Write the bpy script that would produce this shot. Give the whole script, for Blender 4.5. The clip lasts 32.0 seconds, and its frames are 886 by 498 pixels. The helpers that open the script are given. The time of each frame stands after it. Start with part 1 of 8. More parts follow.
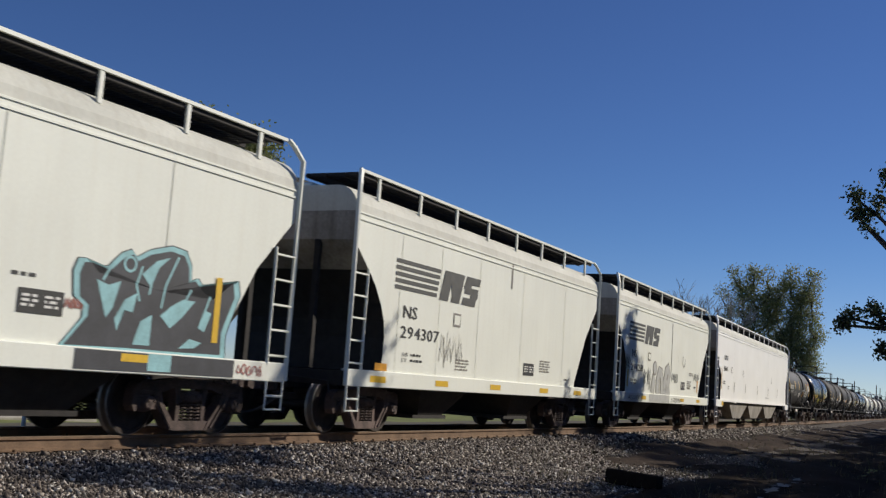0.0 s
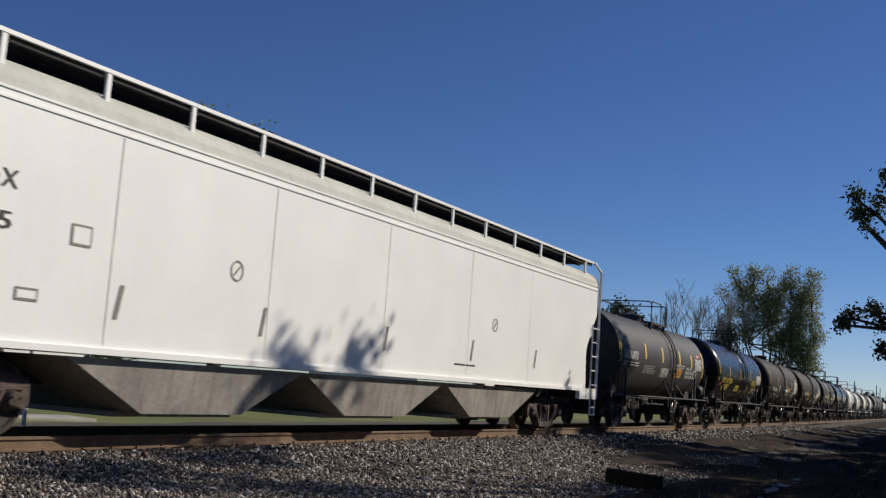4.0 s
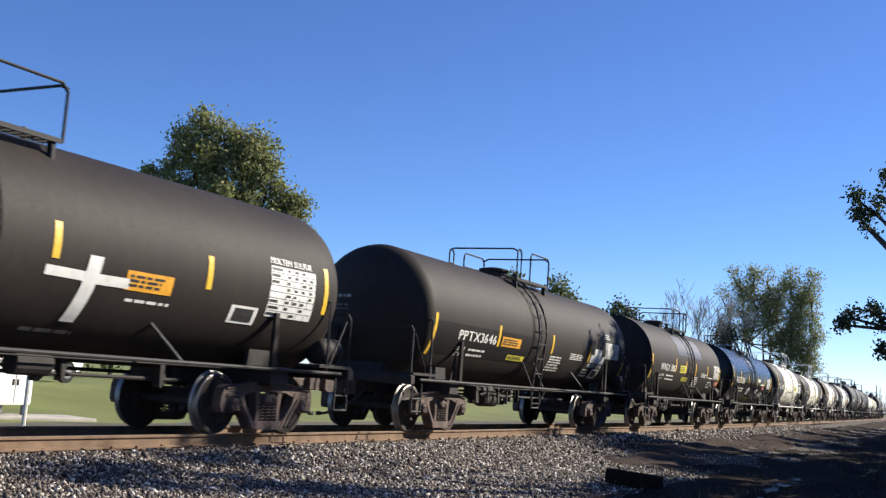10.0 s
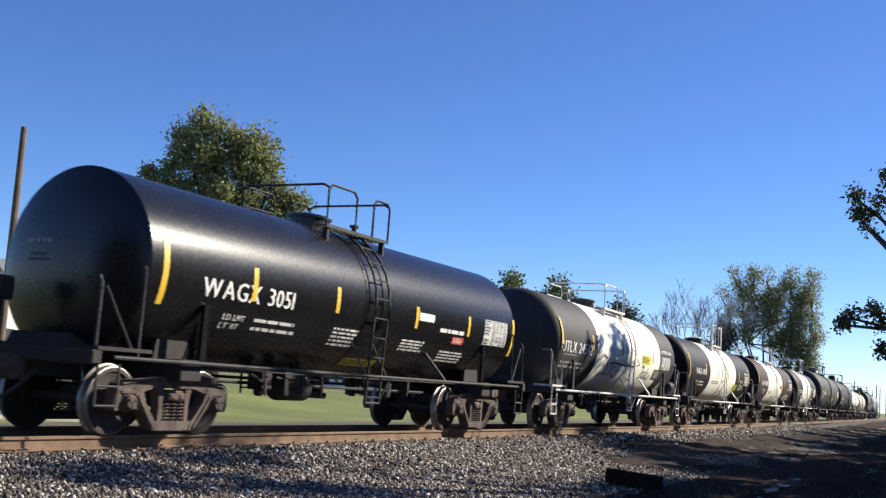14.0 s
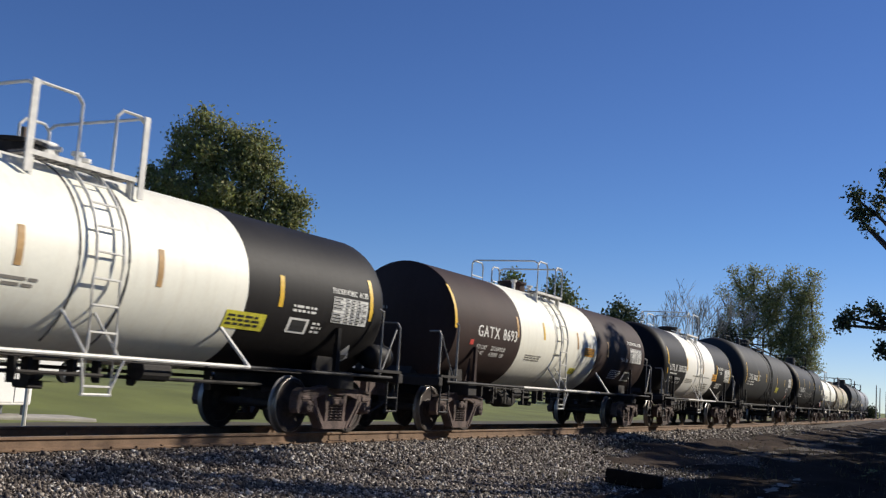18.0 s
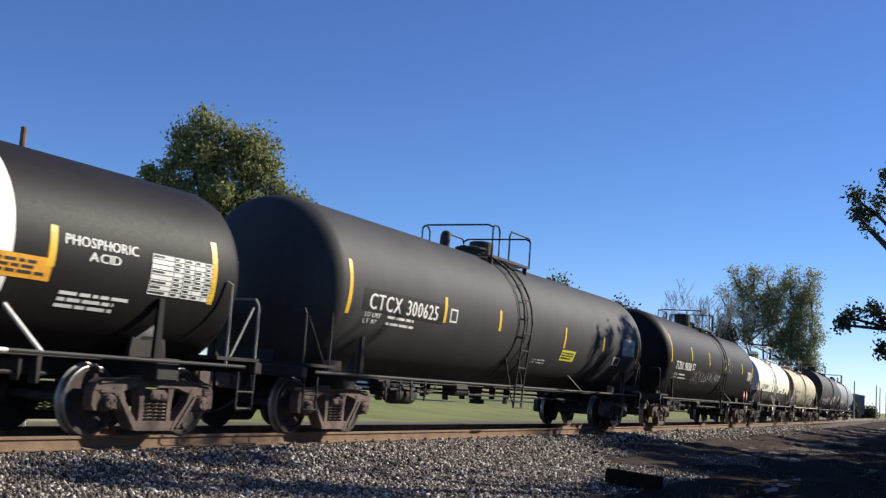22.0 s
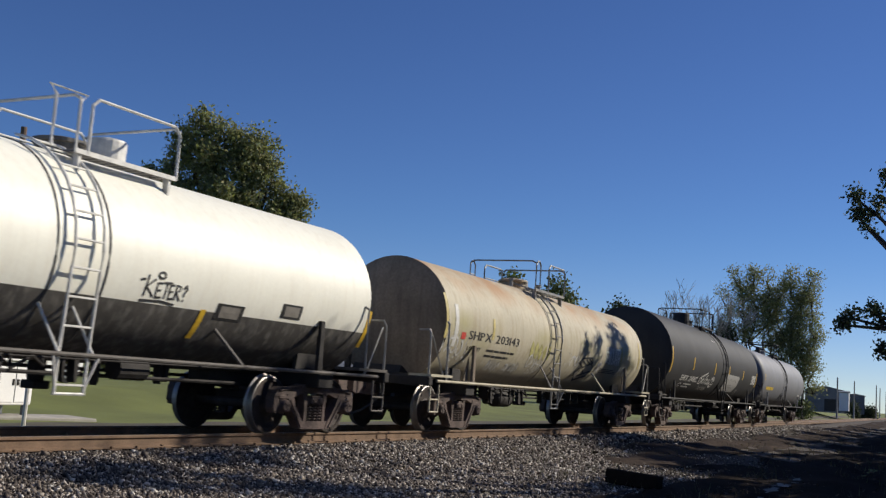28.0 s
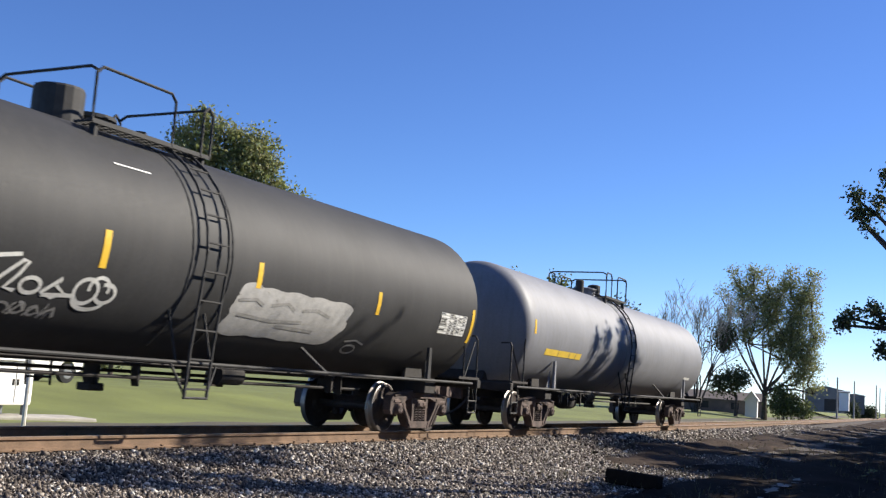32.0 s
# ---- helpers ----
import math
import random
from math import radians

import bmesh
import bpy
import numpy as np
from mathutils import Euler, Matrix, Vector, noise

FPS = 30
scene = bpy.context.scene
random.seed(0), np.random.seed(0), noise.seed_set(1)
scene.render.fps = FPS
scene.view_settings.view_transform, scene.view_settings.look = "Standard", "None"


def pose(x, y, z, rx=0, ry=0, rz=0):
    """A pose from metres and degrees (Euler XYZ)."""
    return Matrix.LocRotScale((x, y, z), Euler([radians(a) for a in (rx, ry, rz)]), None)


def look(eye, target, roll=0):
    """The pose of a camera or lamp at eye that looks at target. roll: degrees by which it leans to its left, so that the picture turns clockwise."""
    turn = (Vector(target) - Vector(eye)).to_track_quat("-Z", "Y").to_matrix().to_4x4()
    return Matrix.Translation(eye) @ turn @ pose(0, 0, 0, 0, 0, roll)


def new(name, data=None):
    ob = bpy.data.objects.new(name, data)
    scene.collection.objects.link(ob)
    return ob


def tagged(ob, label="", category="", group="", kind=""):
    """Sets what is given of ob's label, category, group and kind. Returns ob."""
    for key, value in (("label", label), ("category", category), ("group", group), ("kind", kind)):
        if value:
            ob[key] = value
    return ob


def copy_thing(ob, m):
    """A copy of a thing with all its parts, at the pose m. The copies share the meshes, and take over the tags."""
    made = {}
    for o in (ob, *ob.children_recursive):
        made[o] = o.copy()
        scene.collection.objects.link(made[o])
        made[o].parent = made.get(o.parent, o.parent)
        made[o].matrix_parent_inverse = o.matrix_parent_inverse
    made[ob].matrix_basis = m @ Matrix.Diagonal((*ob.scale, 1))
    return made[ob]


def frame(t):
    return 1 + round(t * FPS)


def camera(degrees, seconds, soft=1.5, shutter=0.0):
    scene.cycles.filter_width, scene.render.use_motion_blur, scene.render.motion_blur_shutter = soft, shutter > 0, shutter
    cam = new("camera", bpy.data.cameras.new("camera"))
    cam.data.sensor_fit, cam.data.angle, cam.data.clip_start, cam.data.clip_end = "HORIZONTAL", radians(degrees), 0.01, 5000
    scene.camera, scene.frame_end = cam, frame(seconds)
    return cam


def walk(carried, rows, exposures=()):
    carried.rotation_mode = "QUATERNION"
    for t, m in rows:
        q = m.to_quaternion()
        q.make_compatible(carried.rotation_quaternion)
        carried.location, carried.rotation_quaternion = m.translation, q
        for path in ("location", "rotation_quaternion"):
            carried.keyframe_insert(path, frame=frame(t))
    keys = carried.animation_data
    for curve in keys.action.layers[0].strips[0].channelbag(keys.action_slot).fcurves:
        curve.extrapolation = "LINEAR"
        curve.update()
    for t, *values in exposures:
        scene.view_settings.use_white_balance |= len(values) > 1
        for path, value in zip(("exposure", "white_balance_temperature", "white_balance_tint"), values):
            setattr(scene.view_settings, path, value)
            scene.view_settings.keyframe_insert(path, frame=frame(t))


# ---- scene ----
# ---- the camera: it stands still beside the line ----
EYE = (0.0, 0.0, 0.98)
cam = camera(44.93, 32.0, soft=1.3, shutter=0.15)
AIM = (EYE[0] + 100 * math.sin(radians(61.01)) * math.cos(radians(7.142)),
       EYE[1] + 100 * math.cos(radians(61.01)) * math.cos(radians(7.142)),
       EYE[2] + 100 * math.sin(radians(7.142)))
VIEW = look(EYE, AIM, 3.96)
walk(cam, [(0.0, VIEW), (32.0, VIEW)],
     exposures=[(0.0, -0.1), (2.0, -0.11), (3.0, -0.2), (4.8, -0.14), (5.6, 0.15), (6.2, 0.6), (7.0, 0.85), (9.0, 0.97), (15.0, 0.9), (15.6, 0.5), (16.0, 0.28), (17.0, 0.42), (18.0, 0.24), (19.0, 0.62),
                (20.0, 0.42), (21.0, 0.66), (22.0, 0.7), (23.0, 0.9), (25.0, 0.97), (26.6, 0.6), (27.4, 0.32), (28.2, 0.05), (28.8, 0.24), (29.6, 0.42), (30.2, 0.58), (31.0, 0.86), (32.0, 1.0)])

# ---- daylight ----
SUN_AZ, SUN_EL = 50.0, 31.0   # degrees from -y towards +x, and above the ground
sun_way = Vector((math.sin(radians(SUN_AZ)) * math.cos(radians(SUN_EL)),
                  -math.cos(radians(SUN_AZ)) * math.cos(radians(SUN_EL)), math.sin(radians(SUN_EL))))
sun_data = bpy.data.lights.new("sun", "SUN")
sun_data.energy, sun_data.angle, sun_data.color = 4.6, radians(0.55), (1.0, 0.925, 0.80)
sun = new("sun", sun_data)
sun.matrix_world = look(sun_way * 200, (0, 0, 0))
world = bpy.data.worlds.new("sky")
scene.world = world
world.use_nodes = True
wn = world.node_tree.nodes
sky = wn.new("ShaderNodeTexSky")
sky.sky_type, sky.sun_disc = "NISHITA", False
sky.sun_elevation, sky.sun_rotation = radians(SUN_EL), radians(180 - SUN_AZ)
sky.altitude, sky.air_density, sky.dust_density, sky.ozone_density = 800, 0.8, 0.0, 4.0
wn["Background"].inputs["Strength"].default_value = 0.077
deep = wn.new("ShaderNodeHueSaturation")
deep.inputs["Hue"].default_value, deep.inputs["Saturation"].default_value = 0.518, 1.06
world.node_tree.links.new(sky.outputs[0], deep.inputs["Color"])
tint = wn.new("ShaderNodeMix")
tint.data_type, tint.blend_type = "RGBA", "MULTIPLY"
tint.inputs[0].default_value = 1.0
# the sky pales towards the horizon
way = wn.new("ShaderNodeTexCoord")
parts_of = wn.new("ShaderNodeSeparateXYZ")
world.node_tree.links.new(way.outputs["Generated"], parts_of.inputs[0])
pale = wn.new("ShaderNodeValToRGB")
pale.color_ramp.interpolation = "EASE"
pale.color_ramp.elements[0].position, pale.color_ramp.elements[0].color = 0.0, (1.02, 1.03, 1.13, 1.0)
pale.color_ramp.elements[1].position, pale.color_ramp.elements[1].color = 0.16, (0.79, 1.05, 1.12, 1.0)
world.node_tree.links.new(parts_of.outputs[2], pale.inputs[0])
world.node_tree.links.new(pale.outputs[0], tint.inputs[7])
world.node_tree.links.new(deep.outputs[0], tint.inputs[6])
world.node_tree.links.new(tint.outputs[2], wn["Background"].inputs["Color"])

# ---- materials ----
MATS = {}


def mat(name, color, rough=0.6, metal=0.0, var=0.25, scale=3.0, fine=40.0, bump=0.15, streak=0.0, dirt=(0.16, 0.12, 0.09), rand=0.0, spec=0.5):
    """A weathered surface: two scales of noise on the colour, streaks that run down, fine relief."""
    if name in MATS:
        return MATS[name]
    m = bpy.data.materials.new(name)
    m.use_nodes = True
    n, l = m.node_tree.nodes, m.node_tree.links
    b = n["Principled BSDF"]
    b.inputs["Roughness"].default_value, b.inputs["Metallic"].default_value = rough, metal
    b.inputs["Specular IOR Level"].default_value = spec
    co = n.new("ShaderNodeTexCoord")

    def noise_at(sc, stretch=(1, 1, 1), detail=4):
        mp = n.new("ShaderNodeMapping")
        mp.inputs["Scale"].default_value = stretch
        l.new(co.outputs["Object"], mp.inputs["Vector"])
        t = n.new("ShaderNodeTexNoise")
        t.inputs["Scale"].default_value, t.inputs["Detail"].default_value = sc, detail
        l.new(mp.outputs[0], t.inputs["Vector"])
        return t.outputs["Fac"]

    def ramp(fac, a, c):
        r = n.new("ShaderNodeMapRange")
        r.inputs["From Min"].default_value, r.inputs["From Max"].default_value = 0.3, 0.7
        r.inputs["To Min"].default_value, r.inputs["To Max"].default_value = a, c
        l.new(fac, r.inputs["Value"])
        return r.outputs[0]

    def mixed(fac, a, c, kind="MIX"):
        x = n.new("ShaderNodeMix")
        x.data_type, x.blend_type = "RGBA", kind
        if fac is None:
            x.inputs[0].default_value = 1.0
        else:
            l.new(fac, x.inputs[0])
        for sock, val in ((x.inputs[6], a), (x.inputs[7], c)):
            if isinstance(val, tuple):
                sock.default_value = (*val, 1)
            else:
                l.new(val, sock)
        return x.outputs[2]

    dark = tuple(c * (1 - var) for c in color)
    lite = tuple(min(1, c * (1 + var * 0.6)) for c in color)
    col = mixed(ramp(noise_at(scale), 0, 1), dark, lite)
    g = n.new("ShaderNodeCombineColor")
    fine_fac = noise_at(fine)
    sp = ramp(fine_fac, 1 - var * 0.7, 1 + var * 0.3)
    for k in range(3):
        l.new(sp, g.inputs[k])
    col = mixed(None, col, g.outputs[0], "MULTIPLY")
    if streak > 0:
        col = mixed(ramp(noise_at(2.2, (3.5, 3.5, 0.25), 6), -streak * 0.8, streak), col, dirt)
    if rand > 0:
        oi = n.new("ShaderNodeObjectInfo")
        h = n.new("ShaderNodeHueSaturation")
        r = n.new("ShaderNodeMapRange")
        r.inputs["To Min"].default_value, r.inputs["To Max"].default_value = 1 - rand, 1 + rand
        l.new(oi.outputs["Random"], r.inputs["Value"])
        l.new(r.outputs[0], h.inputs["Value"])
        l.new(col, h.inputs["Color"])
        col = h.outputs[0]
    l.new(col, b.inputs["Base Color"])
    rr = n.new("ShaderNodeMapRange")
    rr.inputs["To Min"].default_value, rr.inputs["To Max"].default_value = max(0.05, rough - 0.06), min(1, rough + 0.06)
    l.new(fine_fac, rr.inputs["Value"])
    l.new(rr.outputs[0], b.inputs["Roughness"])
    if bump > 0:
        bp = n.new("ShaderNodeBump")
        bp.inputs["Strength"].default_value, bp.inputs["Distance"].default_value = bump, 0.02
        l.new(fine_fac, bp.inputs["Height"])
        l.new(bp.outputs[0], b.inputs["Normal"])
    MATS[name] = m
    return m


M_GREY = mat("paint_charcoal", (0.038, 0.038, 0.039), 0.64, 0, 0.22, 0.9, 22, 0.02, 0.18, (0.062, 0.058, 0.055), spec=0.25)
M_GREYG = mat("paint_charcoal_gloss", (0.05, 0.049, 0.049), 0.58, 0, 0.22, 0.9, 22, 0.02, 0.18, (0.075, 0.07, 0.066), spec=0.3)
M_BLACK = mat("paint_black", (0.0135, 0.012, 0.0118), 0.57, 0, 0.25, 0.9, 22, 0.02, 0.14, (0.034, 0.029, 0.026), spec=0.19)
M_GLOSS = mat("paint_black_gloss", (0.009, 0.009, 0.010), 0.27, 0, 0.25, 0.9, 22, 0.02, 0.06, (0.028, 0.025, 0.022), spec=0.35)
M_BROWNBLACK = mat("paint_brown_black", (0.026, 0.0205, 0.0175), 0.65, 0, 0.22, 0.9, 22, 0.02, 0.18, (0.054, 0.042, 0.034), spec=0.21)
M_BROWN = mat("paint_dark_brown", (0.045, 0.027, 0.023), 0.66, 0, 0.2, 0.9, 22, 0.02, 0.14, (0.06, 0.044, 0.036), spec=0.2)
M_WHITE = mat("paint_white", (0.88, 0.86, 0.744), 0.5, 0, 0.05, 1.1, 20, 0.02, 0.15, (0.55, 0.45, 0.33))
M_CREAM = mat("paint_cream", (0.88, 0.86, 0.79), 0.5, 0, 0.05, 1.1, 20, 0.02, 0.10, (0.6, 0.52, 0.42))
M_HOPPER = mat("hopper_grey_paint", (0.81, 0.82, 0.735), 0.55, 0, 0.05, 0.7, 20, 0.02, 0.10, (0.60, 0.54, 0.44))
M_SILVER = mat("paint_light_grey", (0.20, 0.205, 0.225), 0.58, 0, 0.12, 0.9, 20, 0.02, 0.2, (0.12, 0.115, 0.11), spec=0.4)
M_TAN = mat("paint_tan_rust", (0.50, 0.455, 0.34), 0.65, 0, 0.14, 0.7, 20, 0.03, 0.4, (0.30, 0.22, 0.14), spec=0.3)


def weathered(m, low, rust, mould):
    """Rust blotches high on a tank and yellowish growth along its middle, over the paint that m has."""
    n, l = m.node_tree.nodes, m.node_tree.links
    b = n["Principled BSDF"]
    col = b.inputs["Base Color"].links[0].from_socket
    co = n.new("ShaderNodeTexCoord")
    xyz = n.new("ShaderNodeSeparateXYZ")
    l.new(co.outputs["Object"], xyz.inputs[0])
    for sc, seed, z0, z1, z2, tone, most in ((0.55, 3.0, low, low + 0.45, 9.0, rust, 0.75), (0.8, 11.0, low - 1.2, low - 0.9, low - 0.45, mould, 0.6)):
        mp = n.new("ShaderNodeMapping")
        mp.inputs["Location"].default_value = (seed, seed, seed)
        l.new(co.outputs["Object"], mp.inputs["Vector"])
        t = n.new("ShaderNodeTexNoise")
        t.inputs["Scale"].default_value, t.inputs["Detail"].default_value = sc, 7
        l.new(mp.outputs[0], t.inputs["Vector"])
        r = n.new("ShaderNodeMapRange")
        r.inputs["From Min"].default_value, r.inputs["From Max"].default_value = 0.46, 0.66
        r.inputs["To Max"].default_value = most
        l.new(t.outputs["Fac"], r.inputs["Value"])
        up = n.new("ShaderNodeMapRange")
        up.inputs["From Min"].default_value, up.inputs["From Max"].default_value = z0, z1
        l.new(xyz.outputs[2], up.inputs["Value"])
        dn = n.new("ShaderNodeMapRange")
        dn.inputs["From Min"].default_value, dn.inputs["From Max"].default_value = z2 + 0.3, z2
        l.new(xyz.outputs[2], dn.inputs["Value"])
        fac = r.outputs[0]
        for other in (up.outputs[0], dn.outputs[0]):
            mu = n.new("ShaderNodeMath")
            mu.operation = "MULTIPLY"
            l.new(fac, mu.inputs[0])
            l.new(other, mu.inputs[1])
            fac = mu.outputs[0]
        x = n.new("ShaderNodeMix")
        x.data_type = "RGBA"
        l.new(fac, x.inputs[0])
        l.new(col, x.inputs[6])
        x.inputs[7].default_value = (*tone, 1)
        col = x.outputs[2]
    l.new(col, b.inputs["Base Color"])


# streaked tan paint, browned to carry the shade on the leading head
M_TANHEAD = mat("stained_shaded_tan_head", (0.23, 0.185, 0.14), 0.75, 0, 0.3, 0.9, 20, 0.03, 0.4, (0.08, 0.06, 0.045), spec=0.3)
weathered(M_TAN, 2.75, (0.42, 0.225, 0.10), (0.36, 0.33, 0.13))
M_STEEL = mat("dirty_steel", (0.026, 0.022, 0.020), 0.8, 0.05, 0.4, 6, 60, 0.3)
M_TRUCK = mat("brown_cast_steel", (0.105, 0.072, 0.061), 0.8, 0.0, 0.45, 5, 40, 0.4, rand=0.25)
M_WHEEL = mat("wheel_steel", (0.05, 0.036, 0.031), 0.75, 0.1, 0.45, 7, 50, 0.3)
M_RIM = mat("polished_rim", (0.30, 0.28, 0.26), 0.45, 0.8, 0.15, 9, 70, 0.1)
M_PIPE = mat("black_pipe", (0.028, 0.027, 0.027), 0.75, 0.0, 0.3, 8, 60, 0.1)
M_PIPEW = mat("white_pipe", (0.7, 0.68, 0.63), 0.5, 0, 0.2, 8, 60, 0.1)
M_SILLG = mat("grimy_grey_sill", (0.13, 0.115, 0.10), 0.75, 0, 0.3, 6, 50, 0.1)
M_GRATE = mat("grey_walkway_grating", (0.16, 0.15, 0.14), 0.75, 0.1, 0.3, 6, 50, 0.2)
M_PIPEG = mat("grey_pipe", (0.3, 0.29, 0.27), 0.5, 0.1, 0.2, 8, 60, 0.1)
M_YELLOW = mat("yellow_reflector", (0.75, 0.47, 0.04), 0.45, 0, 0.12, 10, 60, 0.02)
M_LEMON = mat("yellow_panel", (0.68, 0.62, 0.06), 0.5, 0, 0.2, 10, 60, 0.02)
M_ORANGE = mat("orange_panel", (0.75, 0.35, 0.03), 0.5, 0, 0.2, 10, 60, 0.02)
M_RED = mat("red_placard", (0.62, 0.08, 0.06), 0.5, 0, 0.15, 10, 60, 0.02)
M_LETTER = mat("white_lettering", (0.75, 0.74, 0.70), 0.55, 0, 0.12, 6, 60, 0.02)
M_LETTERY = mat("yellow_lettering", (0.72, 0.5, 0.06), 0.55, 0, 0.12, 6, 60, 0.02)
M_LETTERK = mat("black_lettering", (0.03, 0.03, 0.03), 0.55, 0, 0.2, 6, 60, 0.02)
M_CHALK = mat("worn_stencil", (0.32, 0.31, 0.29), 0.6, 0, 0.3, 6, 60, 0.02)
M_SPRAY = mat("silver_spray_paint", (0.42, 0.41, 0.39), 0.5, 0, 0.2, 6, 40, 0.02)
M_SPRAYK = mat("black_spray_paint", (0.05, 0.05, 0.052), 0.55, 0, 0.3, 4, 40, 0.02)
M_RAILSIDE = mat("rusty_rail", (0.195, 0.122, 0.074), 0.85, 0, 0.3, 4, 50, 0.3)
M_RAILTOP = mat("rail_head", (0.26, 0.19, 0.13), 0.5, 0.3, 0.2, 5, 50, 0.1)
M_TIE = mat("old_timber", (0.085, 0.06, 0.045), 0.9, 0, 0.4, 5, 40, 0.5, rand=0.3)

# ---- small mesh tools ----


def part(name, bm, material, parent, label="", smooth=False):
    """Links a bmesh as one mesh object under a thing or a part."""
    me = bpy.data.meshes.new(name)
    bm.normal_update()
    bm.to_mesh(me)
    bm.free()
    for m in (material if isinstance(material, (list, tuple)) else [material]):
        me.materials.append(m)
    if smooth:
        me.polygons.foreach_set("use_smooth", [True] * len(me.polygons))
    ob = new(name, me)
    if parent is not None:
        ob.parent = parent
    if label:
        ob["label"] = label
    return ob


def share(name, ob, parent, loc=(0, 0, 0), rz=0.0):
    """Another object on the mesh of ob."""
    o = new(name, ob.data)
    o.parent = parent
    o.location, o.rotation_euler = loc, (0, 0, rz)
    return o


def box(bm, x0, x1, y0, y1, z0, z1, bevel=0.0):
    r = bmesh.ops.create_cube(bm, size=1.0, matrix=Matrix.LocRotScale(((x0 + x1) / 2, (y0 + y1) / 2, (z0 + z1) / 2), None, (abs(x1 - x0), abs(y1 - y0), abs(z1 - z0))))
    if bevel:
        es = {e for v in r["verts"] for e in v.link_edges}
        bmesh.ops.bevel(bm, geom=list(es), offset=bevel, segments=1, affect="EDGES")
    return bm


def rod(bm, pts, r, sides=6):
    """A round bar through points."""
    pts = [Vector(p) for p in pts]
    rings = []
    for i, p in enumerate(pts):
        d = ((pts[min(i + 1, len(pts) - 1)] - p).normalized() + (p - pts[max(i - 1, 0)]).normalized()).normalized()
        q = d.to_track_quat("Z", "Y")
        rings.append([bm.verts.new(p + q @ Vector((r * math.cos(a), r * math.sin(a), 0))) for a in (2 * math.pi * k / sides for k in range(sides))])
    for a, b in zip(rings, rings[1:]):
        for k in range(sides):
            bm.faces.new((a[k], a[(k + 1) % sides], b[(k + 1) % sides], b[k]))
    bm.faces.new(rings[0][::-1])
    bm.faces.new(rings[-1])
    return bm


def lathe(bm, profile, axis="y", seg=32, centre=(0, 0, 0), closed=True):
    """Turns (along, radius) pairs round an axis through centre."""
    rings = []
    for a, r in profile:
        ring = []
        for k in range(seg):
            c, s = r * math.cos(2 * math.pi * k / seg), r * math.sin(2 * math.pi * k / seg)
            p = {"y": (c, a, s), "x": (a, c, s), "z": (c, s, a)}[axis]
            ring.append(bm.verts.new((p[0] + centre[0], p[1] + centre[1], p[2] + centre[2])))
        rings.append(ring)
    for a, b in zip(rings, rings[1:]):
        for k in range(seg):
            bm.faces.new((a[k], b[k], b[(k + 1) % seg], a[(k + 1) % seg]))
    if closed:
        bm.faces.new(rings[0])
        bm.faces.new(rings[-1][::-1])
    bmesh.ops.recalc_face_normals(bm, faces=bm.faces)
    return bm


def prism(bm, outline, y0, y1):
    """An outline in x and z, pulled from y0 to y1."""
    a = [bm.verts.new((x, y0, z)) for x, z in outline]
    b = [bm.verts.new((x, y1, z)) for x, z in outline]
    n = len(a)
    bm.faces.new(a)
    bm.faces.new(b[::-1])
    for k in range(n):
        bm.faces.new((a[k], b[k], b[(k + 1) % n], a[(k + 1) % n]))
    bmesh.ops.recalc_face_normals(bm, faces=bm.faces)
    return bm


# ---- the line: a gentle bend that turns away from the camera on both hands ----
TRACK_D, BEND_A, BEND_L = 11.349, 0.0783, 46.01


def line_y(s):
    u = abs(s / BEND_L)
    return TRACK_D + BEND_A * BEND_L * (u + math.log1p(math.exp(-2 * u)) - math.log(2))


def on_line(s, side=0.0, z=0.0):
    """A point by its way along the line, its distance to the camera's side of the centre, and its height over the rails."""
    th = BEND_A * math.tanh(s / BEND_L)
    return Vector((s + side * math.sin(th), line_y(s) - side * math.cos(th), z))


# how fast the train runs, and how far it has come
KNOTS = ((-1, 9.58), (5.5, 9.58), (6.4, 9.651), (9.4, 9.673), (19.5, 9.059), (23.3, 8.774), (28.3, 8.594), (32.0, 8.383), (34, 8.383))


def run(t):
    total = 0.0
    for (a, va), (b, vb) in zip(KNOTS, KNOTS[1:]):
        lo, hi = max(a, 0.0), min(b, t)
        if hi > lo:
            f = lambda u: va + (vb - va) * (u - a) / (b - a)
            total += (hi - lo) * (f(lo) + f(hi)) / 2
    return total


def car_pose(s, half):
    a, b = on_line(s - half), on_line(s + half)
    m = (a + b) / 2
    return pose(m.x, m.y, 0, 0, 0, math.degrees(math.atan2(b.y - a.y, b.x - a.x)))


CARS, WHEELS = [], []
# ---- trucks, couplers ----
M_WORN = mat("faint_stencil", (0.12, 0.115, 0.11), 0.7, 0, 0.3, 6, 60, 0.02)
R_WHEEL = 0.457


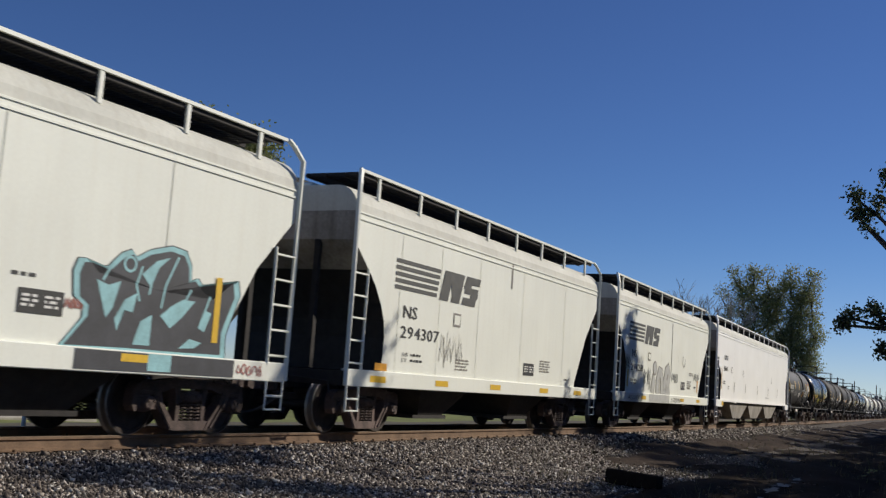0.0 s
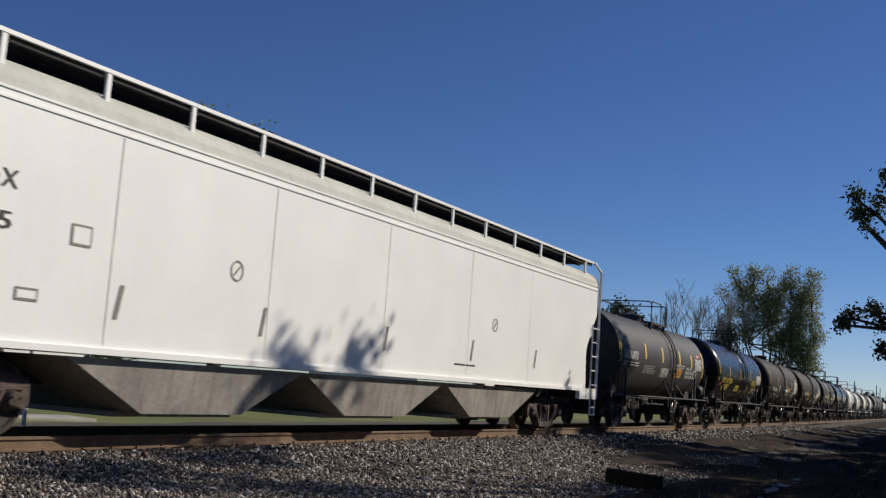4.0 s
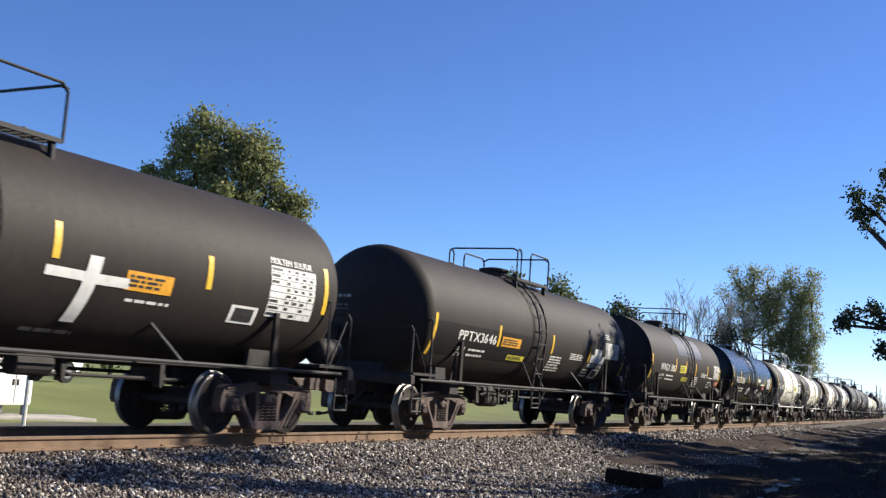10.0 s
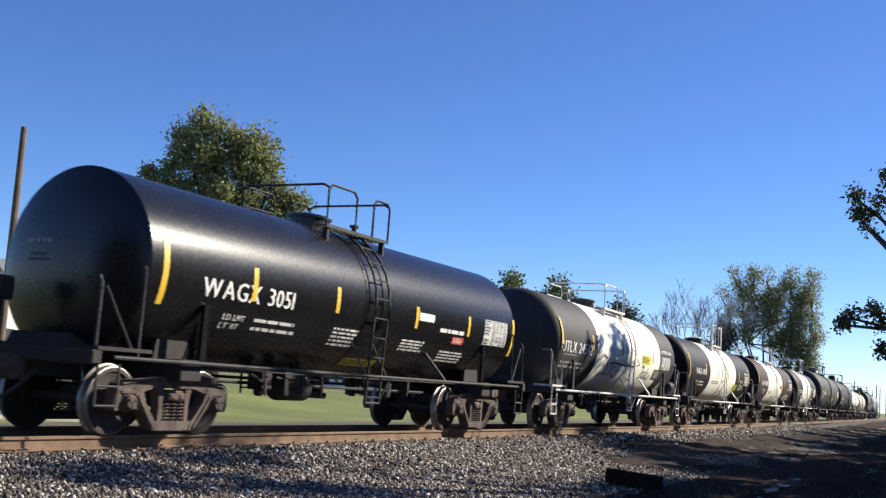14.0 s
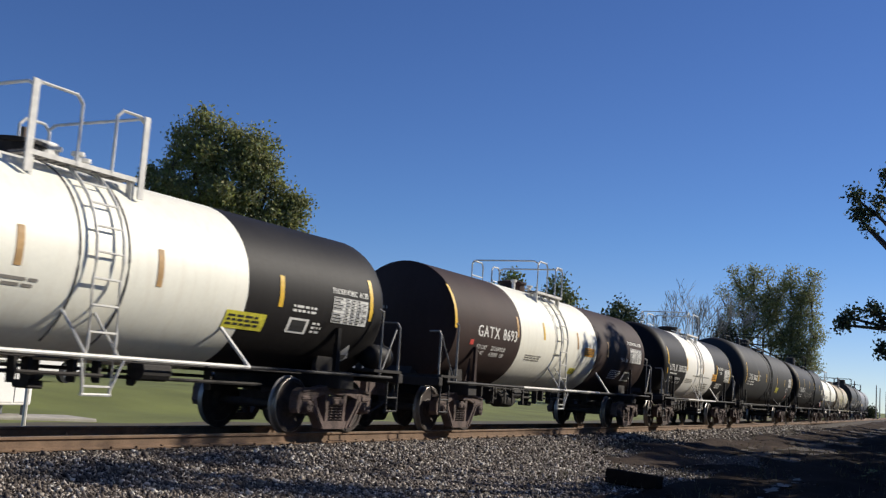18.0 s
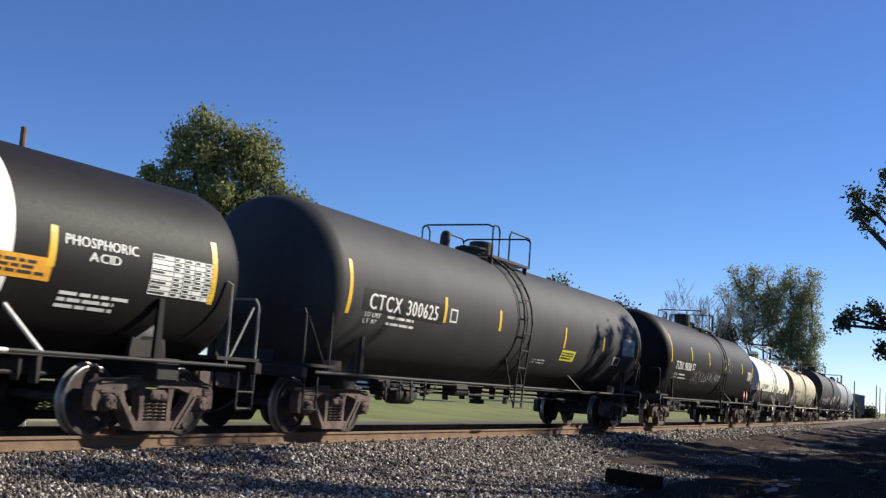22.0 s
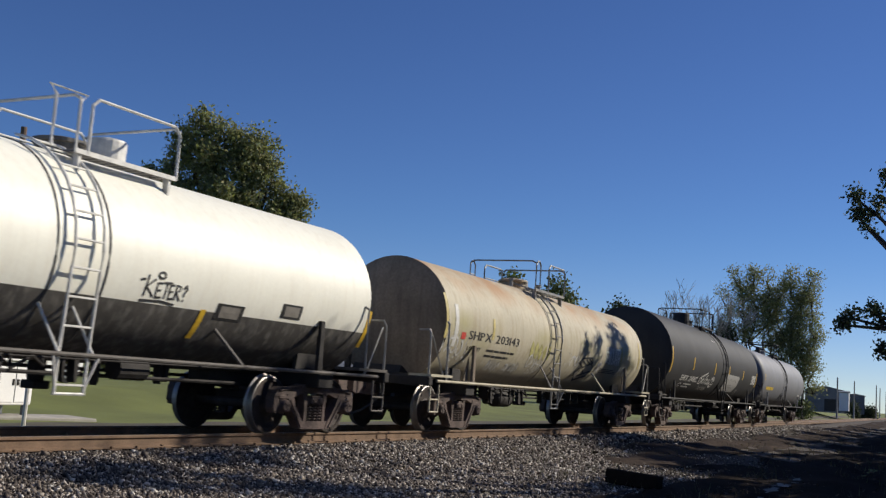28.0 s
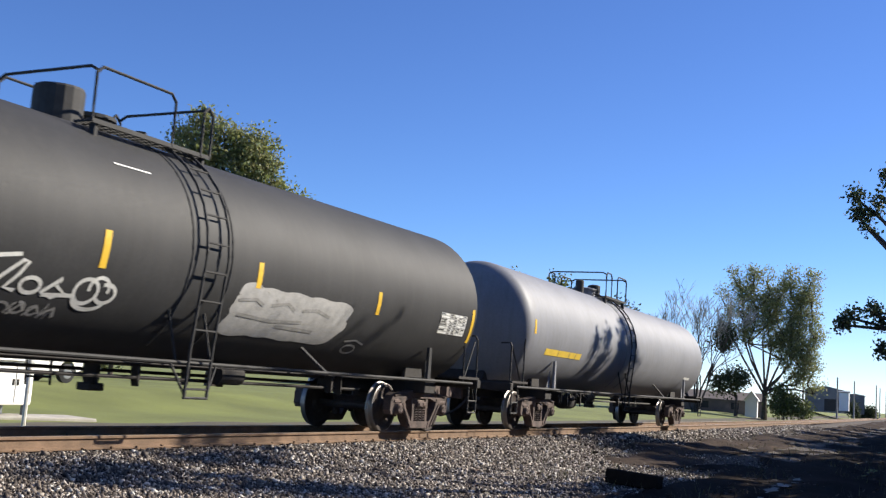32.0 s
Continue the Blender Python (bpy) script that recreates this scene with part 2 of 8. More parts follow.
def make_truck():
    """One two-axle truck: bolster > side frames, springs, wheelsets."""
    bm = bmesh.new()
    box(bm, -0.19, 0.19, -1.10, 1.10, 0.46, 0.63, 0.02)
    box(bm, -0.3, 0.3, -0.3, 0.3, 0.62, 0.74, 0.02)
    for side in (-1, 1):
        # the bolster's end shows in the window of the side frame
        box(bm, -0.17, 0.17, side * 1.08, side * 1.15, 0.49, 0.60, 0.015)
        for k in (-0.085, 0.085):
            box(bm, k - 0.05, k + 0.05, side * 1.14, side * 1.165, 0.515, 0.575, 0.006)
    truck = part("truck", bm, M_TRUCK, None)
    for side in (-1, 1):
        y0, y1 = side * 0.94, side * 1.11
        bm = bmesh.new()
        # arched top chord, swelling over the journals
        prism(bm, [(-1.14, 0.60), (-1.10, 0.70), (-0.98, 0.755), (-0.80, 0.755), (-0.62, 0.765), (-0.34, 0.815), (0.34, 0.815), (0.62, 0.765), (0.80, 0.755), (0.98, 0.755), (1.10, 0.70), (1.14, 0.60), (0.62, 0.60), (0.40, 0.66), (-0.40, 0.66), (-0.62, 0.60)], y0, y1)
        # belly between the columns
        prism(bm, [(-0.40, 0.16), (-0.33, 0.085), (0.33, 0.085), (0.40, 0.16), (0.36, 0.215), (-0.36, 0.215)], y0, y1)
        for k in (-1, 1):
            # pedestal jaws, column and the diagonal tension member
            prism(bm, [(k * 1.02, 0.36), (k * 1.10, 0.34), (k * 1.15, 0.42), (k * 1.14, 0.64), (k * 1.02, 0.64)], y0, y1 - side * 0.01)
            prism(bm, [(k * 0.68, 0.36), (k * 0.76, 0.38), (k * 0.76, 0.64), (k * 0.62, 0.64)], y0, y1 - side * 0.01)
            prism(bm, [(k * 0.66, 0.66), (k * 0.82, 0.64), (k * 0.72, 0.44), (k * 0.44, 0.10), (k * 0.31, 0.085), (k * 0.36, 0.20), (k * 0.58, 0.46)], y0 + side * 0.01, y1 + side * 0.012)
            prism(bm, [(k * 0.225, 0.15), (k * 0.31, 0.13), (k * 0.30, 0.42), (k * 0.34, 0.68), (k * 0.225, 0.68)], y0 + side * 0.01, y1 - side * 0.012)
            # ribs that stand proud of the chord and the diagonal
            prism(bm, [(k * 0.42, 0.80), (k * 1.06, 0.715), (k * 1.05, 0.69), (k * 0.42, 0.765)], y1 - side * 0.002, y1 + side * 0.03)
            prism(bm, [(k * 0.72, 0.56), (k * 0.75, 0.54), (k * 0.42, 0.11), (k * 0.39, 0.13)], y1 + side * 0.010, y1 + side * 0.035)
        part("side_frame", bm, M_TRUCK, truck)
        for k in (-1, 1):
            bm = bmesh.new()
            box(bm, k * 0.889 - 0.15, k * 0.889 + 0.15, side * 0.96, side * 1.12, 0.56, 0.63, 0.015)
            part("bearing_adapter", bm, M_TRUCK, truck)
            bm = bmesh.new()
            lathe(bm, [(side * 0.96, 0.125), (side * 1.08, 0.13), (side * 1.10, 0.115), (side * 1.12, 0.105), (side * 1.165, 0.10), (side * 1.18, 0.085), (side * 1.182, 0.0305), (side * 1.188, 0.03), (side * 1.19, 0.012)], "y", 16, (k * 0.889, 0, R_WHEEL))
            for j in range(3):
                a = 2.1 * j + 0.4
                lathe(bm, [(side * 1.178, 0.017), (side * 1.20, 0.017), (side * 1.201, 0.006)], "y", 6, (k * 0.889 + 0.062 * math.cos(a), 0, R_WHEEL + 0.062 * math.sin(a)))
            part("bearing_cap", bm, M_TRUCK, truck)
        for k in (-0.145, 0.0, 0.145):
            bm = bmesh.new()
            coil = [(k + 0.058 * math.cos(0.9 * j), side * 1.05 + 0.058 * math.sin(0.9 * j), 0.215 + 0.0068 * j) for j in range(38)]
            rod(bm, coil, 0.0125, 5)
            part("spring", bm, M_TRUCK, truck)
    for k in (-1, 1):
        bm = bmesh.new()
        box(bm, k * 0.42 - 0.03, k * 0.42 + 0.03, -0.85, 0.85, 0.36, 0.46, 0.01)
        for side in (-1, 1):
            box(bm, k * 0.40 - 0.05, k * 0.40 + 0.05, side * 0.70, side * 0.80, 0.28, 0.58, 0.02)
        part("brake_beam", bm, M_STEEL, truck)
        bm = bmesh.new()
        lathe(bm, [(-0.95, 0.07), (0.95, 0.07)], "y", 12)
        for side in (-1, 1):
            prof = [(0.68, 0.485), (0.70, 0.49), (0.72, 0.462), (0.735, R_WHEEL), (0.808, R_WHEEL - 0.004), (0.815, 0.437), (0.817, 0.385), (0.795, 0.375),
                    (0.775, 0.30), (0.765, 0.20), (0.80, 0.13), (0.84, 0.12), (0.84, 0.08), (0.64, 0.08), (0.64, 0.13), (0.70, 0.2), (0.70, 0.37), (0.68, 0.38), (0.68, 0.485)]
            lathe(bm, [(side * a, r) for a, r in prof], "y", 40, closed=False)
        w = part("wheelset", bm, [M_WHEEL, M_RIM], truck, smooth=False)
        for p in w.data.polygons:
            c = p.center
            rad = math.hypot(c.x, c.z)
            if rad > 0.445 or (0.43 < rad and abs(c.y) > 0.8):
                p.material_index = 1
        w.location = (k * 0.889, 0, R_WHEEL)
        w["axle"] = k
    return truck


TRUCK = make_truck()
TRUCK_PARTS = [TRUCK] + list(TRUCK.children)


def add_truck(car, x):
    top = TRUCK.copy()
    scene.collection.objects.link(top)
    top.parent, top.location = car, (x, 0, 0)
    for o in TRUCK.children:
        c = o.copy()
        scene.collection.objects.link(c)
        c.parent = top
        if c.name.startswith("wheelset"):
            WHEELS.append(c)
    return top


ENDS = []


def add_ends(car, k, half, pull):
    """A coupler and a brake hose at one end (k: -1 leading, 1 trailing). half: where the sill ends; pull: where the couplers meet."""
    bm = bmesh.new()
    a, b = k * (half - 0.1), k * (pull - 0.28)
    box(bm, min(a, b), max(a, b), -0.075, 0.075, 0.755, 0.905, 0.02)
    box(bm, min(k * (half - 0.02), k * (half + 0.10)), max(k * (half - 0.02), k * (half + 0.10)), -0.24, 0.24, 0.66, 1.0, 0.02)
    # the head: a guard arm and a knuckle on opposite hands
    prism(bm, [(k * (pull - 0.32), 0.70), (k * (pull - 0.08), 0.68), (k * (pull + 0.03), 0.72), (k * (pull + 0.03), 0.95), (k * (pull - 0.08), 0.98), (k * (pull - 0.32), 0.96)], k * 0.02, k * 0.19)
    prism(bm, [(k * (pull - 0.32), 0.72), (k * (pull - 0.02), 0.70), (k * (pull - 0.02), 0.96), (k * (pull - 0.32), 0.94)], -k * 0.16, k * 0.02)
    part("coupler", bm, M_TRUCK, car)
    bm = bmesh.new()
    pts = [(k * (half - 0.05), -0.38, 0.80), (k * (half + 0.04), -0.40, 0.74)]
    for j in range(1, 10):
        u = j / 9
        pts.append((k * (half + 0.04 + (pull - half - 0.04) * u), -0.40 + 0.36 * u, 0.74 - 0.46 * math.sin(u * math.pi / 2) ** 0.8))
    rod(bm, pts, 0.026, 6)
    hose = part("brake_hose", bm, M_PIPE, car)
    bm = bmesh.new()
    box(bm, min(k * (pull - 0.10), k * pull), max(k * (pull - 0.10), k * pull), -0.08, 0.0, 0.25, 0.32, 0.01)
    part("hose_joint", bm, M_STEEL, hose)
    # the lever that lifts the coupler's pin
    bm = bmesh.new()
    rod(bm, [(k * (half + 0.06), -1.30, 0.70), (k * (half + 0.06), -1.28, 0.90), (k * (half + 0.09), -0.3, 0.96), (k * (half + 0.12), 0.0, 1.02)], 0.014, 5)
    part("uncoupling_lever", bm, M_PIPE, car)


# ---- lettering and marks that lie on a car's side ----
GLYPHS = {}


def load_glyphs(chars):
    for ch in chars:
        cu = bpy.data.curves.new("glyph", "FONT")
        cu.body, cu.size, cu.resolution_u, cu.align_x = ch, 1.0, 2, "LEFT"
        ob = new("glyph", cu)
        dg = bpy.context.evaluated_depsgraph_get()
        me = bpy.data.meshes.new_from_object(ob.evaluated_get(dg))
        vs = [(v.co.x, v.co.y) for v in me.vertices]
        fs = [tuple(p.vertices) for p in me.polygons]
        x0, x1 = min(v[0] for v in vs), max(v[0] for v in vs)
        GLYPHS[ch] = ([(x - x0, y) for x, y in vs], fs, x1 - x0)
        bpy.data.meshes.remove(me)
        bpy.data.objects.remove(ob)
        bpy.data.curves.remove(cu)


load_glyphs("0123456789ABCDEFGHIJKLMNOPQRSTUVWXYZ-.")


def slid(side, a, b=0.0):
    """The same sheet, moved and stretched along the car."""
    return lambda u, z, lift=0.0: side(u + a + b * u, z, lift)


class HeadSide:
    """The head of a tank that looks back along the line, as a sheet: (across, z) to a point in the car's space."""

    def __init__(self, half, r, zc, dome, sharp):
        self.half, self.r, self.zc, self.dome, self.sharp = half, r, zc, dome, sharp

    def __call__(self, u, z, lift=0.0):
        rho = min(0.97, math.hypot(u, z - self.zc) / self.r)
        a = math.asin(rho * (math.sin(1.0) if self.sharp else 1.0))
        return Vector((-self.half - self.dome * (math.cos(a) - (math.cos(1.0) if self.sharp else 0)) - 0.012 - lift, -u, z))


class Side:
    """The near side of a car as a sheet: (u, z) to a point in the car's space."""

    def __init__(self, r=None, zc=0.0, flat=None, out=0.003):
        self.r, self.zc, self.flat, self.out = r, zc, flat, out

    def __call__(self, u, z, lift=0.0):
        if self.flat is not None:
            return Vector((u, -self.flat - self.out - lift, z))
        d = max(-0.98, min(0.98, (z - self.zc) / self.r))
        rr = self.r + self.out + lift
        return Vector((u, -rr * math.sqrt(1 - d * d), self.zc + rr * d))


def lettering(car, side, body, u, z, size, material, name="lettering", width=1.0, gap=0.16, lean=0.0, bold=0.0):
    """Letters whose foot stands at height z."""
    bm = bmesh.new()
    x = u
    for ch in body:
        if ch == " ":
            x += size * width * 0.45
            continue
        vs, fs, w = GLYPHS[ch]
        for dx in ((0.0,) if not bold else (0.0, bold * size)):
            made = [bm.verts.new((x + dx + a * size * width + lean * b * size, 0.0015 * (dx > 0), z + b * size * 1.35)) for a, b in vs]
            for f in fs:
                try:
                    bm.faces.new([made[i] for i in f])
                except ValueError:
                    pass
        x += (w * width + gap) * size
    # laid round the tank in low steps
    for q in range(1, int(size * 1.35 / 0.06) + 1):
        bmesh.ops.bisect_plane(bm, geom=[*bm.verts, *bm.edges, *bm.faces], plane_co=(0, 0, z + 0.06 * q), plane_no=(0, 0, 1))
    for v in bm.verts:
        v.co = side(v.co.x, v.co.z, v.co.y)
    return part(name, bm, material, car)


def lettering_fit(car, side, body, u0, u1, z0, z1, material, name="lettering"):
    """Letters that fill the given width and height."""
    total, x = 0.0, u0
    for ch in body:
        total += 0.42 if ch == " " else GLYPHS[ch][2] + 0.13
    k = (u1 - u0) / (total - 0.13)
    bm = bmesh.new()
    for ch in body:
        if ch == " ":
            x += 0.42 * k
            continue
        vs, fs, w = GLYPHS[ch]
        for dx, up in ((-0.022, 0.0), (0.0, 0.0006), (0.022, 0.0012)):
            made = [bm.verts.new((x + (a + dx) * k, up, z0 + b * (z1 - z0) / 0.73)) for a, b in vs]
            for f in fs:
                try:
                    bm.faces.new([made[i] for i in f])
                except ValueError:
                    pass
        x += (w + 0.13) * k
    for q in range(1, int((z1 - z0) * 1.1 / 0.06) + 1):
        bmesh.ops.bisect_plane(bm, geom=[*bm.verts, *bm.edges, *bm.faces], plane_co=(0, 0, z0 + 0.06 * q), plane_no=(0, 0, 1))
    for v in bm.verts:
        v.co = side(v.co.x, v.co.z, v.co.y + 0.001)
    return part(name, bm, material, car)


def patch(bm, side, u0, u1, z0, z1, lift=0.0, skew=0.0, n=4):
    for k in range(n):
        a, b = z0 + (z1 - z0) * k / n, z0 + (z1 - z0) * (k + 1) / n
        sa, sb = skew * (a - z0), skew * (b - z0)
        bm.faces.new([bm.verts.new(side(u, z, lift)) for u, z in ((u0 + sa, a), (u1 + sa, a), (u1 + sb, b), (u0 + sb, b))])


def panel(car, side, name, u0, u1, z0, z1, material, label="", lift=0.0, skew=0.0):
    bm = bmesh.new()
    patch(bm, side, u0, u1, z0, z1, lift, skew, max(2, int((z1 - z0) / 0.08)))
    return part(name, bm, material, car, label)


def stripes(car, side, us, z0, z1, w=0.1, material=None):
    for u in us:
        panel(car, side, "reflective_stripe", u - w / 2, u + w / 2, z0, z1, material or M_YELLOW)


def bars(car, side, u, z, w, h, rows, material, name="stencil_block", seed=1, lift=0.0):
    """Small print that cannot be read: rows of short bars."""
    rng = random.Random(seed)
    bm = bmesh.new()
    step = h / rows
    for r in range(rows):
        x = u
        end = u + w * rng.uniform(0.75, 1.0)
        while x < end:
            ln = min(rng.uniform(0.06, 0.28) * max(0.5, w), end - x)
            if ln > 0.02:
                patch(bm, side, x, x + ln, z + h - (r + 0.75) * step, z + h - (r + 0.2) * step, lift, 0, 1)
            x += ln + 0.04
    return tagged(part(name, bm, material, car), kind="stuff")


def table_panel(car, side, u, z, w, h, seed=1, ground=None, ink=None):
    """A printed data panel: a pale ground with ruled lines and rows of small dark print."""
    p = panel(car, side, "data_panel", u, u + w, z, z + h, ground or M_CHALK)
    rng = random.Random(seed)
    bm = bmesh.new()
    rows = 8
    cols = (0.0, 0.34, 0.5, 0.67, 0.84, 1.0)
    for r in range(rows):
        y0 = z + h * (r + 0.30) / rows
        for c, d in zip(cols, cols[1:]):
            if rng.random() < 0.8:
                x0 = u + w * (c + 0.018)
                x1 = u + w * (c + (d - c) * rng.uniform(0.45, 0.8))
                patch(bm, side, x0, x1, y0, y0 + h * 0.40 / rows, 0.004, 0, 1)
    tagged(part("printed_block", bm, ink or M_LETTERK, p), kind="stuff")
    bm = bmesh.new()
    for r in range(rows + 1):
        zz = z + h * r / rows
        patch(bm, side, u, u + w, zz - 0.003, zz + 0.003, 0.005, 0, 1)
    for c in cols:
        patch(bm, side, u + w * c - 0.004, u + w * c + 0.004, z, z + h, 0.005, 0, 3)
    tagged(part("ruled_grid", bm, ink or M_LETTERK, p), kind="stuff")
    return p


def strokes(car, side, lines, width, material, name="graffiti", lift=0.003):
    """Sprayed strokes: flat bands along broken lines in (u, z), each a part of its own."""
    if len(lines) > 1:
        return [strokes(car, side, [ln], width, material, name, lift) for ln in lines][-1]
    bm = bmesh.new()
    for ln in lines:
        prev = None
        for i, (u, z) in enumerate(ln):
            a, b = ln[max(i - 1, 0)], ln[min(i + 1, len(ln) - 1)]
            d = Vector((b[0] - a[0], b[1] - a[1]))
            d = d.normalized() if d.length > 1e-6 else Vector((1, 0))
            n = Vector((-d.y, d.x)) * width / 2
            cur = (bm.verts.new(side(u + n.x, z + n.y, lift)), bm.verts.new(side(u - n.x, z - n.y, lift)))
            if prev:
                bm.faces.new((prev[0], prev[1], cur[1], cur[0]))
            prev = cur
    return part(name, bm, material, car)


def curl(u, z, rx, rz, a0, a1, n=14):
    return [(u + rx * math.cos(radians(a0 + (a1 - a0) * k / n)), z + rz * math.sin(radians(a0 + (a1 - a0) * k / n))) for k in range(n + 1)]


def blob(car, side, pts, material, name, lift=0.002):
    """A filled sprayed patch with the given outline."""
    pts = list(pts)
    if sum(p[0] * q[1] - q[0] * p[1] for p, q in zip(pts, pts[1:] + pts[:1])) < 0:
        pts.reverse()
    bm = bmesh.new()
    cu, cz = sum(p[0] for p in pts) / len(pts), sum(p[1] for p in pts) / len(pts)
    rings = []
    steps = (0.0, 0.25, 0.5, 0.75, 1.0)
    for f in steps:
        rings.append([bm.verts.new(side(cu + (u - cu) * f, cz + (z - cz) * f, lift)) for u, z in pts] if f else bm.verts.new(side(cu, cz, lift)))
    n = len(pts)
    for k in range(n):
        bm.faces.new((rings[0], rings[1][k], rings[1][(k + 1) % n]))
        for i in range(1, 4):
            bm.faces.new((rings[i][k], rings[i + 1][k], rings[i + 1][(k + 1) % n], rings[i][(k + 1) % n]))
    ob = part(name, bm, material, car, smooth=True)
    # it takes the normals of the surface that it lies on
    flat = [(cu + (u - cu) * f, cz + (z - cz) * f) for f in steps[1:] for u, z in pts]
    nor = [(Vector(side(u, z, lift + 0.05)) - Vector(side(u, z, lift))).normalized() for u, z in [(cu, cz)] + flat]
    ob.data.normals_split_custom_set_from_vertices(nor)
    return ob


# ---- tank cars ----
BELLY = 0.92   # height of a tank's underside over the rails


def tank_shell(car, front, half, r, zc, slots, cut, dome=0.52, wraps=(), label="", sharp=False, level=None):
    """The tank: a turned shell with rounded heads. cut: (u, z) to the slot of its paint."""
    bm = bmesh.new()
    prof = []
    for k in range(9):
        a = (math.pi / 2 if not sharp else 1.0) * k / 8
        prof.append((-front - dome * (math.cos(a) - (math.cos(1.0) if sharp else 0)), max(0.02, r * math.sin(a) / (math.sin(1.0) if sharp else 1))))
    us = sorted({round(-front + (front + half) * k / 44, 3) for k in range(1, 44)} | set(wraps))
    prof += [(u, r) for u in us]
    for k in range(8, -1, -1):
        a = (math.pi / 2 if not sharp else 1.0) * k / 8
        prof.append((half + dome * (math.cos(a) - (math.cos(1.0) if sharp else 0)), max(0.02, r * math.sin(a) / (math.sin(1.0) if sharp else 1))))
    lathe(bm, prof, "x", 64, (0, 0, zc))
    if level is not None:
        bmesh.ops.bisect_plane(bm, geom=[*bm.verts, *bm.edges, *bm.faces], plane_co=(0, 0, level), plane_no=(0, 0, 1))
    for e in bm.edges:
        x0, x1 = (v.co.x for v in e.verts)
        if sharp and min(abs(x0 + front), abs(x0 - half)) < 0.01 and abs(x0 - x1) < 0.001:
            e.smooth = False
    ob = part("tank", bm, slots, car, label, smooth=True)
    for p in ob.data.polygons:
        p.material_index = cut(p.center.x, p.center.z)
    return ob


def tank_car(name_label, s, tc, half, r=1.5, zc=2.62, paint=None, cut=None, wraps=(), pipe=None, ladder_u=0.0,
             top_u=0.0, pots=(), rails=2.1, rail_h=0.64, seed=0, sill_mat=None, sharp=False, end_rail=None, level=None, plate_posts=False, belt_mat=None):
    rng = random.Random(seed)
    # the tank hangs low between the trucks
    zc, r = (zc + r + BELLY) / 2, (zc + r - BELLY) / 2
    front, back = half - 0.16, half + 0.12
    dome = 0.5 if sharp else r * 0.4
    car = new("tank_car")
    tagged(car, name_label, "tank car", "cars of the freight train")
    CARS.append((car, s, tc / 2))
    slots = paint if isinstance(paint, (list, tuple)) else [paint]
    tank_shell(car, front, back, r, zc, list(slots), cut or (lambda u, z: 0), wraps=wraps, sharp=sharp, level=level, dome=dome)
    pipe = pipe or M_PIPE
    fm = M_STEEL
    end = half + 0.72
    tall, ladder_rungs = 0.95, 11
    # stub sills, bolsters and the saddles on them
    for k in (-1, 1):
        bm = bmesh.new()
        a, b = k * (tc / 2 - 1.6), k * end
        box(bm, min(a, b), max(a, b), -0.22, 0.22, 0.72, 1.08, 0.02)
        box(bm, k * end - 0.09, k * end + 0.09, -1.45, 1.45, 0.92, 1.10, 0.02)
        part("stub_sill", bm, fm, car)
        bm = bmesh.new()
        x = k * tc / 2
        box(bm, x - 0.22, x + 0.22, -1.35, 1.35, 0.76, 1.06, 0.02)
        part("bolster", bm, fm, car)
        for sd in (-1, 1):
            yy = sd * min(0.92, r * 0.68)
            zz = zc - math.sqrt(max(0.01, r * r - yy * yy))
            bm = bmesh.new()
            prism(bm, [(x - 0.36, 1.0), (x + 0.36, 1.0), (x + 0.3, zz + 0.08), (x - 0.3, zz + 0.08)], yy - 0.04, yy + 0.04)
            part("saddle", bm, fm, car)
            y2 = sd * min(1.40, r * 0.97)
            z2 = zc - math.sqrt(max(0.01, r * r - y2 * y2))
            xx = x - k * 0.22
            bm = bmesh.new()
            prism(bm, [(xx - 0.06, 1.04), (xx + 0.06, 1.04), (xx + 0.045, z2 - 0.1), (xx - 0.045, z2 - 0.1)], y2 - 0.03, y2 + 0.03)
            prism(bm, [(xx + k * 0.045, 1.04), (xx + k * 0.28, 1.04), (xx + k * 0.045, z2 - 0.35)], y2 - sd * 0.10 - 0.01, y2 - sd * 0.10 + 0.01)
            part("saddle_post", bm, fm if slots[0] is M_WHITE else slots[0], car)
        # end sheet step, handrail and grab irons
        hx = k * (end - 0.02)
        grab = end_rail or (M_PIPEG if pipe is M_PIPEW else pipe)
        if k > 0 or seed == 13:
            bm = bmesh.new()
            rod(bm, [(hx, -1.38, 1.08), (hx, -1.38, 1.08 + tall * 0.9), (hx - k * 0.03, -1.33, 1.08 + tall), (hx - k * 0.03, -0.7, 1.08 + tall), (hx - k * 0.03, 0.7, 1.08 + tall), (hx - k * 0.03, 1.33, 1.08 + tall), (hx, 1.38, 1.0 + tall), (hx, 1.38, 1.08)], 0.022)
            part("end_handrail", bm, grab, car)
        else:
            # the leading end has short hooked grab posts only
            for sd in (-1, 1):
                bm = bmesh.new()
                rod(bm, [(hx, sd * 1.38, 1.08), (hx, sd * 1.38, 1.06 + tall * 0.92), (hx, sd * 1.34, 1.06 + tall), (hx, sd * 1.12, 1.05 + tall)], 0.022)
                part("grab_post", bm, grab, car)
        bm = bmesh.new()
        rod(bm, [(hx - k * 0.7, -1.42, 1.05), (hx - k * 0.7, -1.42, 1.08 + tall * 1.15), (hx - k * 0.75, -1.36, 1.12 + tall * 1.15)], 0.022)
        part("grab_post", bm, grab, car)
        bm = bmesh.new()
        rod(bm, [(hx - k * 0.1, -1.36, 1.9), (hx - k * 0.62, -1.40, 1.1)], 0.018)
        part("grab_stay", bm, grab, car)
        bm = bmesh.new()
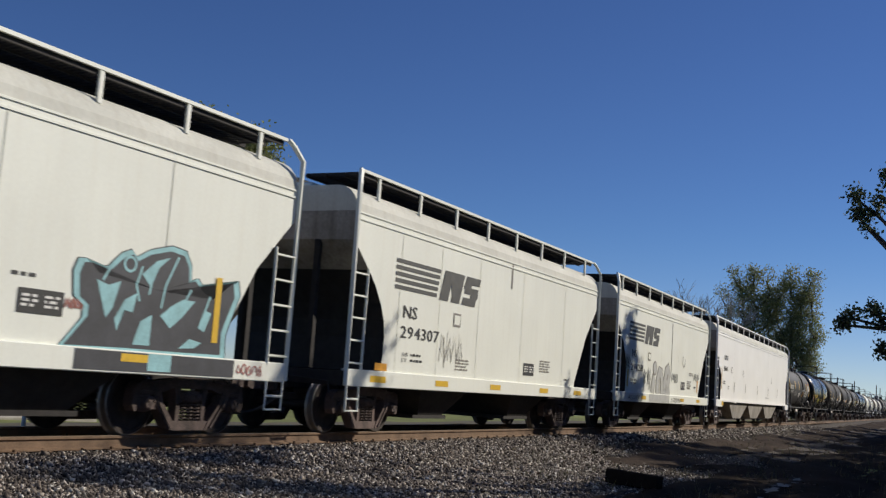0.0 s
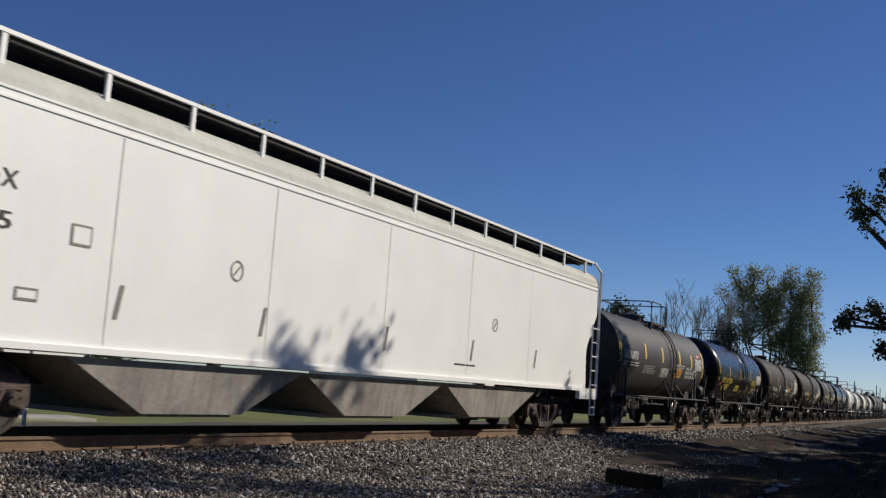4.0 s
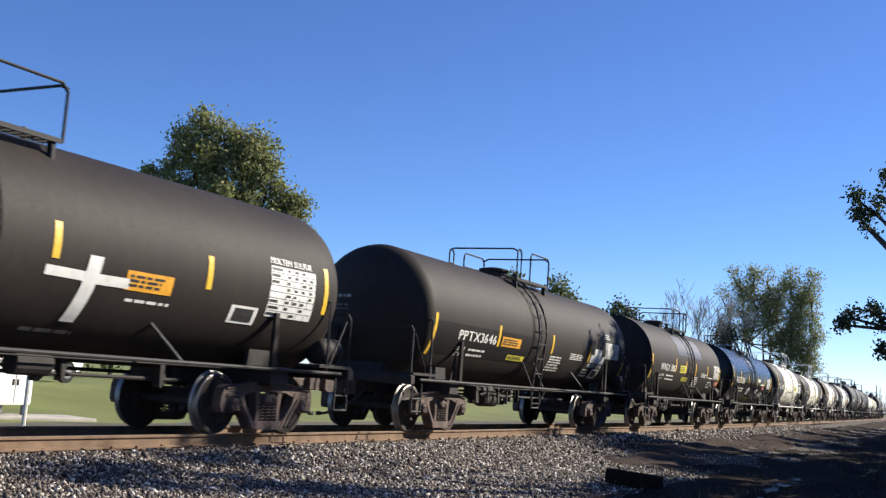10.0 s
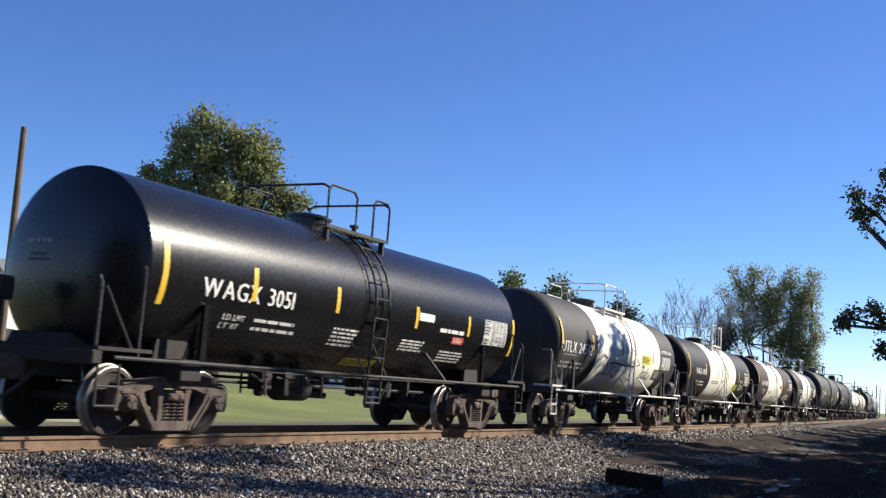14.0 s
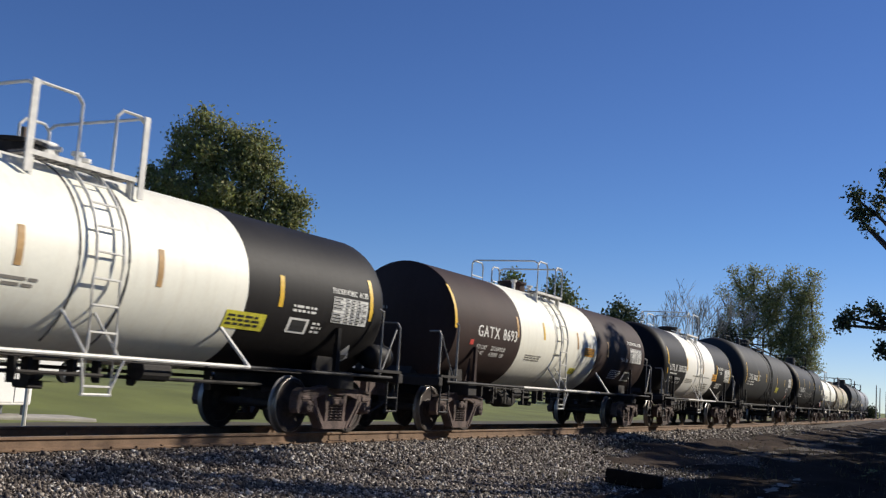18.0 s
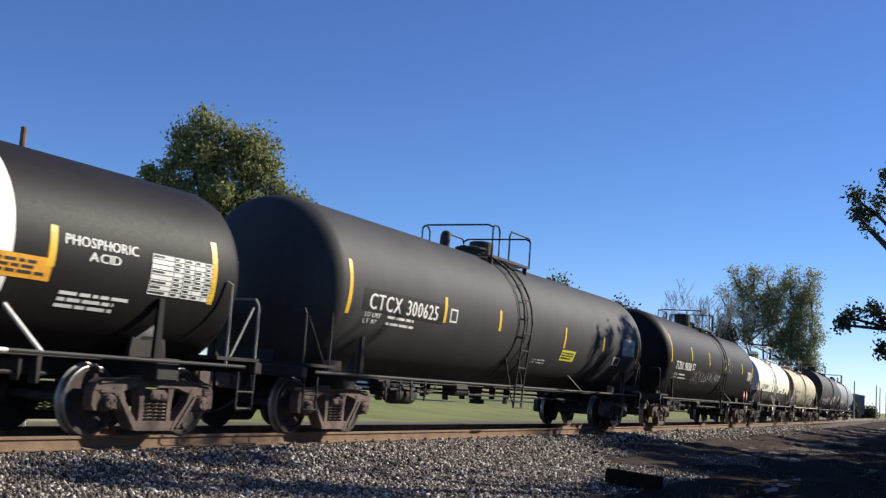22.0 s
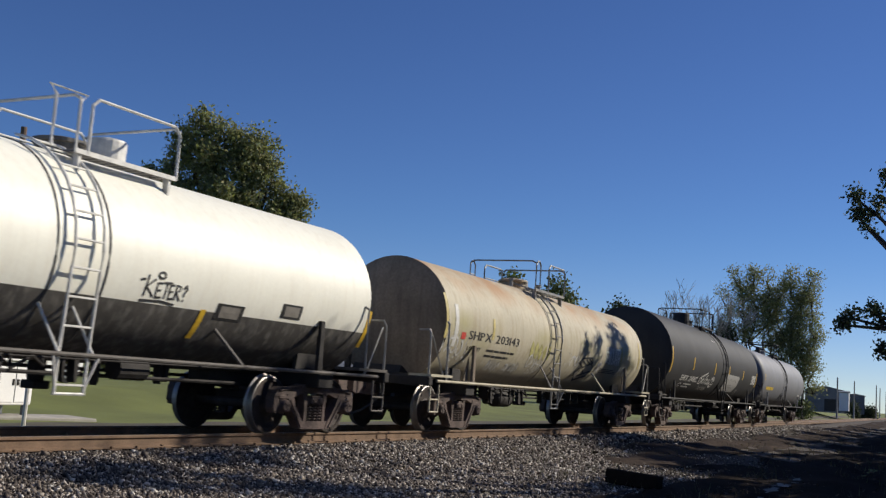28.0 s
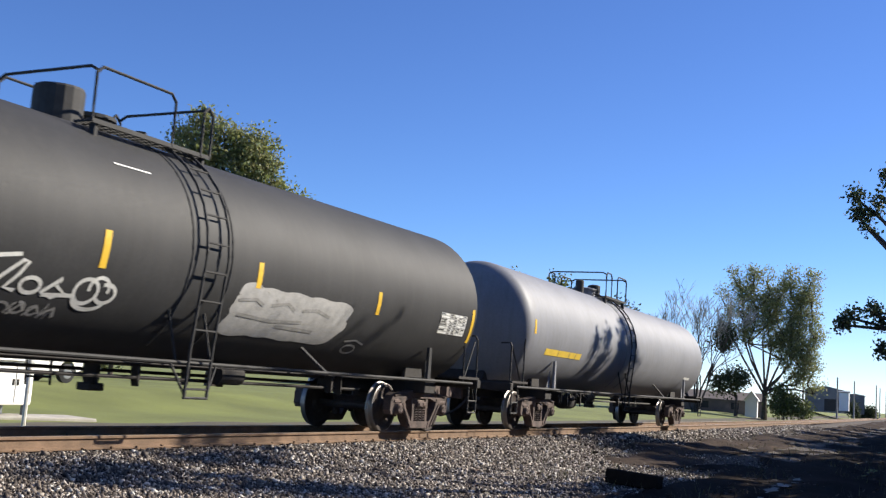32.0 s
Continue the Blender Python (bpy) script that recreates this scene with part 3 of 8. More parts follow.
        for xx in (k * (end - 0.05), k * (end - 0.42)):
            rod(bm, [(xx, -1.42, 0.95), (xx, -1.42, 0.42)], 0.018)
        for zz in (0.42, 0.66):
            rod(bm, [(k * (end - 0.05), -1.42, zz), (k * (end - 0.42), -1.42, zz)], 0.018)
        part("sill_step", bm, sill_mat or (M_PIPE if wraps else pipe), car)
        bm = bmesh.new()
        box(bm, min(k * (end - 0.95), k * end), max(k * (end - 0.95), k * end), -1.45, -0.95, 1.10, 1.15)
        part("end_platform", bm, sill_mat or fm, car)
    if seed in (1, 3, 4, 5, 7, 8):
        # an air reservoir on the end platform, in its straps
        bm = bmesh.new()
        x0 = half + 0.02
        lathe(bm, [(x0, 0.06), (x0 + 0.05, 0.18), (x0 + 0.12, 0.22), (x0 + 0.62, 0.22), (x0 + 0.69, 0.18), (x0 + 0.74, 0.06)], "x", 18, (0, -1.08, 1.38))
        res = part("air_reservoir", bm, slots[0], car, smooth=True)
        for xs in (x0 + 0.22, x0 + 0.52):
            bm = bmesh.new()
            lathe(bm, [(xs - 0.02, 0.226), (xs + 0.02, 0.226)], "x", 18, (0, -1.08, 1.38))
            part("strap", bm, fm, res)
    # crossover platforms, brake stand and the pads under the heads
    for k in (-1, 1):
        bm = bmesh.new()
        box(bm, min(k * (end - 0.5), k * (end - 0.02)), max(k * (end - 0.5), k * (end - 0.02)), -0.94, 1.4, 1.10, 1.14)
        part("crossover_board", bm, fm, car)
        bm = bmesh.new()
        prism(bm, [(k * (half - 0.9), 1.02), (k * (half + 0.45), 1.02), (k * (half + 0.3), zc - r * 0.72), (k * (half - 0.3), zc - r * 0.93)], -0.55, 0.55)
        part("head_pad", bm, fm, car)
    bm = bmesh.new()
    bx = -(half + 0.62)
    box(bm, bx - 0.05, bx + 0.05, 0.45, 0.57, 1.1, 1.75, 0.01)
    box(bm, bx - 0.12, bx + 0.10, 0.32, 0.70, 1.68, 2.0, 0.03)
    stand = part("brake_stand", bm, fm, car)
    bm = bmesh.new()
    rod(bm, [(bx - 0.16, 0.51 + 0.26 * math.cos(radians(a)), 1.86 + 0.26 * math.sin(radians(a))) for a in range(0, 361, 20)], 0.014, 5)
    rod(bm, [(bx - 0.16, 0.26, 1.86), (bx - 0.16, 0.76, 1.86)], 0.012, 5)
    part("brake_wheel", bm, fm, stand)
    # running pipe along each side
    for sd in (-1, 1):
        bm = bmesh.new()
        u_lo, u_hi = -end + 0.3, end - 0.3
        if wraps and not sill_mat:
            # the pale paint stops with the band; the ends of the rail are dark
            for a, b in ((u_lo, wraps[0]), (wraps[1], u_hi)):
                b2 = bmesh.new()
                rod(b2, [(a, sd * 1.43, 1.02), (b, sd * 1.43, 1.02)], 0.026, 8)
                part("rail_end", b2, M_PIPE, car)
            u_lo, u_hi = wraps
        rod(bm, [(u_lo, sd * 1.43, 1.02), (u_hi, sd * 1.43, 1.02)], 0.028, 8)
        for x in (half * 0.42,):
            y2 = sd * min(1.12, r * 0.86)
            rod(bm, [(x + 0.2, sd * 1.43, 1.02), (x - 0.15, y2, zc - math.sqrt(r * r - y2 * y2) + 0.03)], 0.03, 5)
        part("side_rail", bm, sill_mat or pipe, car)
    # brake gear below
    for y, z in ((-0.45, 0.78), (0.35, 0.85)):
        bm = bmesh.new()
        rod(bm, [(-tc / 2 + 1.2, y, z), (tc / 2 - 1.2, y, z - 0.02)], 0.03)
        part("brake_rod", bm, fm, car)
    for k in range(12):
        x = rng.uniform(-tc / 2 + 1.3, tc / 2 - 1.3)
        w = rng.uniform(0.015, 0.05)
        bm = bmesh.new()
        y = -0.6 + rng.uniform(0, 0.3)
        prism(bm, [(x - w, 0.98), (x + w, 0.98), (x + w * 0.8, 0.8), (x + w * 0.4, rng.uniform(0.62, 0.76)), (x - w * 0.6, rng.uniform(0.62, 0.76))], y - 0.04, y + 0.1)
        part("hanger", bm, fm, car)
    # the brake valve with its reservoir, pipes and levers, towards the leading end
    x = -tc / 2 + rng.uniform(2.5, 2.9)
    bm = bmesh.new()
    lathe(bm, [(x + 0.1, 0.04), (x + 0.14, 0.16), (x + 0.22, 0.2), (x + 0.98, 0.2), (x + 1.06, 0.16), (x + 1.1, 0.04)], "x", 16, (0, -0.62, 0.72))
    part("brake_reservoir", bm, fm, car, smooth=True)
    bm = bmesh.new()
    box(bm, x - 0.42, x - 0.12, -0.8, -0.5, 0.68, 0.98, 0.03)
    lathe(bm, [(0.58, 0.05), (0.62, 0.09), (0.7, 0.09)], "z", 8, (x - 0.27, -0.65, 0))
    part("brake_valve", bm, fm, car)
    for j in range(5):
        bm = bmesh.new()
        u = x - 0.7 + 0.5 * j + rng.uniform(-0.1, 0.1)
        rod(bm, [(u, -0.86, 0.86 + rng.uniform(-0.08, 0.1)), (u + 0.3, -0.88, 0.9 + rng.uniform(-0.1, 0.08)), (u + 0.55, -0.8, 0.84 + rng.uniform(-0.1, 0.1)), (u + 0.6, -0.7, 1.02)], 0.022, 6)
        part("brake_pipe", bm, fm, car)
    for j in range(4):
        bm = bmesh.new()
        u = x - 0.55 + 0.55 * j + rng.uniform(-0.1, 0.1)
        prism(bm, [(u - 0.03, 1.05), (u + 0.04, 1.05), (u + 0.06 + rng.uniform(-0.1, 0.1), 0.6), (u + 0.0, 0.62)], -0.92, -0.89)
        part("brake_lever", bm, fm, car)
    bm = bmesh.new()
    rod(bm, [(-tc / 2 + 0.9, -1.02, 1.0), (x, -1.0, 0.96), (tc / 2 - 0.9, -1.02, 0.99)], 0.012, 6)
    part("train_line_pipe", bm, fm, car)
    bm = bmesh.new()
    x = ladder_u + rng.choice((-1.7, 1.6))
    lathe(bm, [(x - 0.32, 0.05), (x - 0.3, 0.15), (x + 0.25, 0.15), (x + 0.3, 0.1)], "x", 14, (0, -0.75, 0.88))
    part("brake_cylinder", bm, fm, car)
    bm = bmesh.new()
    lathe(bm, [(0.62, 0.09), (0.72, 0.12), (0.95, 0.12), (1.2, 0.2)], "z", 12, (0.3, 0, 0))
    box(bm, 0.16, 0.44, -0.14, 0.14, 0.55, 0.66, 0.02)
    part("outlet_valve", bm, fm, car)
    # ladders that follow the tank, on both sides
    for sd in (-1, 1):
        bm = bmesh.new()
        rail_pts = []
        for k in range(13):
            a = radians(82 - 11.6 * k)
            rr = r + 0.09
            rail_pts.append((sd * rr * math.cos(a), zc + rr * math.sin(a)))
        path = [p for p in rail_pts if abs(p[0]) < 2 and (p[1] > zc or abs(p[0]) > (r + 0.09) * 0.94)]
        path += [(sd * max(1.38, r * 0.97), 1.2), (sd * max(1.36, r * 0.95), 0.55)]
        for du in (-0.23, 0.23):
            rod(bm, [(ladder_u + du, y, z) for y, z in path], 0.022)
        ladder = part("ladder", bm, pipe, car)
        total = [0.0]
        for p, q in zip(path, path[1:]):
            total.append(total[-1] + math.hypot(q[0] - p[0], q[1] - p[1]))
        base = None
        for j in range(ladder_rungs):
            d = total[-1] * (j + 0.6) / (ladder_rungs - 0.1)
            i = max(k for k in range(len(total)) if total[k] <= d)
            i = min(i, len(path) - 2)
            f = (d - total[i]) / (total[i + 1] - total[i])
            y, z = path[i][0] + (path[i + 1][0] - path[i][0]) * f, path[i][1] + (path[i + 1][1] - path[i][1]) * f
            if base is None:
                b2 = bmesh.new()
                rod(b2, [(-0.23, 0, 0), (0.23, 0, 0)], 0.016, 5)
                base = part("rung", b2, pipe, ladder)
                base.location = (ladder_u, y, z)
            else:
                share("rung", base, ladder, (ladder_u, y, z))
        bm = bmesh.new()
        for du in (-0.42, 0.42):
            rod(bm, [(ladder_u + du, sd * r * math.cos(radians(a)), zc + r * math.sin(radians(a))) for a in range(90, -62, -8)], 0.018, 5)
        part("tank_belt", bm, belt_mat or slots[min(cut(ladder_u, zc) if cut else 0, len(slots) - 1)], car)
    # stirrup braces under the ladder
    bm = bmesh.new()
    yl = -max(1.36, r * 0.95)
    spread = 0.36 if seed in (8, 9, 13) else 0.48
    for du in (-spread, spread):
        rod(bm, [(ladder_u + du, -1.43, 1.02), (ladder_u + math.copysign(0.22, du), yl, 0.58)], 0.018)
        # slanting stays from the rail up to the tank
        rod(bm, [(ladder_u + du * 0.75, -1.42, 1.02), (ladder_u + du * 0.75 - 0.18, -r * 0.86, zc - r * 0.5)], 0.02)
    rod(bm, [(ladder_u - 0.25, yl, 0.55), (ladder_u + 0.25, yl, 0.55)], 0.02)
    part("ladder_brace", bm, pipe, car)
    # platform and railing on top
    zt = zc + r
    u0, u1 = top_u - rails / 2, top_u + rails / 2
    for sd in (-1, 1):
        bm = bmesh.new()
        for j in range(5):
            yy = sd * 0.75 + 0.075 * (j - 2)
            box(bm, u0, u1, yy - 0.014, yy + 0.014, zt - 0.10, zt - 0.065)
        for j in range(int(rails / 0.15) + 1):
            x = u0 + 0.02 + (rails - 0.04) * j / int(rails / 0.15)
            box(bm, x - 0.012, x + 0.012, sd * 0.75 - 0.16, sd * 0.75 + 0.16, zt - 0.095, zt - 0.07)
        board = part("top_platform", bm, M_GRATE if pipe is M_PIPEW else pipe, car)
        bm = bmesh.new()
        box(bm, u0, u1, sd * 0.92 - 0.012, sd * 0.92 + 0.012, zt - 0.115, zt - 0.055)
        part("edge_angle", bm, pipe, board)
        for x in (u0 + 0.1, u1 - 0.1):
            bm = bmesh.new()
            y1 = sd * 0.90
            zb = zc + math.sqrt(max(0.04, r * r - y1 * y1)) - 0.03
            prism(bm, [(x - 0.025, zb), (x + 0.025, zb), (x + 0.025, zt - 0.10), (x - 0.025, zt - 0.10)], y1 - sd * 0.10, y1)
            part("bracket", bm, pipe, board)
    for sd in (-1, 1):
        h = zt + rail_h
        bm = bmesh.new()
        gap = 0.30
        y = sd * 0.92
        rod(bm, [(u0, y, zt - 0.1), (u0, y, h - 0.1), (u0 + 0.1, y, h), (ladder_u - gap - 0.1, y, h), (ladder_u - gap, y, h - 0.1), (ladder_u - gap, y, zt - 0.1)], 0.022)
        if sd > 0:
            rod(bm, [(u0, y, zt + rail_h * 0.45), (ladder_u - gap, y, zt + rail_h * 0.45)], 0.016)
        part("top_railing", bm, pipe, car)
        bm = bmesh.new()
        rod(bm, [(u1, y, zt - 0.1), (u1, y, h - 0.1), (u1 - 0.1, y, h), (ladder_u + gap + 0.1, y, h), (ladder_u + gap, y, h - 0.1), (ladder_u + gap, y, zt - 0.1)], 0.022)
        if sd > 0:
            rod(bm, [(u1, y, zt + rail_h * 0.45), (ladder_u + gap, y, zt + rail_h * 0.45)], 0.016)
        part("top_railing", bm, pipe, car)
    for x in (u0, u1):
        bm = bmesh.new()
        h = zt + rail_h
        rod(bm, [(x, -0.92, h - 0.06), (x, -0.8, h), (x, 0.8, h), (x, 0.92, h - 0.06)], 0.022)
        part("end_railing", bm, pipe, car)
        if plate_posts:
            # broad flat corner posts on the near side
            bm = bmesh.new()
            box(bm, x - 0.055, x + 0.055, -0.955, -0.93, zt - 0.34, h + 0.02, 0.006)
            part("corner_post", bm, pipe, car)
    bm = bmesh.new()
    lathe(bm, [(zt - 0.15, 0.34), (zt + 0.14, 0.34), (zt + 0.15, 0.38), (zt + 0.2, 0.38), (zt + 0.24, 0.2)], "z", 18, (top_u - 0.35, 0, 0))
    part("manway", bm, slots[-1] if len(slots) > 1 else slots[0], car)
    for (x, rr, hh) in pots:
        bm = bmesh.new()
        lathe(bm, [(zt - 0.12, rr), (zt + hh - 0.03, rr), (zt + hh, rr * 0.96), (zt + hh + 0.03, rr * 0.5)], "z", 18, (x, 0, 0))
        part("valve_housing", bm, pipe, car)
    for k in range(4):
        bm = bmesh.new()
        x = top_u + rng.uniform(-0.8, 0.9)
        lathe(bm, [(zt - 0.1, 0.05), (zt + 0.16, 0.05), (zt + 0.17, 0.09), (zt + 0.22, 0.09)], "z", 8, (x, rng.uniform(-0.3, 0.3), 0))
        part("valve", bm, pipe, car)
    for k in (-1, 1):
        add_truck(car, k * tc / 2 + (0.1 if k > 0 else 0.0))
    ENDS.append((car, s, end))
    # worn stencils on the head
    hs = HeadSide(front, r, zc, dome, sharp)
    if slots[0] in (M_GREY, M_GREYG, M_BLACK, M_BROWN, M_BROWNBLACK, M_GLOSS):
        bars(car, hs, -0.78, zc + 0.22, 0.62, 0.11, 1, M_CHALK, "head_stencil", seed + 90, 0.0)
        bars(car, hs, -0.70, zc - 0.02, 0.42, 0.15, 2, M_WORN, "head_stencil", seed + 91, 0.0)
    return car, Side(r, zc)


# ---- covered hopper cars ----
# roof paint set darker than the sides to offset the sunlight it catches
M_ROOFTOP = mat("sun_offset_roof_paint", (0.60, 0.595, 0.53), 0.7, 0, 0.12, 0.9, 20, 0.03, 0.25, (0.42, 0.38, 0.31), spec=0.3)
# grimy bay paint; darkens the end sheets too, for the shade they lie in
M_HOPEND = mat("grimy_shaded_hopper_paint", (0.34, 0.31, 0.27), 0.75, 0, 0.3, 1.2, 20, 0.05, 0.4, (0.12, 0.10, 0.085), spec=0.3)


def hopper_car(label, s, tc, half, z_sill=1.1, z_eave=3.8, z_top=4.25, wide=1.5, z_notch=3.0, paint=None, bays=0, roof_rail=4.55, posts=8, round_notch=False):
    car = new("hopper_car")
    tagged(car, label, "hopper car", "cars of the freight train")
    s += 0.1
    CARS.append((car, s, tc / 2))
    paint = paint or M_HOPPER
    # body: its long side is cut back at both ends
    out = []
    if round_notch:
        out = [(z_sill, 1.22), (1.67, 1.31), (1.92, 1.36), (2.14, 1.34), (2.34, 1.16), (2.45, 1.0), (2.53, 0.70), (2.68, 0.66), (2.81, 0.57), (3.08, 0.19), (3.2, 0.05)]
    else:
        out = [(z_sill, 1.22), (1.7, 1.26), (2.0, 1.21), (2.29, 1.06), (2.6, 0.82), (2.84, 0.56), (3.17, 0.16), (3.3, 0.04)]
    left = [(-half + d, z) for z, d in out] + [(-half + 0.04, z_eave)]
    straight = [(z_sill, 1.62), (1.25, 1.6), (2.47, 0.85), (3.14, 0.2), (3.3, 0.04)]
    right = [(half - d * 0.6, z) for z, d in reversed(out)] if round_notch else [(half - d, z) for z, d in reversed(straight)]
    outline = left + [(half - 0.04, z_eave)] + right
    bm = bmesh.new()
    # seen from the end the sides are straight, the top bends in
    prism(bm, outline, -wide, wide)
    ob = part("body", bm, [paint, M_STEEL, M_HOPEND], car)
    # end faces darker than the sides: their shade is in the material
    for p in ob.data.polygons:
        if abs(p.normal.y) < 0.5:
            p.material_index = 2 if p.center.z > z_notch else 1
    # roof with a bevelled shoulder
    bm = bmesh.new()
    arc = [(wide - 0.42 * (1 - math.cos(radians(a))), z_eave + (z_top - z_eave) * math.sin(radians(a))) for a in (0, 18, 36, 54, 72, 90)]
    sec = [(-y, z) for y, z in arc] + arc[::-1]
    a = [bm.verts.new((-half + 0.04, y, z)) for y, z in sec]
    b = [bm.verts.new((half - 0.04, y, z)) for y, z in sec]
    n = len(sec)
    for k in range(n - 1):
        bm.faces.new((a[k], b[k], b[k + 1], a[k + 1]))
    bm.faces.new(a)
    bm.faces.new(b[::-1])
    bm.faces.new((a[0], a[-1], b[-1], b[0]))
    bmesh.ops.recalc_face_normals(bm, faces=bm.faces)
    part("roof", bm, M_ROOFTOP, car)
    # eave strips and panel seams
    bm = bmesh.new()
    for z in (z_eave - 0.02, z_eave - 0.13):
        for sd in (-1, 1):
            box(bm, -half + 0.06, half - 0.06, sd * wide, sd * (wide + 0.018), z - 0.014, z + 0.014)
    part("eave_strip", bm, paint, car)
    # side sills
    for sd in (-1, 1):
        bm = bmesh.new()
        if round_notch:
            prism(bm, [(-half, z_sill - 0.27), (-half + 1.6, z_sill - 0.27), (-half + 1.6, z_sill - 0.06), (half - 1.3, z_sill - 0.06), (half - 1.3, z_sill - 0.27), (half, z_sill - 0.27), (half, z_sill + 0.02), (-half, z_sill + 0.02)], sd * (wide - 0.06), sd * (wide + 0.05))
        else:
            box(bm, -half, half, sd * (wide - 0.06), sd * (wide + 0.05), z_sill - 0.27, z_sill + 0.02, 0.012)
        part("side_sill", bm, paint, car)
    # end frames: corner posts, ladders, slope sheets
    for k in (-1, 1):
        for sd in (-1, 1):
            bm = bmesh.new()
            xx = k * half
            rod(bm, [(xx, sd * (wide + 0.04), z_sill - 0.25), (xx, sd * (wide + 0.04), z_top), (xx - k * 0.15, sd * (wide - 0.05), roof_rail - 0.08), (xx - k * 0.22, sd * (wide - 0.1), roof_rail)], 0.045, 4)
            part("corner_post", bm, paint, car)
            bm = bmesh.new()
            rod(bm, [(xx - k * 0.48, sd * (wide + 0.04), z_sill - 0.02), (xx - k * 0.48, sd * (wide + 0.04), z_sill + 1.75)], 0.025, 5)
            rod(bm, [(xx - k * 0.05, sd * (wide + 0.04), z_sill - 0.25), (xx - k * 0.05, sd * (wide + 0.04), 0.42), (xx - k * 0.45, sd * (wide + 0.04), 0.42), (xx - k * 0.45, sd * (wide + 0.04), z_sill - 0.25)], 0.022, 5)
            rod(bm, [(xx - k * 0.05, sd * (wide + 0.04), 0.62), (xx - k * 0.45, sd * (wide + 0.04), 0.62)], 0.02, 5)
            lad = part("ladder", bm, paint, car)
            base = None
            for j in range(5):
                z = z_sill + 0.12 + 0.38 * j
                if base is None:
                    b2 = bmesh.new()
                    rod(b2, [(-0.24, 0, 0), (0.24, 0, 0)], 0.02, 5)
                    base = part("rung", b2, paint, lad)
                    base.location = (xx - k * 0.24, sd * (wide + 0.045), z)
                else:
                    share("rung", base, lad, (xx - k * 0.24, sd * (wide + 0.045), z))
        bm = bmesh.new()
        box(bm, k * half - 0.06, k * half + 0.06, -wide, wide, z_sill - 0.27, z_sill - 0.02, 0.01)
        box(bm, min(k * (half - 2.6), k * (half - 0.1)), max(k * (half - 2.6), k * (half - 0.1)), -0.25, 0.25, 0.72, 1.05, 0.02)
        for sd in (-1, 1):
            box(bm, k * (half - 0.06) - 0.05, k * (half - 0.06) + 0.05, sd * 0.75 - 0.05, sd * 0.75 + 0.05, z_sill, z_notch + 0.3)
        part("end_sill", bm, M_STEEL, car)
    # centre sill
    bm = bmesh.new()
    box(bm, -half + 1.5, half - 1.5, -0.25, 0.25, 0.62 if round_notch else 0.88, z_sill - 0.1, 0.02)
    part("centre_sill", bm, M_STEEL, car)
    # running boards with their railing
    for sd in (-1, 1):
        bm = bmesh.new()
        y = sd * (wide - 0.12)
        box(bm, -half + 0.25, half - 0.25, y - 0.03, y + 0.03, roof_rail - 0.03, roof_rail + 0.02)
        rail = part("roof_rail", bm, paint, car)
        base = None
        for j in range(posts):
            x = -half + 0.9 + (2 * half - 1.8) * j / (posts - 1)
            if base is None:
                b2 = bmesh.new()
                box(b2, -0.035, 0.035, -0.02, 0.02, z_top - 0.14, roof_rail - 0.02)
                base = part("post", b2, paint, rail)
                base.location = (x, y, 0)
            else:
                share("post", base, rail, (x, y, 0))
        bm = bmesh.new()
        for j in range(int(2 * half / 0.10)):
            x = -half + 0.35 + 0.10 * j
            if x < half - 0.35:
                box(bm, x - 0.022, x + 0.022, min(sd * 0.2, sd * 1.34), max(sd * 0.2, sd * 1.34), roof_rail - 0.07, roof_rail - 0.02)
        for yy in (0.22, 0.6, 1.0, 1.34):
            box(bm, -half + 0.3, half - 0.3, sd * yy - 0.02, sd * yy + 0.02, roof_rail - 0.10, roof_rail - 0.03)
        tagged(part("running_board", bm, M_STEEL, car), kind="stuff")
    bm = bmesh.new()
    for j in range(3):
        x = -half * 0.66 + half * 0.66 * j
        box(bm, x - half * 0.29, x + half * 0.29, -0.32, 0.32, z_top - 0.02, z_top + 0.13, 0.03)
    part("roof_hatch", bm, paint, car)
    # hopper bays under the floor
    reach = tc / 2 - 1.35
    for j in range(bays):
        x = -reach + 2 * reach * (j + 0.5) / bays
        w = reach / bays
        if bays == 2:
            # two separate bays, with the daylight between them
            x, w = math.copysign(2.25, x), 1.45
        bm = bmesh.new()
        y0, y1 = -1.42, 1.42
        top = [bm.verts.new((x + a * w * (1.0 if round_notch else 0.84), b, z_sill - 0.1)) for a, b in ((-1, y0), (1, y0), (1, y1), (-1, y1))]
        low = [bm.verts.new((x + a * w * (0.42 if round_notch else 0.36), b * (0.94 if round_notch else 0.7), 0.32)) for a, b in ((-1, y0), (1, y0), (1, y1), (-1, y1))]
        bm.faces.new(low[::-1])
        for i in range(4):
            bm.faces.new((top[i], low[i], low[(i + 1) % 4], top[(i + 1) % 4]))
        bm.faces.new(top)
        bmesh.ops.recalc_face_normals(bm, faces=bm.faces)
        box(bm, x - w * 0.5, x + w * 0.5, -1.0, 1.0, 0.26, 0.33)
        # steel tone on the two-bay cars stands for the shade below the floor
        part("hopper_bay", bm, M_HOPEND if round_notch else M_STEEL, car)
    for k in (-1, 1):
        add_truck(car, k * tc / 2)
    ENDS.append((car, s, half + 0.05))
    return car, Side(flat=wide, out=0.006)


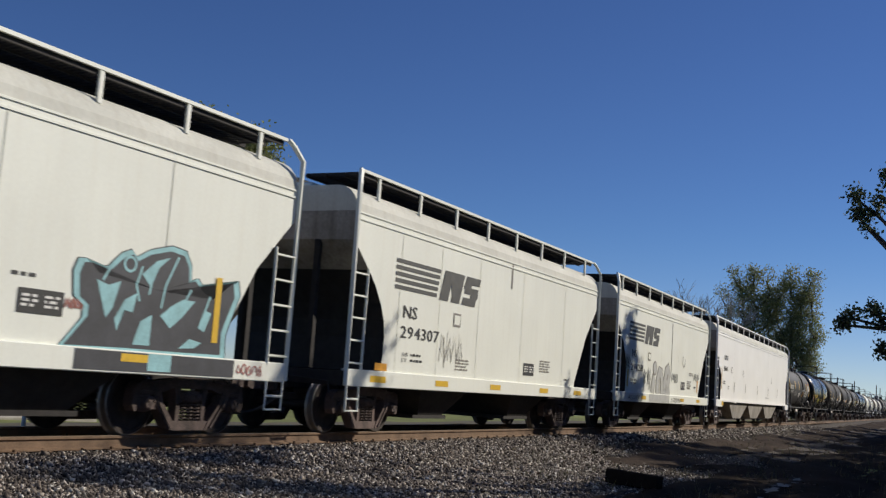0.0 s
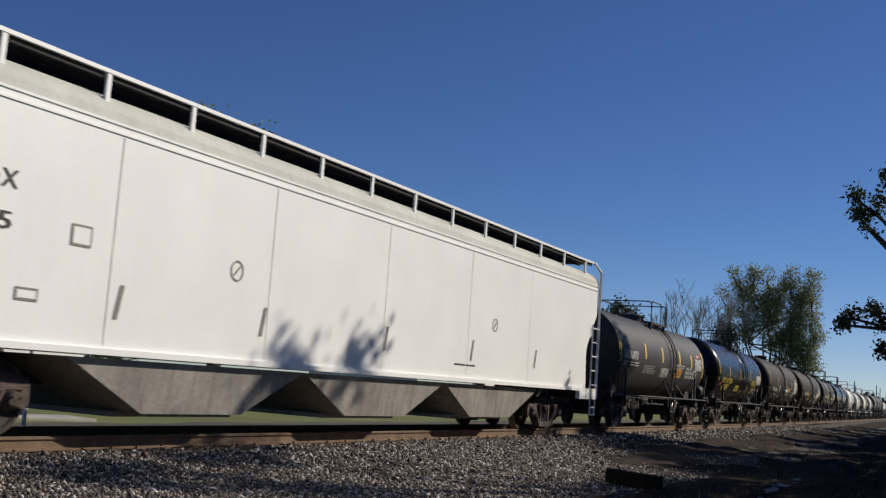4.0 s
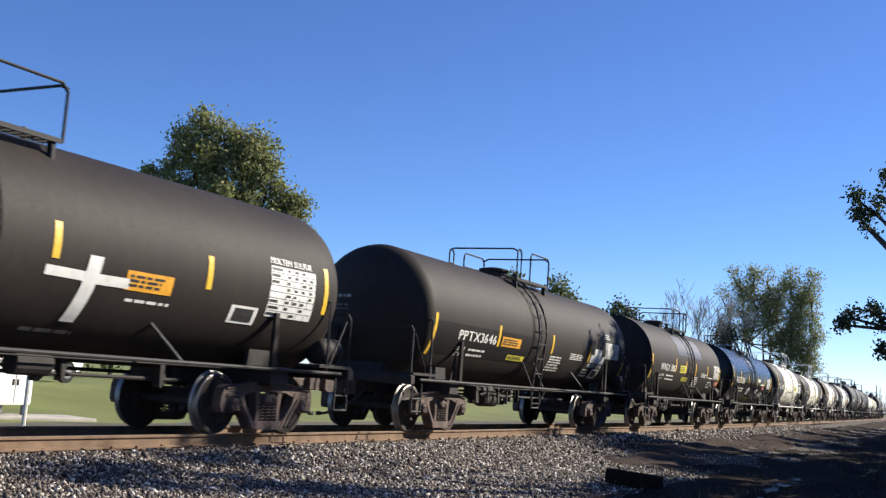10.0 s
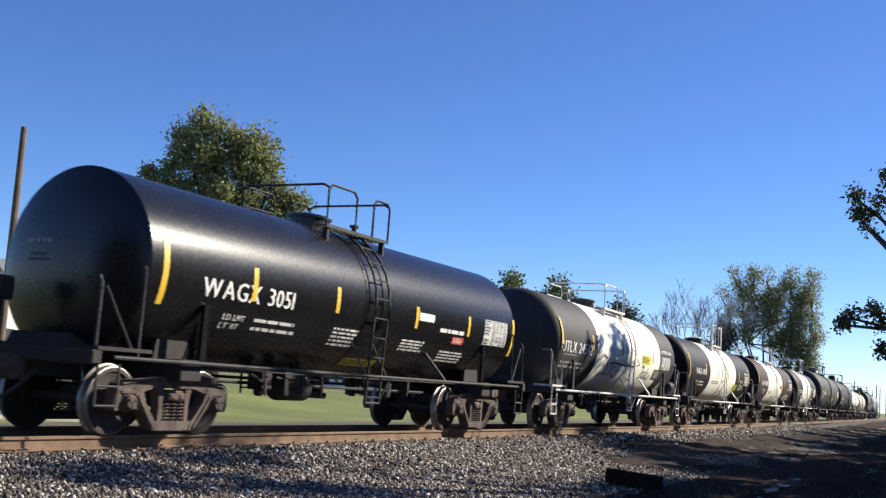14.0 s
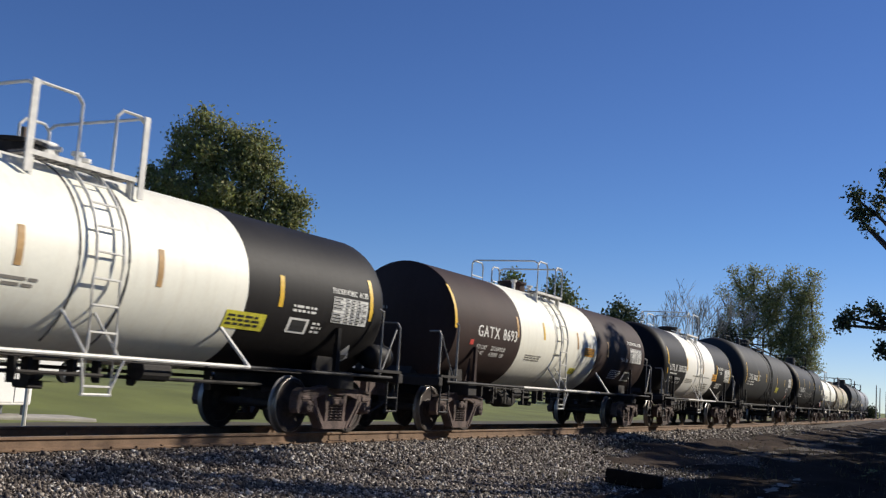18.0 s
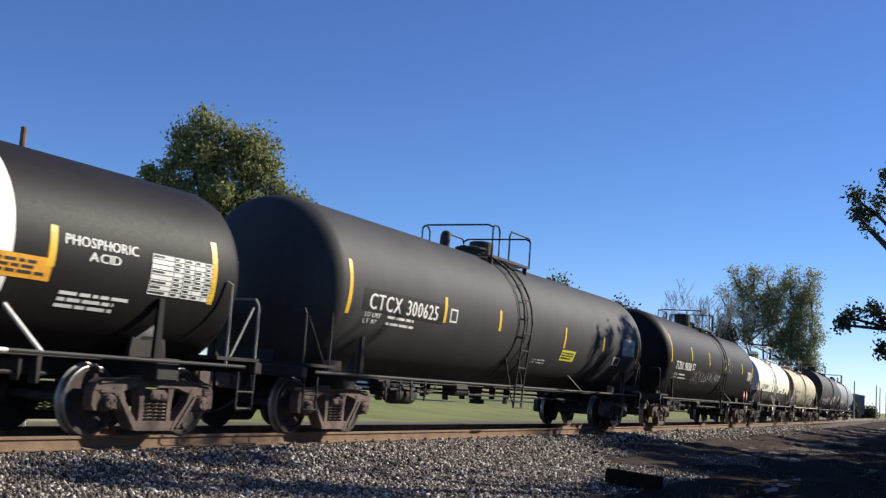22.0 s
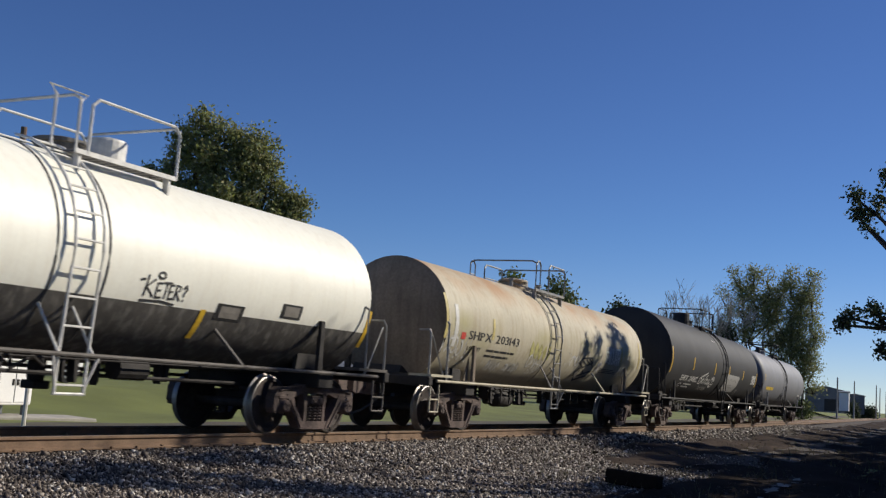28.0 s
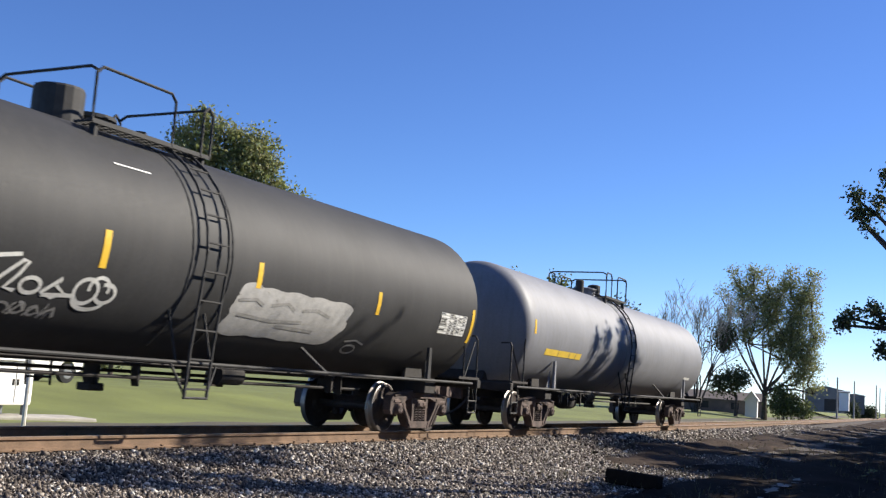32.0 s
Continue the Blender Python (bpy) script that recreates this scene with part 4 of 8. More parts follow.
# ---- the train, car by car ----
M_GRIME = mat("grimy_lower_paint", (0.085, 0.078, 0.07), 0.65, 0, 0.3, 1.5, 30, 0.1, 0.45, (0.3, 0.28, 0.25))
M_FADEDY = mat("faded_yellow_paint", (0.55, 0.45, 0.17), 0.6, 0, 0.3, 8, 60, 0.02)
M_WHITEMARK = mat("white_spray_paint", (0.62, 0.61, 0.57), 0.55, 0, 0.2, 5, 40, 0.02)
M_FADEDO = mat("faded_orange_tape", (0.46, 0.27, 0.10), 0.6, 0, 0.3, 6, 60, 0.02)
M_NUMBER = mat("black_number_panel", (0.009, 0.009, 0.009), 0.6, 0, 0.2, 6, 60, 0.02, spec=0.3)
# dark tone standing for the shadow gaps along straps on white tanks
M_BELT = mat("shadow_gap_strap", (0.09, 0.085, 0.08), 0.7, 0, 0.3, 5, 40, 0.1)
M_INK = mat("grey_ink", (0.24, 0.22, 0.19), 0.6, 0, 0.2, 6, 60, 0.02)


def bands(*edges):
    """Paint that changes at the given places along the tank."""
    return lambda u, z: sum(u > e for e in edges)


def scrawl_lines(u0, z0, u1, z1, seed, loops=5):
    rng = random.Random(seed)
    out = []
    w = (u1 - u0) / loops
    for k in range(loops):
        u = u0 + w * (k + 0.5)
        zc = (z0 + z1) / 2 + rng.uniform(-0.1, 0.1) * (z1 - z0)
        a0 = rng.uniform(0, 360)
        out.append(curl(u, zc, w * rng.uniform(0.3, 0.5), (z1 - z0) * rng.uniform(0.2, 0.45), a0, a0 + rng.choice((-1, 1)) * rng.uniform(200, 380)))
        if rng.random() < 0.5:
            # a sharp zigzag in place of a loop
            out[-1] = [(u - w * 0.45 + w * 0.22 * j, (z1 if j % 2 else z0) + rng.uniform(-0.2, 0.2) * (z1 - z0) * (1 if j else 0)) for j in range(5)]
        if rng.random() < 0.7:
            out.append([(u - w * 0.4, z0 + rng.uniform(0, 0.3) * (z1 - z0)), (u + w * rng.uniform(-0.1, 0.3), z1 - rng.uniform(0, 0.2) * (z1 - z0)), (u + w * 0.5, z0 + rng.uniform(0.1, 0.5) * (z1 - z0))])
    return out


FIGURES = {51: (("220700",), ("57300",)), 9: (("222600", "LB"), ("63100", "LB")), 10: (("202800", "LB"), ("62100", "LB")), 2: (("204100", "LB"), ("58900", "LB"))}


def marks(car, side, rows, ink=None, stripe=None, tagger=None, seed=1):
    """All that is painted on the near side. Each row: a kind, then u0, z0, u1, z1."""
    ink = ink or M_LETTER
    for i, row in enumerate(rows):
        kind, a = row[0], row[1:]
        if kind == "stripe":
            panel(car, side, "reflective_stripe", a[0] - 0.055, a[0] + 0.055, a[1], a[2], stripe or M_YELLOW, lift=0.004)
        elif kind == "wstripe":
            panel(car, side, "reflective_stripe", a[0] - 0.10, a[0] + 0.10, a[1], a[2], stripe or M_YELLOW, lift=0.004)
        elif kind == "dstripe":
            panel(car, side, "faded_stripe", a[0] - 0.055, a[0] + 0.055, a[1], a[2], M_FADEDO, lift=0.004)
        elif kind == "text":
            words = a[0].split(" ")
            size = [sum(GLYPHS[c][2] + 0.13 for c in w) - 0.13 for w in words]
            unit = (a[3] - a[1]) / (sum(size) + 0.55 * (len(words) - 1))
            u = a[1]
            for w, n in zip(words, size):
                lettering_fit(car, side, w, u, u + n * unit, a[2], a[4], ink)
                u += (n + 0.55) * unit
        elif kind in ("bars", "ybars", "kbars", "chalk", "faint"):
            m = {"bars": M_LETTER, "ybars": M_LETTERY, "kbars": M_LETTERK, "chalk": M_CHALK, "faint": M_INK}[kind]
            if kind in ("bars", "kbars") and len(a) > 4 and a[4] == 2 and a[2] - a[0] > 0.8:
                # two lines of small stencils: a word, then figures
                h, w = (a[3] - a[1]) / 2, a[2] - a[0]
                figures = FIGURES.get(seed)
                for r, word in enumerate(("LD LMT", "LT WT")):
                    z = a[1] + h * (1 - r)
                    u = a[0]
                    for k, txt in enumerate(word.split(" ")):
                        n = w * (0.045 * len(txt))
                        lettering_fit(car, side, txt, u, u + n, z, z + h * 0.72, m)
                        u += n + w * 0.035
                    for k, f in enumerate(figures[r] if figures else ()):
                        n = w * 0.045 * len(f)
                        lettering_fit(car, side, f, a[0] + w * (0.38, 0.68, 0.8, 1.0)[k], a[0] + w * (0.38, 0.68, 0.8, 1.0)[k] + n, z, z + h * 0.72, m)
                    if not figures:
                        bars(car, side, a[0] + w * 0.38, z, w * 0.6, h * 0.72, 1, m, seed=seed * 31 + i + r, lift=0.003)
            else:
                bars(car, side, a[0], a[1], a[2] - a[0], a[3] - a[1], a[4] if len(a) > 4 else 1, m, seed=seed * 31 + i, lift=0.003)
        elif kind == "table":
            table_panel(car, side, a[0], a[1], a[2] - a[0], a[3] - a[1], seed * 7 + i, M_LETTER, M_LETTERK)
        elif kind in ("orange", "yellow", "lemon", "red", "white"):
            m = {"orange": M_ORANGE, "yellow": M_LEMON, "lemon": M_LEMON, "red": M_RED, "white": M_LETTER}[kind]
            p = panel(car, side, "warning_panel" if kind != "white" else "white_patch", a[0], a[2], a[1], a[3], m, lift=0.004)
            if kind != "white" and a[2] - a[0] > 0.3:
                h = a[3] - a[1]
                q = bars(car, side, a[0] + 0.06, a[1] + h * 0.15, (a[2] - a[0]) * 0.85, h * 0.7, 3, M_LETTERK if kind != "red" else M_LETTER, "printed_block", seed * 13 + i, 0.008)
                q.parent = p
        elif kind in ("box", "kbox"):
            m = M_LETTER if kind == "box" else M_LETTERK
            p = panel(car, side, "stencil_box", a[0], a[2], a[1], a[3], m, lift=0.003)
            w, h = a[2] - a[0], a[3] - a[1]
            q = panel(car, side, "stencil_field", a[0] + w * 0.14, a[0] + w * 0.86, a[1] + h * 0.14, a[1] + h * 0.86, M_INK if kind == "kbox" else M_LETTERK, lift=0.007)
            q.parent = p
        elif kind in ("kpanel", "dark", "gloss"):
            panel(car, side, "repainted_patch", a[0], a[2], a[1], a[3], {"kpanel": M_NUMBER, "dark": M_BLACK, "gloss": M_GLOSS2}[kind], lift=0.001)
        elif kind == "scrawl":
            strokes(car, side, scrawl_lines(a[0], a[1], a[2], a[3], seed * 17 + i, max(3, int((a[2] - a[0]) / 0.34))), 0.042, tagger or M_SPRAY)
        elif kind == "corrosive":
            u, z = a
            blob(car, side, [(u - 0.21, z), (u, z - 0.23), (u + 0.21, z), (u, z + 0.23)], M_LETTER, "placard", 0.012)
            blob(car, side, [(u - 0.15, z - 0.05), (u, z - 0.2), (u + 0.15, z - 0.05)], M_LETTERK, "placard_field", 0.018)
            panel(car, side, "placard_number", u - 0.11, u + 0.11, z - 0.03, z + 0.05, M_INK, lift=0.018)
        elif kind == "placard":
            u, z = (a[0] + a[2]) / 2, (a[1] + a[3]) / 2
            blob(car, side, [(u - 0.2, z), (u, z - 0.22), (u + 0.2, z), (u, z + 0.22)], M_RED, "placard", 0.01)
            blob(car, side, [(u - 0.145, z), (u, z - 0.16), (u + 0.145, z), (u, z + 0.16)], M_LETTER, "placard_field", 0.015)
            panel(car, side, "placard_number", u - 0.07, u + 0.07, z - 0.035, z + 0.03, M_RED, lift=0.02)


# glossy patch; its grey-blue base colour holds part of the sheen
M_GLOSS2 = mat("glossy_sheen_paint", (0.04, 0.04, 0.043), 0.42, 0, 0.2, 2, 30, 0.03)

car, side = tank_car("charcoal tank car with yellow stripes and white lettering", 74.36, 9.9, 5.89, r=1.255, zc=2.38, paint=M_GREYG, sharp=True, ladder_u=0.99, top_u=0.44, rails=2.1, seed=1)
marks(car, side, [
    ('stripe', -5.67, 2.00, 2.93),
    ('stripe', -5.50, 2.02, 2.95),
    ('wstripe', -2.68, 2.22, 2.70),
    ('wstripe', -0.47, 2.20, 2.70),
    ('wstripe', 2.02, 2.22, 2.72),
    ('wstripe', 3.90, 2.20, 2.68),
    ('wstripe', 5.86, 1.86, 2.86),
    ('text', "GATX60070", -5.12, 2.14, -3.62, 2.42),
    ('bars', -5.09, 1.93, -3.17, 2.09, 2),
    ('table', -0.50, 1.71, 0.61, 2.03),
    ('orange', 1.55, 1.77, 2.40, 2.07),
    ('text', "FIBERGLASS INSULATION", 1.45, 2.17, 2.75, 2.24),
    ('text', "DO NOT EXCEED 450 F", 1.50, 2.09, 2.65, 2.155),
    ('text', "FRA AIP", 3.10, 2.10, 4.00, 2.20),
    ('text', "MOLTEN", 3.05, 1.94, 4.20, 2.06),
    ('text', "SULFUR", 3.05, 1.79, 4.20, 1.91),
    ('box', 4.30, 1.80, 4.80, 2.12),
    ('red', 4.75, 2.62, 5.35, 2.72),
    ('table', 4.49, 2.14, 5.66, 2.57),
    ('chalk', -2.73, 1.76, -1.22, 2.04, 4),
], seed=1)

car, side = tank_car("glossy black tank car with yellow lettering and panels", 89.06, 9.4, 5.62, r=1.280, zc=2.41, paint=M_GLOSS, ladder_u=0.76, top_u=0.59, rails=2.1, seed=2)
marks(car, side, [
    ('stripe', -5.43, 1.93, 2.85),
    ('stripe', -3.10, 2.15, 2.61),
    ('stripe', -0.31, 2.11, 2.58),
    ('stripe', 2.47, 2.12, 2.59),
    ('stripe', 5.52, 2.03, 2.75),
    ('text', "UTLX673015", -4.62, 1.86, -2.27, 2.09),
    ('ybars', -4.33, 1.54, -2.64, 1.81, 3),
    ('red', -5.18, 1.74, -4.70, 1.85),
    ('yellow', -1.17, 1.56, -0.20, 1.81),
    ('ybars', 0.36, 1.44, 0.98, 1.62, 2),
    ('ybars', 1.66, 1.57, 2.34, 1.83, 4),
    ('ybars', 2.96, 1.88, 3.67, 2.17, 5),
    ('ybars', 3.18, 1.53, 3.81, 1.82, 3),
    ('text', "HOT", 3.80, 2.11, 4.12, 2.21),
    ('text', "MOLTEN", 3.66, 1.98, 4.24, 2.08),
    ('text', "SULFUR", 3.66, 1.85, 4.24, 1.95),
    ('table', 4.25, 2.00, 5.48, 2.44),
    ('box', 3.92, 1.54, 4.63, 1.77),
    ('red', 5.00, 1.67, 5.60, 1.79),
], ink=M_LETTERY, seed=2)

car, side = tank_car("dark brown tank car with a white cross mark", 104.42, 10.4, 6.34, r=1.290, zc=2.42, paint=M_BROWNBLACK, ladder_u=-0.69, top_u=-0.18, rails=2.1, seed=3)
marks(car, side, [
    ('stripe', -6.13, 1.94, 2.85),
    ('stripe', -2.87, 2.12, 2.58),
    ('stripe', 0.55, 2.13, 2.57),
    ('stripe', 3.31, 2.06, 2.53),
    ('stripe', 6.20, 1.96, 2.71),
    ('text', "PPTX 3604", -4.87, 1.85, -3.14, 2.07),
    ('bars', -4.70, 1.49, -2.95, 1.73, 2),
    ('bars', -2.31, 1.90, -1.75, 2.21, 4),
    ('bars', -2.20, 1.53, -1.21, 1.65, 2),
    ('orange', 1.74, 1.89, 2.60, 2.14),
    ('bars', 1.83, 1.73, 2.65, 1.80, 1),
    ('box', 3.91, 1.65, 4.53, 1.91),
    ('table', 4.71, 1.81, 5.89, 2.59),
    ('text', "MOLTEN SULFUR", 4.71, 2.62, 5.79, 2.72),
    ('faint', 0.51, 1.25, 1.49, 1.33),
], seed=3)
blob(car, side, [(0.44, 1.93), (1.0, 1.92), (1.25, 1.90), (1.82, 1.90), (1.82, 2.03), (1.3, 2.03), (0.9, 2.04), (0.44, 2.05)], M_LETTER, "white_cross_bar", 0.006)
panel(car, side, "white_cross_upright", 0.98, 1.2, 1.42, 2.24, M_LETTER, lift=0.009, skew=0.12)

car, side = tank_car("dark brown tank car with yellow panels and white lettering", 120.54, 10.1, 6.34, r=1.285, zc=2.42, paint=M_BROWNBLACK, ladder_u=-0.56, top_u=-0.06, rails=2.1, seed=4)
marks(car, side, [
    ('stripe', -6.12, 1.54, 2.36),
    ('stripe', -2.94, 1.88, 2.35),
    ('stripe', 0.43, 1.91, 2.37),
    ('stripe', 3.33, 1.84, 2.27),
    ('stripe', 6.49, 1.56, 2.16),
    ('text', "PPTX3646", -4.98, 1.91, -3.08, 2.12),
    ('bars', -4.91, 1.58, -3.36, 1.80, 2),
    ('orange', -2.76, 1.90, -1.66, 2.12),
    ('yellow', -2.19, 1.62, -1.18, 1.74),
    ('bars', 0.43, 1.47, 1.34, 1.87, 6),
    ('bars', 1.83, 1.83, 2.88, 2.00, 4),
    ('white', 3.74, 1.91, 4.36, 2.22),
    ('white', 3.49, 1.83, 4.65, 2.04),
    ('text', "MOLTEN SULFUR", 3.43, 1.70, 4.63, 1.81),
    ('bars', 3.23, 1.42, 3.78, 1.66, 3),
    ('box', 3.98, 1.42, 4.58, 1.67),
    ('table', 4.65, 2.00, 5.89, 2.45),
    ('bars', 4.59, 2.53, 5.05, 2.69, 3),
    ('dark', -6.14, 1.58, -0.41, 2.22),
], seed=4)

car, side = tank_car("dark brown tank car with a glossy patch below its platform", 135.64, 9.5, 5.65, r=1.265, zc=2.39, paint=M_BROWNBLACK, sharp=True, ladder_u=0.35, top_u=0.07, rails=2.1, seed=5)
marks(car, side, [
    ('stripe', -5.36, 1.64, 2.45),
    ('stripe', -2.02, 1.96, 2.43),
    ('stripe', -0.44, 1.98, 2.40),
    ('stripe', 1.24, 1.93, 2.40),
    ('stripe', 3.37, 1.94, 2.38),
    ('stripe', 5.80, 1.64, 2.35),
    ('text', "WAGX 3067", -4.15, 1.96, -2.03, 2.21),
    ('bars', -4.07, 1.63, -1.75, 1.88, 2),
    ('lemon', -1.37, 1.96, -0.48, 2.23),
    ('yellow', -0.80, 1.68, 0.10, 1.82),
    ('bars', 1.08, 1.50, 1.98, 1.91, 6),
    ('bars', 2.24, 1.91, 3.32, 2.08, 4),
    ('bars', 3.56, 1.89, 4.58, 1.97, 1),
    ('box', 3.86, 1.55, 4.52, 1.79),
    ('bars', 4.63, 1.57, 5.21, 1.78, 3),
    ('table', 4.54, 1.92, 5.72, 2.46),
    ('red', 5.25, 1.67, 5.80, 1.83),
    ('gloss', -1.52, 2.58, 2.32, 3.28),
], seed=5)

car, side = tank_car("glossy black tank car with white lettering", 150.45, 9.7, 6.00, r=1.250, zc=2.38, paint=M_GLOSS, sharp=True, ladder_u=0.03, top_u=-0.15, rails=2.1, seed=6)
marks(car, side, [
    ('stripe', -5.56, 1.77, 2.67),
    ('stripe', -3.59, 2.00, 2.50),
    ('stripe', -1.29, 2.03, 2.47),
    ('stripe', 1.51, 1.99, 2.40),
    ('stripe', 3.81, 1.99, 2.41),
    ('stripe', 6.13, 1.70, 2.53),
    ('text', "WAGX 3051", -4.76, 1.97, -2.56, 2.25),
    ('bars', -4.15, 1.56, -2.20, 1.81, 2),
    ('bars', -1.23, 1.48, -0.41, 1.81, 5),
    ('yellow', -0.38, 1.19, 0.76, 1.32),
    ('bars', 1.15, 1.54, 2.16, 1.77, 4),
    ('white', 1.59, 2.15, 2.22, 2.30),
    ('bars', 2.52, 1.96, 3.94, 2.10, 1),
    ('red', 3.14, 1.80, 3.65, 1.94),
    ('bars', 2.82, 1.41, 4.17, 1.65, 4),
    ('table', 4.58, 1.88, 5.78, 2.42),
], seed=6)

car, side = tank_car("grey tank car with a broad white middle band and scrawls", 165.34, 9.9, 5.91, r=1.245, zc=2.38, paint=[M_GREY, M_WHITE, M_GREY], pipe=M_PIPEW, sill_mat=M_PIPEW, cut=bands(-2.82, 4.05), wraps=(-2.82, 4.05), ladder_u=0.53, top_u=-0.02, rails=2.1, seed=7)
marks(car, side, [
    ('stripe', -5.77, 2.07, 2.89),
    ('stripe', -3.22, 2.19, 2.60),
    ('dstripe', -0.35, 2.18, 2.63),
    ('dstripe', 3.15, 2.11, 2.56),
    ('text', "UTLX 24542", -5.72, 2.03, -3.29, 2.33),
    ('chalk', -5.68, 1.93, -4.46, 1.99, 1),
    ('chalk', -5.63, 1.59, -3.53, 1.81, 2),
    ('lemon', 1.83, 2.04, 2.87, 2.32),
    ('kbox', 3.47, 1.59, 4.21, 1.93),
    ('text', "PHOSPHORIC ACID", 4.20, 2.50, 5.56, 2.61),
    ('table', 4.25, 1.95, 5.41, 2.38),
    ('corrosive', 4.96, 1.30),
], tagger=M_SPRAYK, seed=7)
tag = [[(0.0, 0.1), (0.05, 0.0), (0.12, 0.1), (0.16, 0.5), (0.2, 1.0)], [(0.02, 0.95), (0.12, 1.05), (0.3, 0.9)], curl(0.36, 0.35, 0.09, 0.28, 30, 390), [(0.45, 0.5), (0.46, 0.15), (0.5, 0.1)],
       [(0.68, 0.62), (0.58, 0.55), (0.62, 0.35), (0.68, 0.22), (0.56, 0.05)], [(0.78, 0.95), (0.76, 0.5), (0.74, 0.02)], [(0.96, 0.62), (0.76, 0.36), (0.9, 0.1), (1.06, 0.0), (1.2, 0.3), (1.14, 0.42), (1.05, 0.3)], [(0.5, 0.7), (0.9, 0.74), (1.4, 0.66)]]
for line in tag:
    strokes(car, side, [[(-2.25 + 1.5 * a, 1.52 + 0.56 * b) for a, b in line]], 0.05, M_SPRAYK)
for line in tag[:7]:
    strokes(car, side, [[(1.95 + 1.0 * a, 1.56 + 0.40 * b) for a, b in line]], 0.045, M_SPRAYK)
strokes(car, side, [[(-0.4, 1.93), (0.3, 1.90), (1.2, 1.92)], [(1.25, 2.16), (1.62, 2.0), (1.35, 1.62)], [(1.3, 1.94), (1.6, 1.99)]], 0.04, M_SPRAYK)

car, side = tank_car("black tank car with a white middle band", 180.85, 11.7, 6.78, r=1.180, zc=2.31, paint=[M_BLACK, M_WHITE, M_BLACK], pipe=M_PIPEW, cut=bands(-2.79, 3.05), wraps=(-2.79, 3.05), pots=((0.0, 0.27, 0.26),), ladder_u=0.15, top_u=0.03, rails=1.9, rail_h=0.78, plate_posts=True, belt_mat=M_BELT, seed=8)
marks(car, side, [
    ('stripe', -6.61, 1.87, 2.81),
    ('stripe', -3.65, 2.05, 2.51),
    ('dstripe', -1.17, 1.99, 2.46),
    ('dstripe', 1.16, 2.00, 2.50),
    ('stripe', 3.89, 1.99, 2.48),
    ('stripe', 6.56, 1.98, 2.71),
    ('text', "WAGX 6037", -5.50, 2.05, -3.68, 2.29),
    ('bars', -5.40, 1.60, -3.55, 1.83, 2),
    ('lemon', 2.66, 1.58, 3.62, 1.84),
    ('box', 4.20, 1.62, 4.75, 1.86),
    ('bars', 4.24, 1.94, 4.95, 2.08, 2),
    ('bars', 4.86, 1.64, 5.16, 1.84, 3),
    ('table', 5.35, 1.87, 6.45, 2.31),
    ('text', "PHOSPHORIC ACID", 5.33, 2.36, 6.45, 2.46),
    ('corrosive', 6.20, 1.32),
    ('faint', -2.29, 1.74, -0.72, 1.88, 2),
], seed=8)

car, side = tank_car("brown tank car with a white middle band and white lettering", 197.54, 12.1, 7.06, r=1.195, zc=2.33, paint=[M_BROWN, M_WHITE, M_BROWN], pipe=M_PIPEW, sharp=True, cut=bands(-3.39, 2.30), wraps=(-3.39, 2.30), ladder_u=-0.62, top_u=-0.70, rails=1.8, rail_h=0.7, seed=9)
marks(car, side, [
    ('stripe', -6.96, 2.14, 3.03),
    ('stripe', -1.85, 2.22, 2.64),
    ('dstripe', 0.68, 2.14, 2.58),
    ('dstripe', 3.35, 2.06, 2.50),
    ('dstripe', -3.58, 2.16, 2.64),
    ('text', "GATX 8693", -5.82, 2.05, -3.65, 2.31),
    ('bars', -5.73, 1.65, -3.73, 1.92, 2),
    ('red', -6.14, 1.85, -5.97, 1.96),
    ('orange', 1.23, 1.99, 2.07, 2.22),
    ('yellow', 0.47, 1.48, 0.94, 1.63),
    ('faint', -2.90, 1.66, -1.80, 1.82, 3),
    ('white', 1.55, 1.51, 2.24, 1.66),
    ('text', "PHOSPHORIC ACID", 5.37, 2.55, 6.85, 2.66),
    ('text', "FRA AIP", 4.70, 2.01, 5.40, 2.12),
    ('bars', 3.91, 1.46, 5.06, 1.74, 5),
    ('box', 5.33, 1.44, 6.20, 1.72),
    ('table', 5.60, 2.01, 6.82, 2.45),
], seed=9)

car, side = tank_car("black tank car with a cream middle band", 213.37, 9.9, 6.03, r=1.240, zc=2.37, paint=[M_BLACK, M_CREAM, M_BLACK], pipe=M_PIPEW, cut=bands(-2.84, 2.24), wraps=(-2.84, 2.24), ladder_u=-0.60, top_u=-0.22, rails=2.0, rail_h=0.76, seed=10)
marks(car, side, [
    ('stripe', -5.74, 1.88, 2.79),
    ('stripe', -2.77, 2.08, 2.52),
    ('dstripe', 0.13, 2.06, 2.53),
    ('stripe', 2.80, 2.03, 2.52),
    ('stripe', 5.70, 1.86, 2.74),
    ('text', "UTLX 300205", -5.45, 2.00, -2.84, 2.24),
    ('bars', -5.33, 1.87, -3.9, 1.94, 1),
    ('bars', -5.33, 1.57, -2.95, 1.83, 2),
    ('orange', 1.92, 1.85, 2.83, 2.12),
    ('text', "PHOSPHORIC", 2.98, 2.33, 4.19, 2.46),
    ('text', "ACID", 3.38, 2.17, 3.90, 2.29),
    ('corrosive', 4.88, 1.30),
    ('bars', 3.05, 1.56, 4.22, 1.79, 3),
    ('table', 4.45, 1.88, 5.70, 2.42),
    ('faint', -2.69, 1.63, -1.39, 1.80, 3),
    ('faint', 0.21, 1.25, 1.61, 1.71, 6),
], seed=10)
